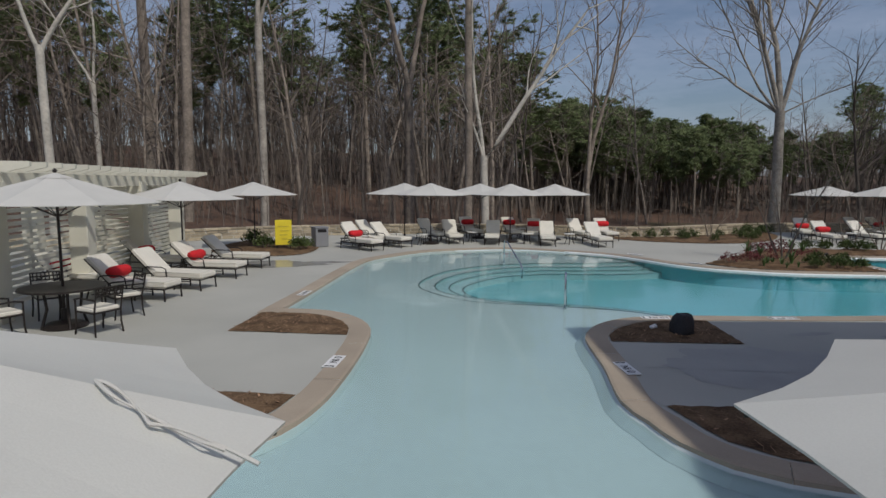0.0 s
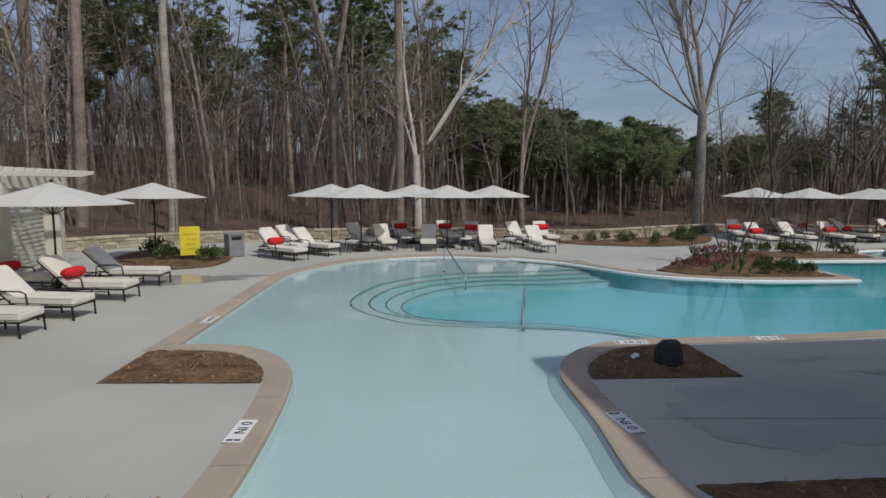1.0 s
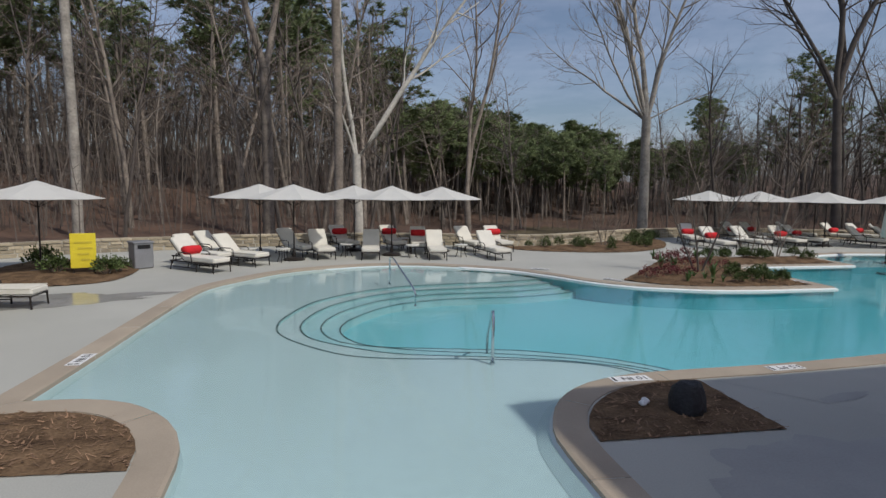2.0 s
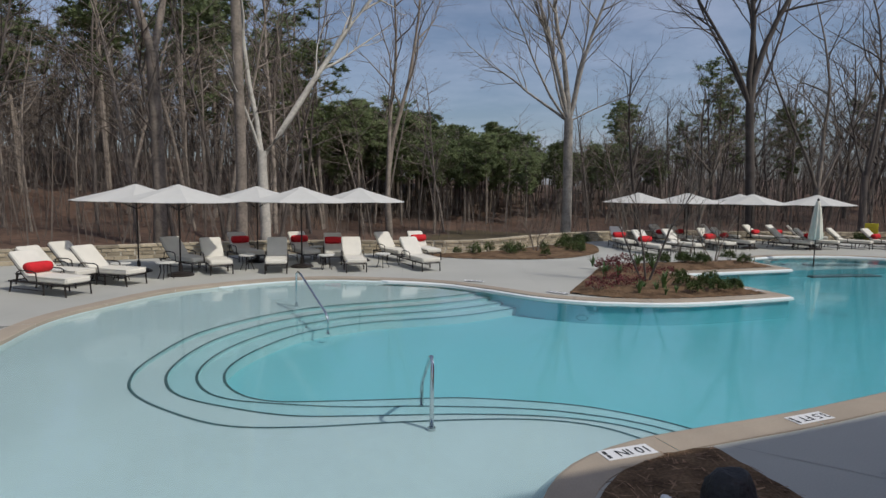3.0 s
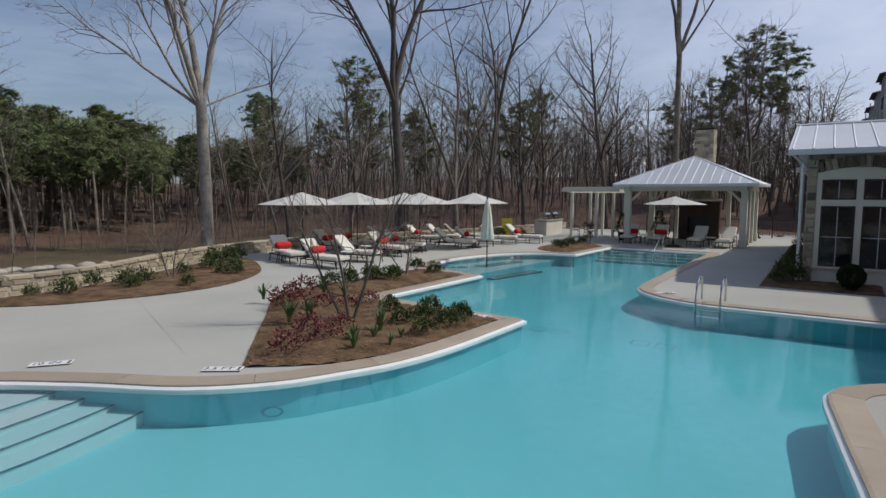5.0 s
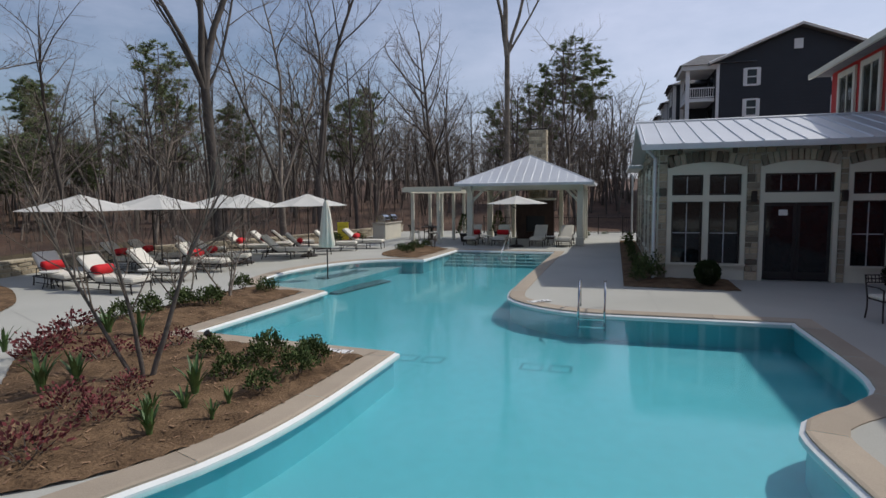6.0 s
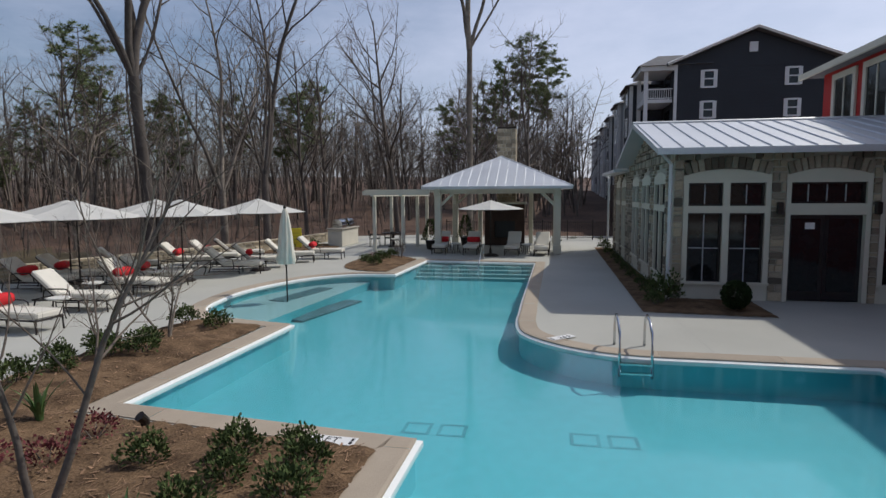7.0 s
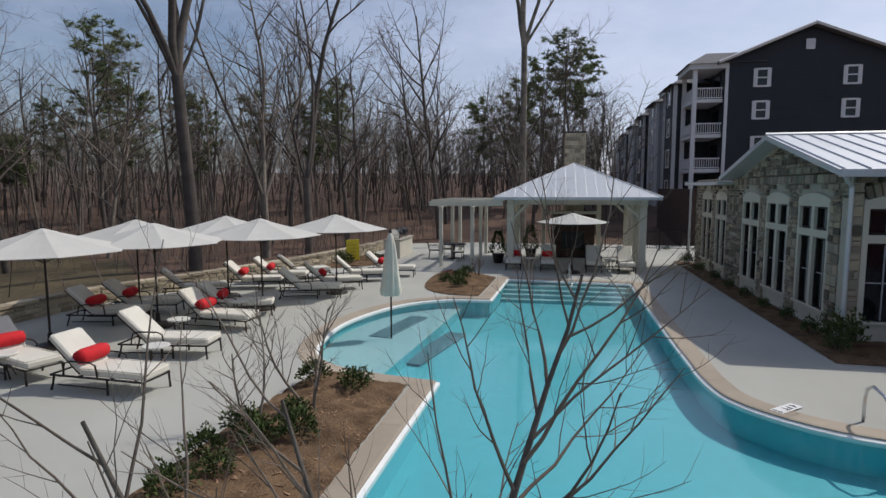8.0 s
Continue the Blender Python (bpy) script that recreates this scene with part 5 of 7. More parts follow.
rf.add([(ew, 15.2, ez), (ew, 4.0, ez), (29.25, 4.0, rz), (29.25, 15.2, rz), (33.8, 15.2, ez), (33.8, 4.0, ez),
        (ew, 15.2, ez - 0.14), (ew, 4.0, ez - 0.14), (29.25, 4.0, rz - 0.14), (29.25, 15.2, rz - 0.14), (33.8, 15.2, ez - 0.14), (33.8, 4.0, ez - 0.14)],
       [(0, 3, 2, 1), (3, 4, 5, 2), (0, 6, 9, 3), (3, 9, 10, 4), (0, 1, 7, 6), (4, 10, 11, 5), (6, 7, 8, 9), (9, 8, 11, 10), (1, 2, 8, 7), (2, 5, 11, 8)])
ro = part("roof", rf, M_ROOF, club, "pale standing-seam metal roof")
for k in range(22):
    y = 15.1 - 0.5 * k
    s = Shape()
    s.tube([(ew, y, ez + 0.012), (29.25, y, rz + 0.012)], 0.024, 4)
    part("seam", s, M_ROOF, ro)
s = Shape()
s.tube([(29.25, 15.2, rz + 0.01), (29.25, 4.0, rz + 0.01)], 0.06, 6)
part("ridge_cap", s, M_ROOF, ro)
s = Shape()
s.box((36.2, 10.0, 3.62), (5.2, 10.6, 0.12), None)
part("low_roof", s, M_ROOF, club)
s = Shape()
s.box((ew - 0.05, 9.6, ez - 0.1), (0.12, 11.2, 0.13))
part("gutter", s, M_ROOF, club)
for dx, dy in ((24.98, 14.82), (39.1, 14.95)):
    s = Shape()
    s.tube([(24.72 if dx < 30 else 39.1, 15.1 if dx < 30 else 15.2, 3.72), (dx, dy, 3.45), (dx, dy, 0.0)], 0.05, 8)
    part("downspout", s, M_ROOF, club)
for y in (12.22, 10.05):
    s = Shape()
    s.rbox((FX - 0.1, y, 2.35), (0.14, 0.14, 0.3), 0.03)
    s.box((FX - 0.02, y, 2.42), (0.1, 0.06, 0.06))
    part("wall_lantern", s, M_BRONZE, club, "black wall lantern")

# upper storey behind, red with white-trimmed windows
upper = thing("upper_storey", "two-storey red-sided clubhouse block with cream-trimmed windows, its west part an unseen shade caster", "building")
# unseen west length is added, run out to cast shade on the south deck
part("wall", slab(8.2, 34.0, -6.0, 7.7, 0, 7.15), M_REDWALL, upper)
for k in range(11):
    x = 33.0 - 2.1 * k
    w = part("window", slab(x - 1.25, x, 7.705, 7.73, 5.0, 6.75), M_GLASS_DARK, upper)
    fr = Shape()
    for q in (slab(x - 1.45, x - 1.25, 7.705, 7.78, 4.8, 6.95), slab(x, x + 0.2, 7.705, 7.78, 4.8, 6.95), slab(x - 1.25, x, 7.705, 7.78, 6.75, 6.95), slab(x - 1.25, x, 7.705, 7.78, 4.8, 5.0)):
        fr.add(q.v, q.f)
    part("frame", fr, M_CREAM, w)
    part("muntin", slab(x - 0.66, x - 0.6, 7.705, 7.76, 5.0, 6.75), M_CREAM, w)
s = Shape()
s.add([(7.6, 8.3, 7.1), (34.6, 8.3, 7.1), (34.6, -6.6, 7.1), (7.6, -6.6, 7.1), (12.0, 0.8, 9.3), (30.5, 0.8, 9.3), (7.6, 8.3, 7.25), (34.6, 8.3, 7.25), (34.6, -6.6, 7.25), (7.6, -6.6, 7.25)],
      [(0, 1, 2, 3), (6, 4, 5, 7), (7, 5, 8), (8, 5, 4, 9), (9, 4, 6), (0, 6, 7, 1), (1, 7, 8, 2), (2, 8, 9, 3), (3, 9, 6, 0)])
part("roof", s, M_SHINGLE, upper)
s = Shape()
s.box((21.2, 8.33, 7.12), (26.8, 0.1, 0.2))
part("fascia", s, M_CREAM, upper)

# ---- apartment building ----
apt = thing("apartment_building", "four-storey charcoal-blue apartment building with white trim and balconies", "apartment building")
AX, AY0, AY1 = 62.2, -4.9, 7.5
g = Shape()
g.add([(AX, AY0, 0), (AX, AY1, 0), (AX, AY1, 13.6), (AX, (AY0 + AY1) / 2, 16.0), (AX, AY0, 13.6), (AX + 16, AY0, 0), (AX + 16, AY1, 0), (AX + 16, AY1, 13.6), (AX + 16, (AY0 + AY1) / 2, 16.0), (AX + 16, AY0, 13.6)],
      [(0, 4, 3, 2, 1), (5, 6, 7, 8, 9), (1, 2, 7, 6), (0, 5, 9, 4)])
part("wall", g, M_NAVY, apt, "charcoal-blue lap siding")
s = Shape()
ymid = (AY0 + AY1) / 2
for sy, y in ((-1, AY0 - 0.7), (1, AY1 + 0.7)):
    s.add([(AX - 0.6, y, 13.35), (AX - 0.6, ymid, 16.1), (AX + 16.5, ymid, 16.1), (AX + 16.5, y, 13.35), (AX - 0.6, y, 13.6), (AX - 0.6, ymid, 16.35), (AX + 16.5, ymid, 16.35), (AX + 16.5, y, 13.6)],
          [(0, 1, 2, 3), (4, 7, 6, 5), (0, 4, 5, 1), (0, 3, 7, 4), (3, 2, 6, 7)])
part("roof", s, M_SHINGLE, apt, "grey shingle gable roof")
for y in (AY0 - 0.7, AY1 + 0.7):
    b = Shape()
    b.tube([(AX - 0.63, y, 13.48), (AX - 0.63, ymid, 16.22)], 0.13, 4)
    part("bargeboard", b, M_WHITE, apt)
for y in (AY0 + 0.08, AY1 - 0.08):
    part("corner_board", slab(AX - 0.04, AX + 0.1, y - 0.12, y + 0.12, 0, 13.5), M_WHITE, apt)
for k in range(46):
    z = 0.15 + 0.29 * k
    part("lap_board", slab(AX - 0.025, AX + 0.01, AY0 + 0.2, AY1 - 0.2, z, z + 0.275), M_NAVY, apt)


def apt_window(x, y, z, face):
    def bx(y0, y1, z0, z1, d0, d1):
        return slab(x - d1, x - d0, y0, y1, z0, z1) if face == "w" else slab(y0, y1, x + d0, x + d1, z0, z1)
    w = part("window", bx(y - 0.36, y + 0.36, z - 0.6, z + 0.6, 0.03, 0.06), M_GLASS_DARK, apt)
    f = Shape()
    for q in (bx(y - 0.5, y - 0.36, z - 0.75, z + 0.75, 0.03, 0.1), bx(y + 0.36, y + 0.5, z - 0.75, z + 0.75, 0.03, 0.1), bx(y - 0.36, y + 0.36, z + 0.6, z + 0.75, 0.03, 0.1), bx(y - 0.36, y + 0.36, z - 0.75, z - 0.6, 0.03, 0.1), bx(y - 0.36, y + 0.36, z - 0.05, z + 0.05, 0.03, 0.09)):
        f.add(q.v, q.f)
    part("frame", f, M_WHITE, w)
    if face == "w":
        for s0 in (-0.66, 0.5):
            part("shutter", bx(y + s0, y + s0 + 0.16, z - 0.72, z + 0.72, 0.03, 0.08), M_WHITE, w)


for y in (4.8, -1.7):
    for z in (12.25, 9.7, 6.9, 4.1):
        apt_window(AX, y, z, "w")
part("gable_vent", slab(AX - 0.1, AX - 0.03, 1.1, 1.75, 14.3, 15.1), M_WHITE, apt)
# north front: balcony stacks and projecting blocks by turns
for k in range(6):
    x0 = AX + 0.3 + 9.0 * k
    top = 13.1 - 0.3 * k
    part("recess_wall", slab(x0, x0 + 4.2, AY1 - 0.2, AY1 + 0.1, 0, top), M_NAVY, apt)
    for fl in range(4):
        z = 1.9 + 2.85 * fl
        bal = part("balcony", slab(x0, x0 + 4.2, AY1 + 0.11, AY1 + 2.4, z, z + 0.28), M_WHITE, apt)
        rl = Shape()
        for q in (slab(x0, x0 + 4.2, AY1 + 2.3, AY1 + 2.38, z + 1.1, z + 1.2), slab(x0, x0 + 4.2, AY1 + 2.3, AY1 + 2.38, z + 0.34, z + 0.42), slab(x0, x0 + 0.08, AY1 + 0.11, AY1 + 2.3, z + 1.1, z + 1.2), slab(x0, x0 + 0.08, AY1 + 0.11, AY1 + 2.3, z + 0.34, z + 0.42)):
            rl.add(q.v, q.f)
        for j in range(22):
            q = slab(x0 + 4.1 * j / 21, x0 + 4.1 * j / 21 + 0.05, AY1 + 2.32, AY1 + 2.36, z + 0.34, z + 1.15)
            rl.add(q.v, q.f)
        for j in range(12):
            q = slab(x0 + 0.02, x0 + 0.06, AY1 + 0.2 + 0.18 * j, AY1 + 0.25 + 0.18 * j, z + 0.34, z + 1.15)
            rl.add(q.v, q.f)
        part("railing", rl, M_WHITE, bal)
        part("balcony_door", slab(x0 + 1.0, x0 + 3.0, AY1 + 0.1, AY1 + 0.14, z + 0.3, z + 2.35), M_GLASS_DARK, apt)
    for px in (x0 + 0.14, x0 + 4.06):
        part("balcony_post", slab(px - 0.16, px + 0.16, AY1 + 2.1, AY1 + 2.42, 0, top), M_WHITE, apt)
    part("eave", slab(x0 - 0.3, x0 + 4.4, AY1 - 0.2, AY1 + 2.8, top, top + 0.4), M_WHITE, apt)
    rr = Shape()
    rr.add([(x0 - 0.5, AY1 + 3.0, top + 0.4), (x0 + 4.6, AY1 + 3.0, top + 0.4), (x0 + 4.6, AY1 - 3.0, top + 0.4), (x0 - 0.5, AY1 - 3.0, top + 0.4), (x0 + 2.05, AY1 + 1.0, top + 1.7), (x0 + 2.05, AY1 - 3.0, top + 1.7)],
           [(0, 4, 1), (1, 4, 5, 2), (0, 3, 5, 4), (2, 5, 3), (0, 1, 2, 3)])
    part("stack_roof", rr, M_SHINGLE, apt)
    xb = x0 + 4.4
    part("bay_block", slab(xb, xb + 4.2, AY1 - 0.2, AY1 + 3.0, 0, top - 0.4), M_NAVY if k % 2 == 0 else M_GREYPAINT, apt)
    for px in (xb + 0.1, xb + 4.1):
        part("corner_board", slab(px - 0.14, px + 0.14, AY1 + 2.9, AY1 + 3.05, 0, top - 0.4), M_WHITE, apt)
    part("corner_board", slab(xb - 0.04, xb + 0.1, AY1 + 2.75, AY1 + 2.9, 0, top - 0.4), M_WHITE, apt)
    rb = Shape()
    rb.add([(xb - 0.4, AY1 + 3.5, top - 0.4), (xb + 4.6, AY1 + 3.5, top - 0.4), (xb + 4.6, AY1 - 2.0, top - 0.4), (xb - 0.4, AY1 - 2.0, top - 0.4), (xb + 2.1, AY1 + 1.0, top + 0.7), (xb + 2.1, AY1 - 2.0, top + 0.7)],
           [(0, 4, 1), (1, 4, 5, 2), (0, 3, 5, 4), (2, 5, 3), (0, 1, 2, 3)])
    part("stack_roof", rb, M_SHINGLE, apt)
    for fl in range(4):
        z = 2.6 + 2.85 * fl
        w = part("window", slab(xb + 1.5, xb + 2.7, AY1 + 3.01, AY1 + 3.04, z, z + 1.5), M_GLASS_DARK, apt)
        f = Shape()
        for q in (slab(xb + 1.36, xb + 1.5, AY1 + 3.01, AY1 + 3.08, z - 0.12, z + 1.62), slab(xb + 2.7, xb + 2.84, AY1 + 3.01, AY1 + 3.08, z - 0.12, z + 1.62), slab(xb + 1.5, xb + 2.7, AY1 + 3.01, AY1 + 3.08, z + 1.5, z + 1.62), slab(xb + 1.5, xb + 2.7, AY1 + 3.01, AY1 + 3.08, z - 0.12, z)):
            f.add(q.v, q.f)
        part("frame", f, M_WHITE, w)
part("wall", slab(AX + 16, AX + 58, AY0, AY1 - 0.1, 0, 12.0), M_NAVY, apt)

# retaining bank wall and fence by the end of the walk
bank = thing("retaining_wall", "dark brown stained retaining wall below the hillside", "retaining wall")
part("wall_face", slab(48.0, 60.0, 12.2, 12.8, -0.5, 3.4), M_BRICKRED, bank)
fence = thing("fence", "black metal picket fence closing the pool terrace", "fence")
for k in range(9):
    y = 12.4 + 1.45 * k
    s = Shape()
    s.box((44.4, y, 0.6), (0.06, 0.06, 1.2))
    part("post", s, M_BRONZE, fence)
for z in (0.15, 1.05):
    s = Shape()
    s.box((44.4, 18.2, z), (0.03, 11.6, 0.03))
    part("rail", s, M_BRONZE, fence)
for k in range(96):
    s = Shape()
    s.box((44.4, 12.45 + 0.12 * k, 0.6), (0.016, 0.016, 1.0))
    part("picket", s, M_BRONZE, fence)

# ---- yellow signs, bin, grills, boulders ----


def sign(x, y, rz, h):
    t = thing("sign_board", "yellow sign board with faint printed lines", "sign", pose(x, y, 0.0, 0, 0, rz))
    s = Shape()
    s.rbox((0, 0, h - 0.48), (0.62, 0.05, 0.96), 0.015)
    part("board", s, M_YELLOW, t)
    s = Shape()
    for xx in (-0.24, 0.24):
        s.box((xx, 0.05, h / 2 - 0.2), (0.05, 0.04, h - 0.4))
    part("stake", s, M_BRONZE, t)
    for k in range(4):
        s = Shape()
        s.box((0.05 * (k % 2), -0.029, h - 0.25 - 0.16 * k), (0.42 - 0.07 * k, 0.006, 0.05))
        part("printed_bar", s, M_STAIN, t)


sign(-4.35, 24.35, 18, 1.18)
sign(36.5, 30.3, -60, 1.08)
bn = thing("waste_bin", "grey metal square litter bin", "bin", pose(-3.25, 25.75, 0.002, 0, 0, 32) @ Matrix.Diagonal((1.0, 1.0, 0.86, 1)))
s = Shape()
s.rbox((0, 0, 0.46), (0.55, 0.55, 0.88), 0.03)
part("body", s, M_GREYBOX, bn)
s = Shape()
s.rbox((0, 0, 0.93), (0.6, 0.6, 0.06), 0.02)
part("lid", s, M_GREYBOX, bn)
s = Shape()
s.box((0, -0.277, 0.78), (0.36, 0.006, 0.14))
part("slot", s, M_DOOR_VOID, bn)

gi = thing("grill_island", "pale stone grill island with two steel barbecues", "outdoor kitchen")
s = Shape()
s.rbox((39.6, 28.9, 0.45), (2.6, 0.8, 0.9), 0.03)
part("base", s, M_STUCCO, gi)
s = Shape()
s.rbox((39.6, 28.9, 0.93), (2.75, 0.92, 0.06), 0.02)
part("worktop", s, M_PALEROCK, gi)
for x in (39.0, 40.2):
    g = thing("barbecue_grill", "stainless steel barbecue grill with a rounded hood", "grill", pose(x, 28.9, 0.96), group="grills")
    s = Shape()
    s.rbox((0, 0, 0.1), (0.75, 0.6, 0.2), 0.03)
    part("firebox", s, M_STEEL, g)
    s = Shape()
    pts = []
    for k in range(7):
        a = math.pi * k / 6
        pts.append((0.28 * math.cos(a), 0.2 + 0.28 * math.sin(a)))
    vs = [(-0.37, p, q) for p, q in pts] + [(0.37, p, q) for p, q in pts]
    s.add(vs, [(k, k + 1, 8 + k, 7 + k) for k in range(6)] + [tuple(range(7)), tuple(reversed(range(7, 14)))])
    part("hood", s, M_STEEL, g)
    s = Shape()
    s.tube([(-0.28, -0.33, 0.3), (0.28, -0.33, 0.3)], 0.015, 6)
    part("handle", s, M_BRONZE, g)


def boulder(name, label, x, y, z, sx, sy, sz, mat, seed):
    bm = bmesh.new()
    bmesh.ops.create_icosphere(bm, subdivisions=3, radius=1.0)
    for v in bm.verts:
        q = v.co * (1 + 0.2 * noise.noise(v.co * 1.1 + Vector((seed, 0, 0))) + 0.08 * noise.noise(v.co * 4))
        if mat == M_ROCK:
            # blunt notched top and ribbed flanks
            rib = 1 + 0.06 * math.sin(9 * math.atan2(q.y, q.x))
            q = Vector((q.x * 1.12 * rib, q.y * 1.1 * rib, min(q.z, 0.72 + 0.12 * abs(q.x) + 0.05 * noise.noise(q * 6))))
        v.co = Vector((q.x * sx, q.y * sy, max(-0.25, q.z) * sz))
    me = bpy.data.meshes.new(name)
    bm.to_mesh(me)
    bm.free()
    me.materials.append(mat)
    me.polygons.foreach_set("use_smooth", [True] * len(me.polygons))
    ob = tagged(new(name, me), label, "boulder", "boulders" if mat == M_PALEROCK else "")
    ob.matrix_basis = pose(x, y, z)
    return ob


boulder("boulder", "dark rounded rock standing in the mulch bed", 5.9, 12.25, 0.08, 0.185, 0.18, 0.39, M_ROCK, 1)
boulder("pebble", "small white stone on the mulch", 5.52, 12.52, 0.07, 0.05, 0.05, 0.05, M_WHITE, 2)
boulder("pebble", "small white stone on the mulch", 5.45, 12.46, 0.07, 0.04, 0.05, 0.04, M_WHITE, 3)
rng = random.Random(21)
for k in range(16):
    x = 9.5 + 0.85 * k + rng.uniform(-0.3, 0.3)
    y = 48.9 - 0.03 * (x - 15) ** 2 + rng.uniform(-0.5, 0.4)
    boulder("boulder", "pale flat boulder on the creek bank", x, y, -1.38, rng.uniform(0.2, 0.6), rng.uniform(0.2, 0.4), rng.uniform(0.1, 0.26), M_PALEROCK, k + 5)
sp = Shape()
sp.tube([(0, 0, 0), (0, 0, 0.06)], 0.05, 10)
sp.tube([(0, 0, 0.05), (-0.06, 0.02, 0.12)], [0.05, 0.06], 10)
solid("spot_lamp", sp, M_BRONZE, "small dark landscape spot lamp in the mulch", "garden lamp", pose(15.25, 22.3, 0.14))


# ---- trees ----
def limb(big, small, p, d, length, r, level, rng, spec, sides=6):
    """A tapering, wandering limb that throws side limbs, recursively."""
    k = max(2, spec["segs"][min(level, len(spec["segs"]) - 1)])
    pts, rad = [Vector(p)], [r]
    d = Vector(d).normalized()
    wob = spec["wob"] * (0.5 if level == 0 else 1.0)
    tip = spec["tip"]
    for i in range(k):
        d = (d + Vector((rng.uniform(-wob, wob), rng.uniform(-wob, wob), rng.uniform(-wob, wob) * 0.6 + spec["lift"] * (0.2 if level == 0 else 1)))).normalized()
        pts.append(pts[-1] + d * (length / k))
        rad.append(r * (1 - (i + 1) / k * (1 - tip)))
    n = max(3, sides - 1 * level - (1 if level else 0))
    if level == spec["levels"] - 1 and spec.get("fine"):
        # finest twigs: slim three-edged blades
        a, tipp = pts[0], pts[-1]
        w = d.orthogonal().normalized() * max(r, spec.get("twig", 0.0))
        o = len(small.v)
        small.v += [tuple(a - w), tuple(a + w), tuple(pts[1] + w * 0.6), tuple(tipp), tuple(pts[1] - w * 0.6)]
        small.f.append((o, o + 1, o + 2, o + 3, o + 4))
        return
    (big if r > 0.022 else small).tube(pts, rad, n, cap=False)
    if level + 1 >= spec["levels"]:
        return
    count = spec["kids"][min(level, len(spec["kids"]) - 1)]
    lo = spec["from"] if level == 0 else 0.25
    for c in range(count):
        f = lo + (0.99 - lo) * (c + rng.random() * 0.8) / count
        i = min(k - 1, int(f * k))
        q = pts[i].lerp(pts[i + 1], f * k - i)
        axis = (pts[i + 1] - pts[i]).normalized()
        side = axis.orthogonal().normalized()
        side.rotate(Matrix.Rotation(rng.uniform(0, 2 * math.pi), 3, axis))
        ang = radians(rng.uniform(*spec["ang"]))
        dd = axis * math.cos(ang) + side * math.sin(ang)
        ll = length * rng.uniform(*spec["len"]) * (1.15 - 0.6 * f if level == 0 else 1 - 0.4 * f)
        rr = min(rad[i] * 0.62, r * rng.uniform(0.28, 0.42))
        limb(big, small, q, dd, ll, rr, level + 1, rng, spec, sides)


FOREST = dict(segs=(8, 4, 3, 2), wob=0.17, lift=0.03, tip=0.2, levels=4, kids=(15, 7, 7), ang=(32, 70), len=(0.2, 0.38), fine=True, **{"from": 0.36})
ROUND = dict(segs=(7, 5, 3, 2), wob=0.2, lift=0.035, tip=0.2, levels=4, kids=(13, 8, 8), ang=(34, 66), len=(0.36, 0.56), fine=True, **{"from": 0.3})
VASE = dict(segs=(9, 6, 4, 3, 2), wob=0.24, lift=0.05, tip=0.2, levels=5, fine=True, twig=0.0085, kids=(10, 6, 5, 5), ang=(22, 56), len=(0.3, 0.5), **{"from": 0.3})
SMALL = dict(segs=(6, 5, 4, 2), wob=0.3, lift=0.08, tip=0.3, levels=4, kids=(10, 5, 3), ang=(22, 52), len=(0.3, 0.55), **{"from": 0.3})


def bare_tree_at(name, label, stems, spec, bark, rng, group=""):
    """A leafless tree out of one or several given main stems."""
    t = thing(name, label, "tree", group=group)
    big, small = Shape(), Shape()
    for p, d, ln, r, sp in stems:
        limb(big, small, p, d, ln, r, 0, rng, sp or spec, 8)
    part("trunk", big, bark, t, smooth=True)
    part("crown", small, M_TWIG, t)
    return t


def pole_then_fan(x, y, z, trunk_h, r, fans, spec, bark, label, seed, lean=(0, 0)):
    rng = random.Random(seed)
    t = thing("tree", label, "tree")
    big, small = Shape(), Shape()
    pts, rad = [], []
    for i in range(7):
        f = i / 6
        pts.append((lean[0] * f + 0.06 * math.sin(5 * f), lean[1] * f, trunk_h * f - (1.4 if i == 0 else 0.4)))
        rad.append(r * (1.18 - 0.18 * min(1, f * 5)) * (1 - 0.15 * f))
    big.tube(pts, rad, 10, cap=False)
    top = Vector(pts[-1])
    for (dx, dy, dz, ln, rr) in fans:
        limb(big, small, top - Vector((0, 0, 0.3)), (dx, dy, dz), ln, rr, 0, rng, spec, 7)
    part("trunk", big, bark, t, smooth=True)
    part("crown", small, M_TWIG, t)
    t.matrix_basis = pose(x, y, z)
    return t


V = VASE
V2 = dict(VASE, kids=(11, 6, 5, 5))
pole_then_fan(29.4, 50.0, -0.75, 9.8, 0.42, [(0.05, 0, 1, 17, 0.26), (-0.13, 0.05, 1, 16, 0.22), (0.14, -0.1, 1, 16, 0.2), (-0.24, 0.1, 1, 14, 0.16), (-0.4, 0.85, 0.65, 15, 0.13), (-0.75, 0.3, 0.85, 12, 0.12), (-0.42, 0.1, 1, 13, 0.11), (0.28, 0.1, 1, 12, 0.12), (0.9, -0.2, 0.6, 7, 0.07)], V2, M_BARK_GREY, "tall pale-trunked bare hardwood with a fanning crown", 1)
pole_then_fan(4.25, 36.2, -0.6, 5.2, 0.25, [(0.52, -0.1, 0.9, 13, 0.17), (-0.16, 0.05, 1, 15, 0.12), (-0.35, 0, 1, 5, 0.08)], dict(V, wob=0.22), M_BARK_PALE, "white-barked leaning sycamore without leaves", 2)
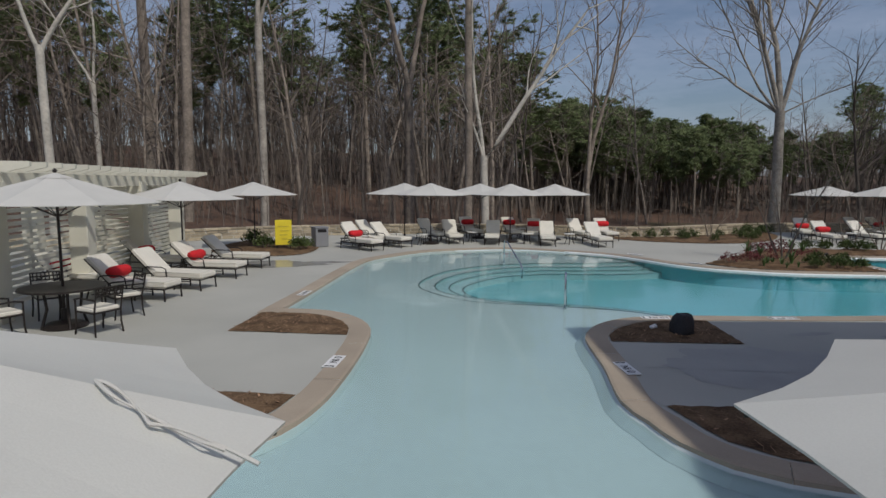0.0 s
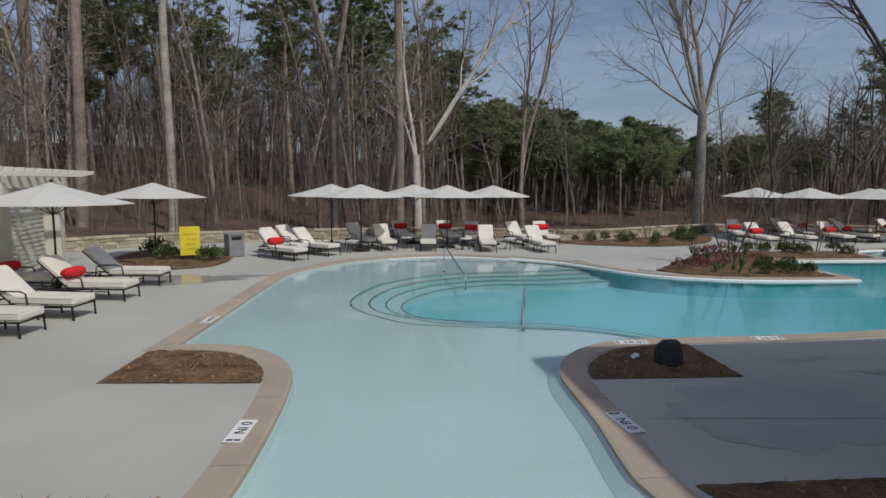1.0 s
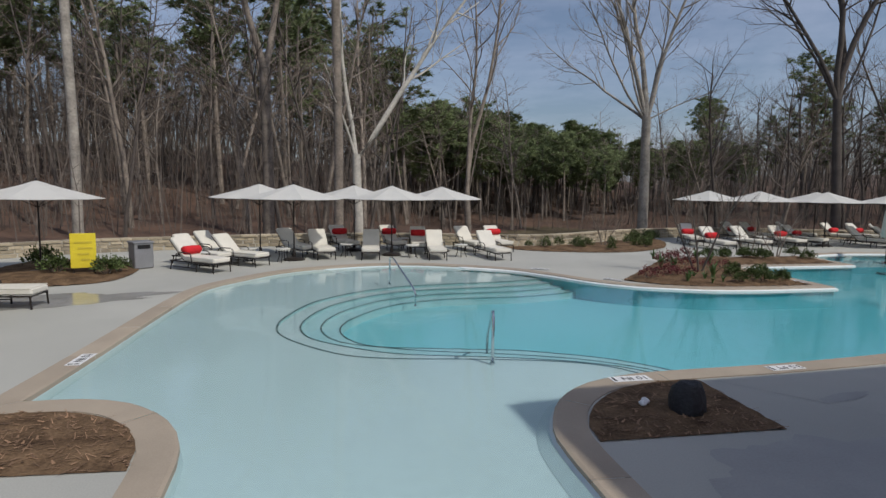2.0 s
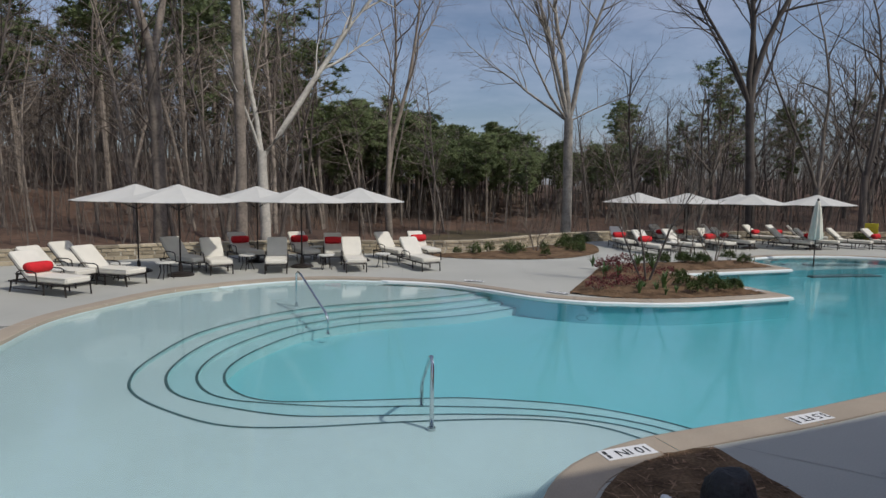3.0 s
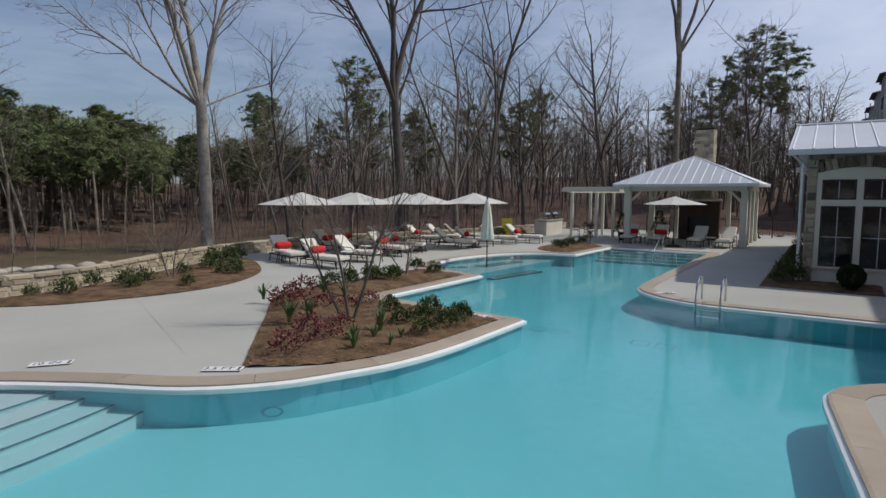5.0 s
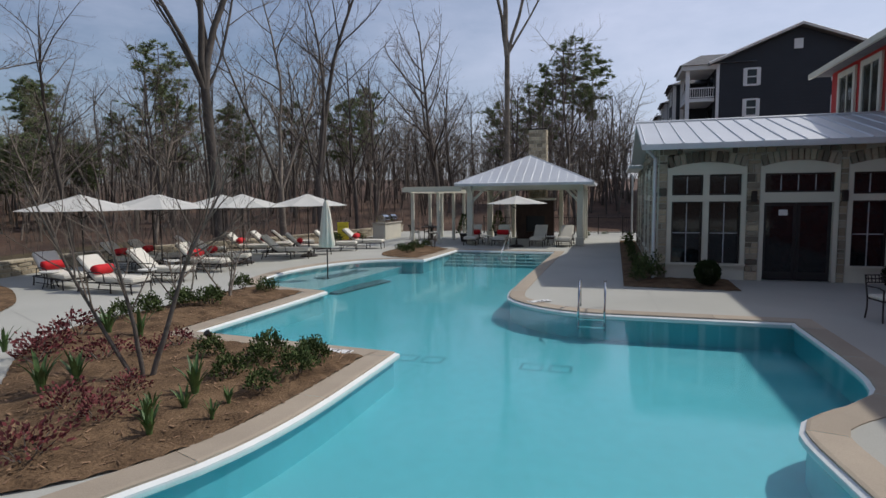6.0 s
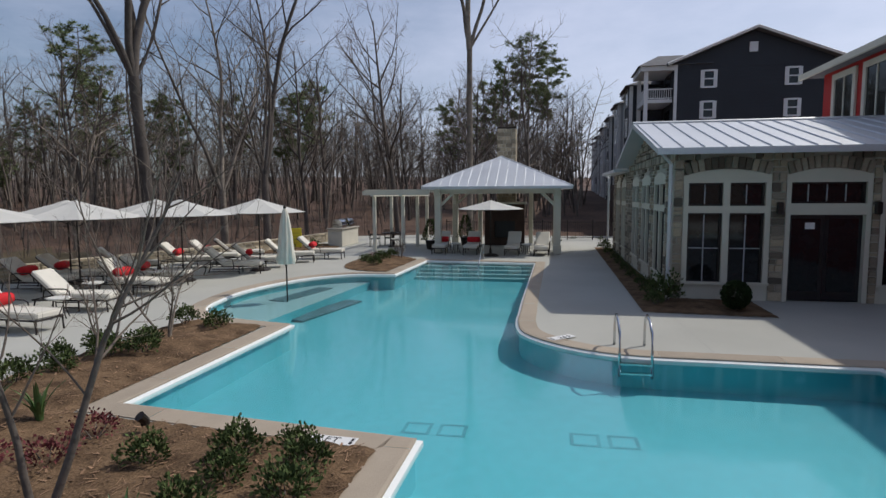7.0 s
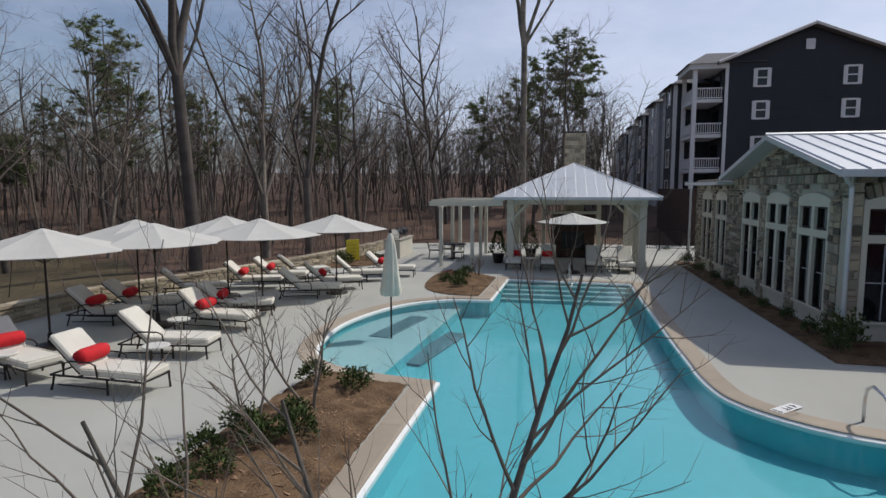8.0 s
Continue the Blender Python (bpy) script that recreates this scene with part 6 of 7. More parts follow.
pole_then_fan(3.25, 36.0, -0.6, 14.0, 0.24, [(0.03, 0, 1, 11, 0.16), (-0.3, 0, 1, 8, 0.09), (0.35, 0.1, 1, 7, 0.07)], V, M_BARK, "straight grey-barked bare hardwood", 3)
pole_then_fan(-0.4, 41.0, -0.3, 9.8, 0.33, [(-0.16, 0, 1, 14, 0.2), (0.13, 0, 1, 15, 0.19)], V, M_BARK, "grey-barked bare tree forking in two above a burl", 4)
pole_then_fan(-9.6, 39.3, -0.3, 13.0, 0.25, [(-0.05, 0, 1, 12, 0.16), (0.32, 0.1, 1, 10, 0.13)], V, M_BARK_GREY, "pale-barked bare hardwood forking high up", 5)
pole_then_fan(-14.6, 39.5, 0.0, 15.0, 0.32, [(0.04, 0, 1, 11, 0.2), (-0.3, 0, 1, 9, 0.1)], V, M_BARK, "thick straight bare hardwood trunk", 6, (0.5, 0))
pole_then_fan(-17.4, 40.6, 0.0, 15.0, 0.34, [(-0.04, 0, 1, 11, 0.2), (0.3, 0, 1, 9, 0.1)], V, M_BARK, "thick straight bare hardwood trunk", 7)
pole_then_fan(12.3, 44.0, -0.7, 3.4, 0.24, [(0.15, 0, 1, 17, 0.17), (-0.03, 0.05, 1, 15, 0.15), (0.3, 0, 1, 9, 0.07)], dict(V, wob=0.27), M_BARK, "dark leaning bare tree with twin stems", 8)
pole_then_fan(37.8, 39.3, -0.6, 10.0, 0.33, [(0.1, 0, 1, 18, 0.24), (0.28, 0, 1, 16, 0.18), (-0.14, 0, 1, 18, 0.22), (-0.32, 0.1, 1, 15, 0.16), (0.5, -0.1, 1, 12, 0.11), (-0.6, 0, 0.9, 12, 0.11)], V2, M_BARK_DARK, "dark-trunked bare hardwood with a broad vase crown", 9, (-0.5, 0.2))
pole_then_fan(44.9, 36.2, -0.5, 5.0, 0.26, [(0.1, -0.13, 1, 19, 0.2), (0.02, -0.02, 1, 17, 0.13), (-0.35, 0.25, 1, 9, 0.08)], V, M_BARK_DARK, "dark slanting bare tree with long stems", 10)
pole_then_fan(42.6, 37.9, -0.5, 4.0, 0.24, [(0.1, 0, 1, 14, 0.15), (-0.3, 0.3, 1, 13, 0.13), (0.4, -0.4, 1, 12, 0.11)], V2, M_BARK, "bare hardwood with a rounded fine-twigged crown", 11)
pole_then_fan(47.5, 23.0, 0.2, 12.5, 0.21, [(0, 0.05, 1, 14, 0.2), (0.1, 0.3, 1, 12, 0.14), (-0.1, -0.3, 1, 12, 0.13), (0, -0.55, 1, 9, 0.09)], V2, M_BARK, "tall bare hardwood behind the chimney", 12)
pole_then_fan(-20.5, 40.2, 0.3, 9.0, 0.17, [(0.1, 0, 1, 12, 0.1), (-0.5, 0, 0.9, 9, 0.09)], V, M_BARK_PALE, "slim white-barked bare tree", 13)
pole_then_fan(-13.2, 24.5, 0.0, 8.0, 0.17, [(0.5, 0.1, 0.9, 6.0, 0.10), (-0.3, 0, 1, 6, 0.09)], V, M_BARK_PALE, "slim white-barked bare tree beside the cabana", 14)


def build_forest_tree(seed, h, r, bark, spec):
    rng = random.Random(seed)
    return bare_tree_at("tree", "slender leafless woodland hardwood with grey-brown bark", [((0, 0, -0.5), (rng.uniform(-0.08, 0.08), rng.uniform(-0.08, 0.08), 1), h, r, None)], spec, bark, rng, "bare woodland trees")


def build_pine(seed, h, r, start, spread, count=30, tuft=32, wide=1.0):
    rng = random.Random(seed)
    t = thing("pine_tree", "tall pine with a bare trunk and dark green needle crown", "tree", group="pines")
    tr, nd = Shape(), Shape()
    tr.tube([(0, 0, -0.5), (0.1, 0, h * 0.4), (0, 0.1, h * 0.75), (0, 0, h)], [r, r * 0.8, r * 0.5, 0.04], 6)
    for i in range(count):
        f = start + (1 - start) * (i + rng.random()) / count
        z = h * f
        a = rng.uniform(0, 2 * math.pi)
        taper = math.sin(math.pi * min(1, 0.1 + 0.9 * (1 - f) / (1 - start))) * 0.78 + 0.2
        ln = spread * taper * rng.uniform(0.6, 1.1)
        tip = Vector((ln * math.cos(a), ln * math.sin(a), z + ln * rng.uniform(-0.05, 0.35)))
        tr.tube([(0, 0, z), tuple(tip)], [0.06, 0.02], 3)
        for k in range(8):
            c = Vector((0, 0, z)).lerp(tip, rng.uniform(0.4, 1.05)) + Vector((rng.gauss(0, 0.3), rng.gauss(0, 0.3), rng.gauss(0.1, 0.24)))
            for j in range(tuft):
                d = Vector((rng.gauss(0, 1), rng.gauss(0, 1), rng.gauss(0.25, 0.55))).normalized()
                w = d.orthogonal().normalized() * rng.uniform(0.025, 0.05) * wide
                e = c + d * rng.uniform(0.3, 0.66)
                o = len(nd.v)
                nd.v += [tuple(c - w), tuple(c + w), tuple(e)]
                nd.f.append((o, o + 1, o + 2))
    part("trunk", tr, M_BARK, t)
    part("crown", nd, M_NEEDLE, t)
    return t


rng = random.Random(77)
BARE = [build_forest_tree(100 + k, h, r, b, FOREST) for k, (h, r, b) in enumerate(((20, 0.17, M_BARK), (17, 0.13, M_BARK_DARK), (22, 0.2, M_BARK), (14, 0.10, M_BARK), (18, 0.14, M_BARK_DARK), (16, 0.12, M_BARK)))]
CROWNED = [build_forest_tree(150 + k, h, r, b, ROUND) for k, (h, r, b) in enumerate(((15, 0.2, M_BARK_DARK), (13, 0.17, M_BARK), (16, 0.19, M_BARK_DARK)))]
PINES = [build_pine(200 + k, h, 0.2, st, sp, 32, 30, 1.6) for k, (h, st, sp) in enumerate(((20, 0.5, 3.9), (17, 0.45, 4.0), (22, 0.6, 3.9), (18, 0.42, 3.7)))]
HILL = [build_pine(300 + k, h, 0.15, st, sp, 24, 17, 1.7) for k, (h, st, sp) in enumerate(((11.0, 0.5, 2.3), (10.0, 0.46, 2.4), (12.0, 0.55, 2.2), (10.5, 0.48, 2.2)))]
TALL, used_t = PINES, set()
used_b, used_p, used_r = set(), used_t, set()


def plant(kind, x, y, scale=1.0):
    z = terrain(x, y) - 0.15
    pool, used = (BARE, used_b) if kind == "b" else (CROWNED, used_r) if kind == "r" else (PINES, used_p)
    k = rng.randrange(len(pool))
    m = pose(x, y, z, rng.uniform(-3, 3), rng.uniform(-3, 3), rng.uniform(0, 360))
    if k not in used:
        used.add(k)
        ob = pool[k]
        ob.matrix_basis = m @ Matrix.Diagonal((scale, scale, scale, 1))
    else:
        ob = copy_thing(pool[k], m)
        ob.matrix_basis = m @ Matrix.Diagonal((scale, scale, scale, 1))


def sector(kind, count, az0, az1, d0, d1, s0, s1, gap=1.6):
    placed = []
    for _ in range(count):
        for _try in range(12):
            a, d = radians(rng.uniform(az0, az1)), math.sqrt(rng.uniform(d0 * d0, d1 * d1))
            x, y = 4 + d * math.sin(a), 10 + d * math.cos(a)
            if (x > 46 and y < 13.5) or (x > 56 and y < 11) or (36 < x < 48 and 10 < y < 31):
                continue
            if all((x - p) ** 2 + (y - q) ** 2 > gap * gap for p, q in placed):
                placed.append((x, y))
                plant(kind, x, y, rng.uniform(s0, s1))
                break


sector("b", 120, -48, 8, 31, 66, 0.75, 1.1, 1.2)
sector("p", 52, -48, 6, 50, 92, 0.85, 1.2, 3.0)
sector("b", 18, 4, 22, 44, 80, 0.6, 0.85)
PINES, used_p = HILL, set()
sector("p", 130, 7, 19, 60, 104, 0.82, 1.15, 1.7)
sector("p", 110, 18, 29, 62, 104, 0.66, 0.92, 1.7)
sector("p", 44, 27, 38, 66, 106, 0.5, 0.75, 2.0)
sector("p", 26, 32, 42, 74, 108, 0.5, 0.8, 2.0)
PINES, used_p = TALL, used_t
sector("b", 14, 28, 42, 56, 95, 0.5, 0.75)
sector("b", 60, 40, 90, 50, 100, 0.5, 0.8, 2.0)
sector("r", 62, 38, 90, 50, 96, 0.72, 1.1, 3.6)
sector("p", 9, 36, 62, 60, 90, 0.55, 0.75, 3)
sector("b", 26, 78, 92, 55, 120, 0.6, 0.85)
for x, y, s in ((1.3, 67.9, 1.0), (11.4, 62.1, 0.92), (57.5, 61.7, 0.82), (74.7, 45.3, 0.75), (53.2, 56.7, 0.78), (64.8, 42.8, 0.66), (70.5, 20.4, 0.8), (74.1, 24.8, 0.78), (74.5, 18.0, 0.72), (75.5, 28.7, 0.66), (71.5, 22.6, 0.74)):
    plant("p", x, y, s)
# woods beyond, too many to count
def blade(shape, a, b, w):
    """One slim twig from a to b."""
    v = (b - a).orthogonal().normalized() * w
    o = len(shape.v)
    shape.v += [tuple(a - v), tuple(a + v), tuple(b)]
    shape.f.append((o, o + 1, o + 2))


def wild(spread, up0, up1):
    return Vector((rng.uniform(-spread, spread), rng.uniform(-spread, spread), rng.uniform(up0, up1)))


def sapling(shape, p, h, r, limbs, twigs):
    """A crooked thin stem with bent limbs and twigs."""
    line, d = [p], wild(0.18, 1, 1)
    for k in range(3):
        d = d + wild(0.16, 0, 0)
        line.append(line[-1] + d * (h / 3))
    shape.tube(line, [r, r * 0.75, r * 0.45, r * 0.12], 3, cap=False)
    for _ in range(limbs):
        f = rng.uniform(0.22, 0.97) * 3
        k = min(2, int(f))
        o = line[k].lerp(line[k + 1], f - k)
        e = o + wild(1, 0.05, 0.9) * h * rng.uniform(0.1, 0.2) * (1.25 - 0.2 * f)
        blade(shape, o, e, r * 0.42)
        for _t in range(twigs):
            q = o.lerp(e, rng.uniform(0.3, 0.95))
            blade(shape, q, q + wild(1, -0.1, 0.9) * h * 0.07, r * 0.24)


far = Shape()
for nth in range(3600):
    az = rng.uniform(-58, 90)
    a, d = radians(az), math.sqrt(rng.uniform(60 ** 2, 150 ** 2))
    x, y = 4 + d * math.sin(a), 10 + d * math.cos(a)
    if (x > 54 and y < 13.5) or y < 13 or rng.random() > (1.0 if az < 6 else 0.4 if az < 34 else 0.95):
        continue
    h = rng.uniform(9, 18) if az < 5 else rng.uniform(6, 11)
    sapling(far, Vector((x, y, terrain(x, y) - 0.2)), h, rng.uniform(0.05, 0.12), 17, 5)
solid("far_woods", far, M_BRUSH, "distant leafless woodland closing the view", "woodland", kind="stuff")

# thicket of saplings and brush in the woods
thick = Shape()
for nth in range(6000):
    az = rng.uniform(-50, 88)
    a, d = radians(az), math.sqrt(rng.uniform(30 ** 2, 76 ** 2))
    x, y = 4 + d * math.sin(a), 10 + d * math.cos(a)
    if (34 < x < 48 and y < 32.5) or y < 33 - 0.1 * max(0, x - 20) and x > -8 or y < 26 or (x > 46 and y < 14):
        continue
    if 2 < x < 36 and y < 56 and (az > 4 and rng.random() < 0.9):
        continue
    tall_one = rng.random() < (0.5 if az < 12 else 0.3)
    h = rng.uniform(2.2, 8.0 if az < 12 else 5.0) if tall_one else rng.uniform(0.6, 2.2)
    sapling(thick, Vector((x, y, terrain(x, y) - 0.1)), h, 0.009 + 0.0042 * h, 10, 3)
solid("thicket", thick, M_BRUSH, "dense leafless saplings and brush in the woods", "thicket", kind="stuff")


# ---- shrubs and small plants ----
def shrub_mesh(seed, r, h, mat, leaves, size):
    rng_ = random.Random(seed)
    s = Shape()
    for _ in range(leaves):
        a, u = rng_.uniform(0, 2 * math.pi), rng_.random()
        ph = math.acos(1 - u)
        k = rng_.uniform(0.55, 1.05) * (1 + 0.25 * math.sin(3 * a + seed))
        c = Vector((r * k * math.sin(ph) * math.cos(a), r * k * math.sin(ph) * math.sin(a), 0.08 + h * k * math.cos(ph)))
        d = (c.normalized() + Vector((rng_.gauss(0, 0.6), rng_.gauss(0, 0.6), rng_.gauss(0.2, 0.5)))).normalized()
        w = d.orthogonal().normalized()
        w.rotate(Matrix.Rotation(rng_.uniform(0, 6.28), 3, d))
        L, W = size * rng_.uniform(0.7, 1.3), size * 0.28
        o = len(s.v)
        s.v += [tuple(c), tuple(c + d * L * 0.5 + w * W), tuple(c + d * L), tuple(c + d * L * 0.5 - w * W)]
        s.f.append((o, o + 1, o + 2, o + 3))
    return s


def make_shrub(name, label, seed, r, h, mat, leaves, size, group):
    t = thing(name, label, "shrub", group=group)
    part("foliage", shrub_mesh(seed, r, h, mat, leaves, size), mat, t)
    st = Shape()
    rg = random.Random(seed)
    for k in range(7):
        a = 2 * math.pi * k / 7
        st.tube([(0.03 * math.cos(a), 0.03 * math.sin(a), -0.05), (r * 0.75 * math.cos(a), r * 0.75 * math.sin(a), h * rg.uniform(0.6, 0.9))], [0.012, 0.004], 3)
    part("stem", st, M_BARK_DARK, t)
    return t


def scatter(proto, spots):
    for k, (x, y, z, s) in enumerate(spots):
        m = pose(x, y, z, 0, 0, 47 * k) @ Matrix.Diagonal((s, s, s, 1))
        if k == 0:
            proto.matrix_basis = m
        else:
            copy_thing(proto, m).matrix_basis = m


green_spots = [(14.5, 21.7, 0.1, 0.95), (13.7, 20.78, 0.1, 1.0), (14.3, 20.71, 0.1, 0.9), (14.78, 20.88, 0.1, 1.1), (14.1, 20.03, 0.08, 1.1), (14.75, 20.12, 0.06, 1.05), (13.43, 20.13, 0.08, 0.85), (15.1, 20.4, 0.06, 0.8),
               (20.25, 25.25, 0.1, 1.15), (20.1, 24.43, 0.06, 1.15), (18.08, 24.54, 0.1, 1.25), (17.75, 24.95, 0.1, 1.15), (18.1, 25.37, 0.1, 1.1), (17.3, 25.45, 0.1, 1.1), (16.4, 25.3, 0.1, 1.1), (16.9, 25.0, 0.1, 0.9), (18.7, 24.9, 0.1, 0.9),
               (31.3, 24.9, 0.05, 1.1), (32.0, 24.5, 0.05, 1.3), (33.6, 24.5, 0.05, 1.1), (30.5, 24.3, 0.05, 1.2), (-3.75, 24.2, 0.08, 1.5), (-5.1, 24.5, 0.08, 1.6), (-3.6, 24.75, 0.08, 1.2), (-6.0, 26.0, 0.08, 1.8)]
scatter(make_shrub("shrub", "low dark evergreen shrub growing in the mulch bed", 1, 0.27, 0.27, M_SHRUB, 560, 0.062, "evergreen shrubs"), [(x, y, z, 0.85 * s) for x, y, z, s in green_spots])
wall_spots = [(11.17, 30.2, 0.05, 0.8), (11.75, 29.75, 0.05, 1.25), (12.8, 30.6, 0.05, 1.1), (13.3, 29.9, 0.05, 1.3), (13.25, 29.4, 0.05, 0.9), (13.85, 29.95, 0.05, 1.2), (14.3, 28.6, 0.05, 0.9), (15.6, 30.9, 0.05, 1.0), (16.22, 29.8, 0.05, 1.1), (16.5, 29.45, 0.05, 1.0), (16.65, 31.2, 0.05, 1.2), (17.3, 30.6, 0.05, 1.1),
              (18.2, 33.1, 0.05, 1.4), (18.6, 32.6, 0.05, 1.4), (17.6, 32.0, 0.05, 1.2), (19.2, 33.0, 0.05, 1.3),
              (24.6, 15.0, 0.05, 1.9), (24.1, 15.25, 0.05, 1.0), (25.7, 15.15, 0.05, 1.0), (27.1, 15.15, 0.05, 0.9), (28.6, 15.2, 0.05, 0.8), (30.2, 15.2, 0.05, 0.9), (32.0, 15.2, 0.05, 0.8), (33.8, 15.15, 0.05, 0.9), (36.0, 15.2, 0.05, 1.0), (38.4, 15.15, 0.05, 1.3),
              (35.6, 30.2, 0.05, 1.3), (37.2, 29.6, 0.05, 1.2), (42.0, 17.4, 0.0, 1.2), (36.3, 30.8, 0.05, 1.4), (45.2, 14.8, -0.4, 1.5), (45.3, 16.4, -0.4, 1.4)]
scatter(make_shrub("shrub", "loose dark green shrub growing in the mulch", 2, 0.27, 0.36, M_SHRUB, 480, 0.065, "loose shrubs"), [(x, y, z, 0.82 * k) for x, y, z, k in wall_spots])
scatter(make_shrub("maroon_shrub", "low maroon-leaved shrub with reddish stems", 3, 0.34, 0.24, M_MAROON, 260, 0.062, "maroon shrubs"),
        [(11.2, 21.1, 0.08, 1.0), (12.25, 21.8, 0.1, 0.9), (12.08, 21.15, 0.1, 0.85), (13.95, 23.16, 0.1, 1.0), (14.95, 22.7, 0.1, 0.8), (14.3, 22.66, 0.1, 0.8), (14.17, 24.4, 0.1, 1.15), (15.1, 24.9, 0.1, 1.25), (13.65, 24.05, 0.1, 1.0), (12.9, 21.6, 0.1, 0.7), (33.0, 25.1, 0.05, 0.8)])


def make_ball():
    t = thing("clipped_shrub", "clipped round dark evergreen ball", "shrub", group="clipped shrubs")
    rg_ = random.Random(5)
    s = Shape()
    for _ in range(3200):
        d = Vector((rg_.gauss(0, 1), rg_.gauss(0, 1), rg_.gauss(0, 1))).normalized()
        c = Vector((0, 0, 0.33)) + d * 0.29 * rg_.uniform(0.72, 1.03)
        e = (d + Vector((rg_.gauss(0, 0.7), rg_.gauss(0, 0.7), rg_.gauss(0, 0.7)))).normalized()
        w = e.orthogonal().normalized() * 0.02
        o = len(s.v)
        s.v += [tuple(c), tuple(c + e * 0.025 + w), tuple(c + e * 0.05), tuple(c + e * 0.025 - w)]
        s.f.append((o, o + 1, o + 2, o + 3))
    part("foliage", s, M_BOX, t)
    st = Shape()
    st.tube([(0, 0, -0.05), (0, 0, 0.33)], [0.03, 0.02], 6)
    part("stem", st, M_BARK_DARK, t)
    return t


scatter(make_ball(), [(23.75, 13.55, 0.04, 1.05), (23.9, 9.2, 0.0, 1.2)])


def make_blades():
    t = thing("iris_clump", "clump of upright sword-shaped green leaves", "plant", group="iris clumps")
    rg = random.Random(8)
    for k in range(15):
        a, ln = rg.uniform(0, 6.28), rg.uniform(0.3, 0.58)
        out, w = rg.uniform(0.06, 0.26), 0.03
        s = Shape()
        vs = []
        for i in range(5):
            f = i / 4
            c = Vector((math.cos(a), math.sin(a), 0)) * (0.03 + out * f * f) + Vector((0, 0, ln * (f - 0.18 * f * f)))
            sd = Vector((-math.sin(a), math.cos(a), 0)) * w * (1 - f ** 2) * (0.6 + f)
            vs += [tuple(c - sd), tuple(c + Vector((math.cos(a), math.sin(a), 0)) * 0.006), tuple(c + sd)]
        fs = []
        for i in range(4):
            fs += [(3 * i, 3 * i + 1, 3 * i + 4, 3 * i + 3), (3 * i + 1, 3 * i + 2, 3 * i + 5, 3 * i + 4)]
        s.add(vs, fs)
        part("leaf", s, M_BLADE, t)
    return t


scatter(make_blades(), [(12.61, 22.66, 0.1, 1.15), (12.96, 22.5, 0.1, 1.05), (15.24, 24.38, 0.1, 1.15), (15.24, 23.7, 0.1, 1.1), (11.96, 20.43, 0.06, 0.75), (13.04, 20.77, 0.1, 1.1), (12.58, 20.53, 0.08, 0.65), (12.5, 20.11, 0.06, 0.5), (12.93, 20.22, 0.06, 0.5), (12.2, 20.68, 0.08, 0.7), (12.49, 20.88, 0.08, 0.55), (13.9, 25.0, 0.1, 0.9)])


def myrtle(x, y, h, stems, seed, label):
    rg = random.Random(seed)
    st = []
    for k in range(stems):
        a = 2 * math.pi * k / stems + rg.uniform(-0.4, 0.4)
        lean = rg.uniform(0.15, 0.5)
        st.append(((0.05 * math.cos(a), 0.05 * math.sin(a), -0.1), (lean * math.cos(a), lean * math.sin(a), 1), h * rg.uniform(0.75, 1.05), 0.011 + 0.008 * h, None))
    t = bare_tree_at("ornamental_tree", label, st, SMALL, M_BARK, rg, "small bare ornamental trees")
    t.matrix_basis = pose(x, y, 0.1)


for x, y, h, n_, sd in ((19.0, 24.75, 1.9, 3, 33), (14.85, 30.3, 1.7, 4, 36), (18.1, 25.2, 1.7, 2, 38), (33.2, 24.0, 0.8, 5, 39)):
    myrtle(x, y, h, n_, sd, "small leafless ornamental tree with several thin stems")

# the largest of them: a straight stem with long upswept side branches
WIDE = dict(segs=(10, 7, 5, 4), wob=0.17, lift=0.07, tip=0.22, levels=4, kids=(9, 4, 3), ang=(24, 50), len=(0.36, 0.58), **{"from": 0.34})
wide_t = bare_tree_at("ornamental_tree", "leafless ornamental tree with three knobbly spreading stems", [((0, -0.03, -0.1), (0.3, -0.12, 1), 3.2, 0.038, dict(WIDE, kids=(15, 6, 4), ang=(28, 55))), ((-0.05, 0.03, -0.1), (-0.08, 0.1, 1), 2.6, 0.034, None), ((-0.09, 0.08, -0.1), (-0.33, 0.5, 1), 2.9, 0.032, None)], WIDE, M_BARK_DARK, random.Random(31), "small bare ornamental trees")
wide_t.matrix_basis = pose(13.42, 21.82, 0.1)


# ---- pine straw and leaf bits on the beds ----
straw = Shape()
rng = random.Random(55)
for box, count in (((10.4, 21.2, 19.6, 25.8), 3800), ((-2.2, 0.1, 12.0, 13.8), 500), ((4.4, 6.8, 11.6, 13.4), 500), ((-2.5, -0.1, 7.0, 9.5), 400), ((4.3, 8.0, 6.2, 9.0), 500), ((9.8, 20.0, 28.0, 33.5), 500)):
    for _ in range(count):
        x, y = rng.uniform(box[0], box[1]), rng.uniform(box[2], box[3])
        a, ln = rng.uniform(0, 6.28), rng.uniform(0.04, 0.16)
        straw.v.append((x, y, a))
        straw.f.append(ln)
spots, lengths = straw.v, straw.f
straw = Shape()
bpy.context.view_layer.update()
dg = bpy.context.evaluated_depsgraph_get()
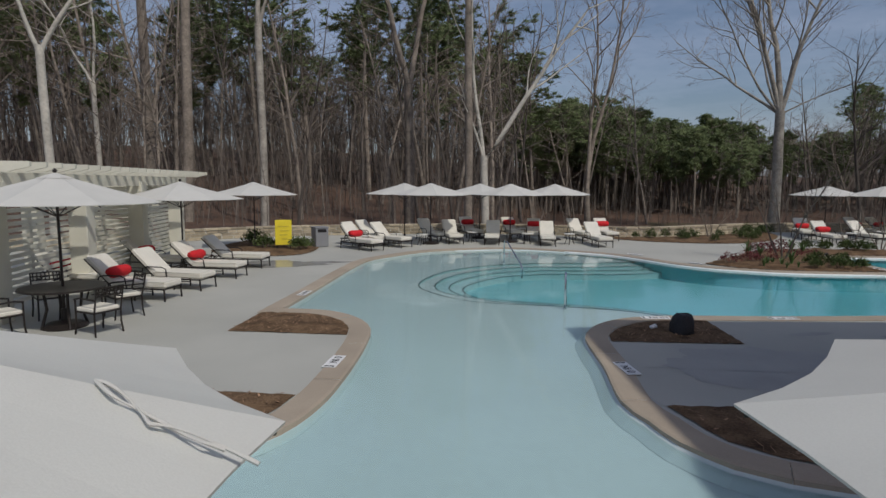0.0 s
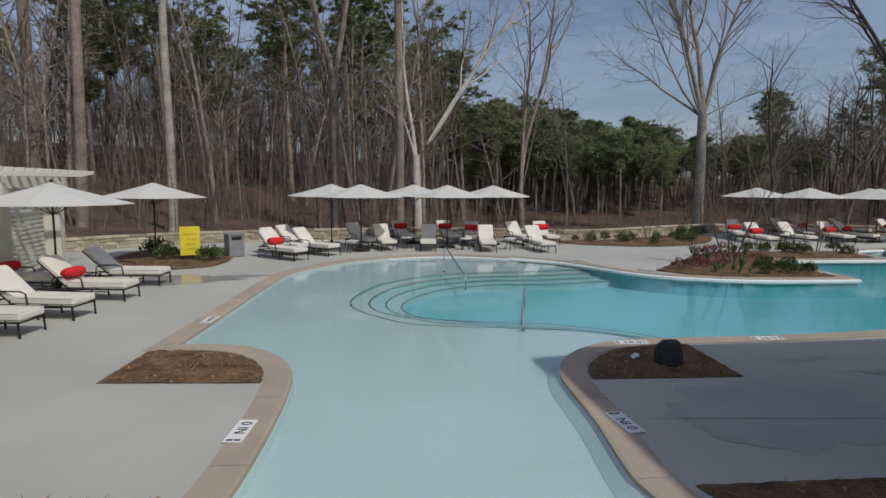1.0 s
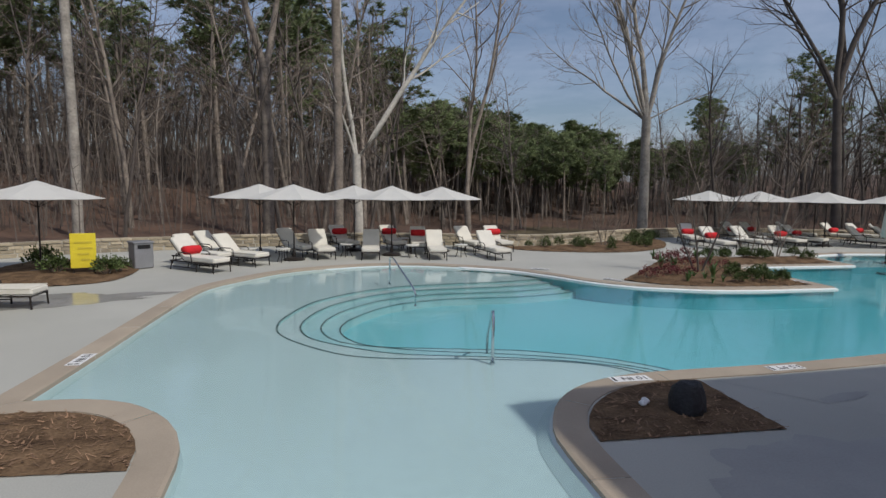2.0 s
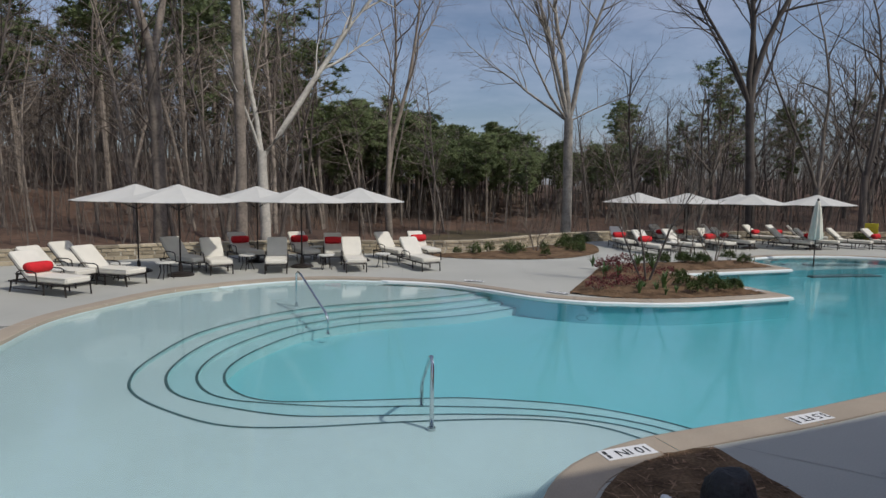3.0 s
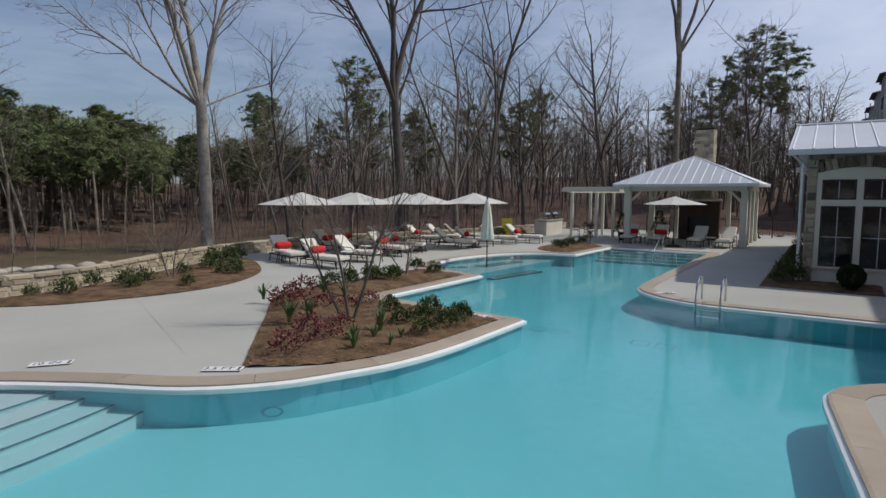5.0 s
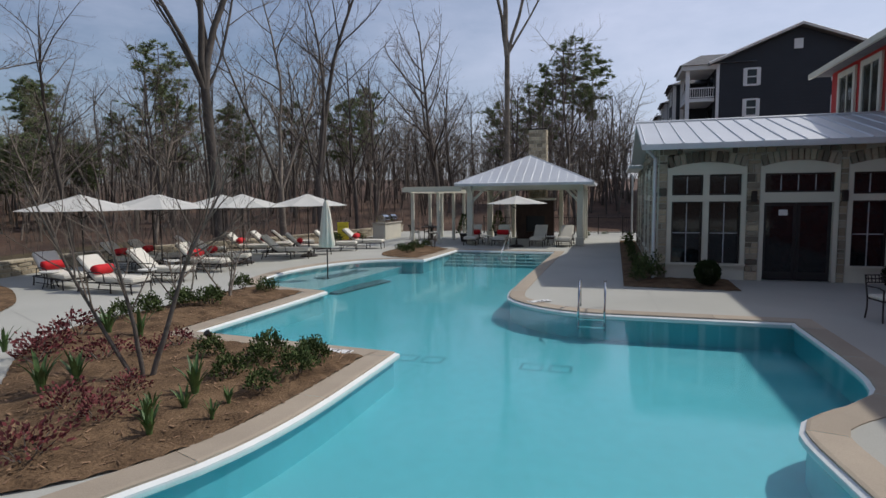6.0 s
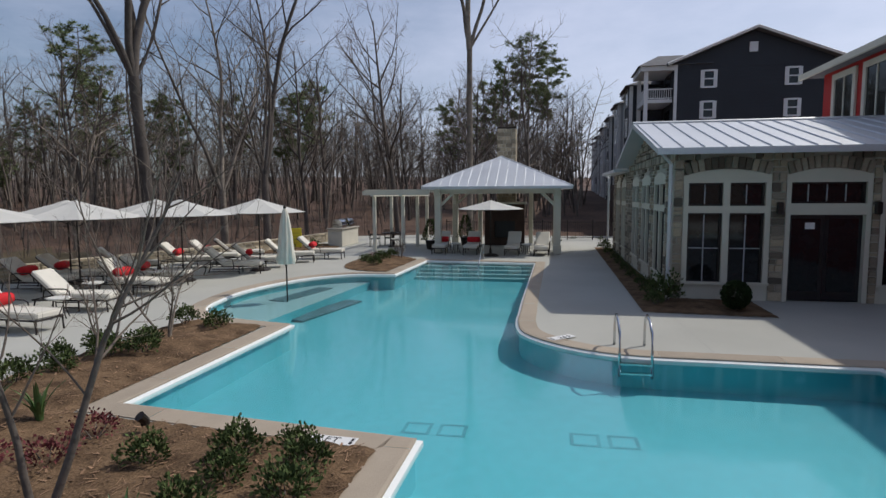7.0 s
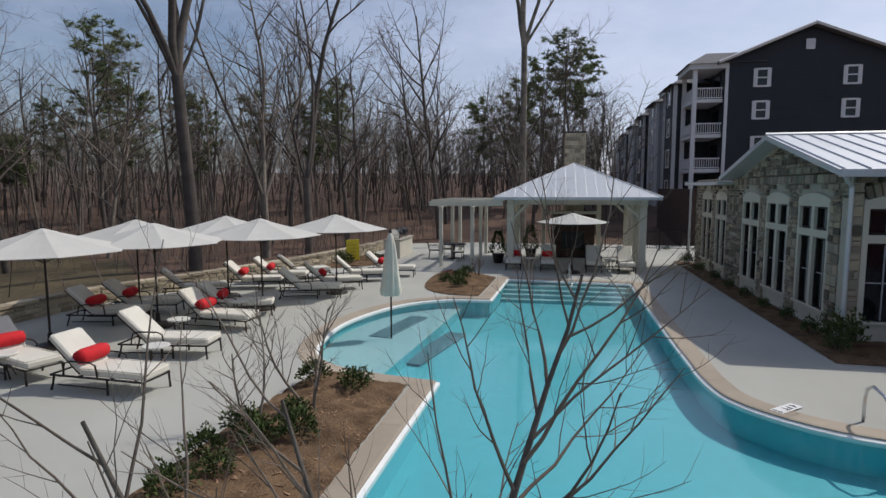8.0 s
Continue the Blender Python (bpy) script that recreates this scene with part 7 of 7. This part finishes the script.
for (x, y, a), ln in zip(spots, lengths):
    hit, place, nrm, _i, ob, _m = scene.ray_cast(dg, Vector((x, y, 0.5)), Vector((0, 0, -1)))
    if not hit or not ob.name.startswith("planting_bed"):
        continue
    c, s_ = math.cos(a), math.sin(a)
    w = 0.006 if ln > 0.08 else 0.016
    z = place.z + 0.006
    o = len(straw.v)
    straw.v += [(x - c * ln / 2 - s_ * w, y - s_ * ln / 2 + c * w, z), (x - c * ln / 2 + s_ * w, y - s_ * ln / 2 - c * w, z), (x + c * ln / 2 + s_ * w * 0.4, y + s_ * ln / 2 - c * w * 0.4, z + 0.015), (x + c * ln / 2 - s_ * w * 0.4, y + s_ * ln / 2 + c * w * 0.4, z + 0.015)]
    straw.f.append((o, o + 1, o + 2, o + 3))
solid("pine_straw", straw, M_STRAW, "scattered dry pine straw and leaf bits on the beds", "mulch litter", kind="stuff")


# ---- evergreens by the fireplace ----
def potted(x, y, h, seed):
    t = thing("potted_evergreen", "conical evergreen shrub in a dark round pot", "potted plant", pose(x, y, 0.002), group="potted evergreens")
    s = Shape()
    s.tube([(0, 0, 0), (0, 0, 0.05), (0, 0, 0.42), (0, 0, 0.45)], [0.2, 0.21, 0.28, 0.27], 16)
    part("pot", s, M_BRONZE, t)
    f = Shape()
    rg = random.Random(seed)
    for _ in range(500):
        u = rg.random()
        r = 0.42 * (1 - u) ** 0.8 * rg.uniform(0.5, 1.0) + 0.03
        a = rg.uniform(0, 6.28)
        c = Vector((r * math.cos(a), r * math.sin(a), 0.42 + (h - 0.45) * u))
        d = Vector((math.cos(a), math.sin(a), rg.uniform(0.2, 1.2))).normalized()
        w = d.orthogonal().normalized() * 0.03
        o = len(f.v)
        f.v += [tuple(c), tuple(c + d * 0.06 + w), tuple(c + d * 0.14), tuple(c + d * 0.06 - w)]
        f.f.append((o, o + 1, o + 2, o + 3))
    part("foliage", f, M_SHRUB, t)


potted(40.0, 22.2, 1.6, 1)
potted(37.6, 23.6, 1.5, 3)
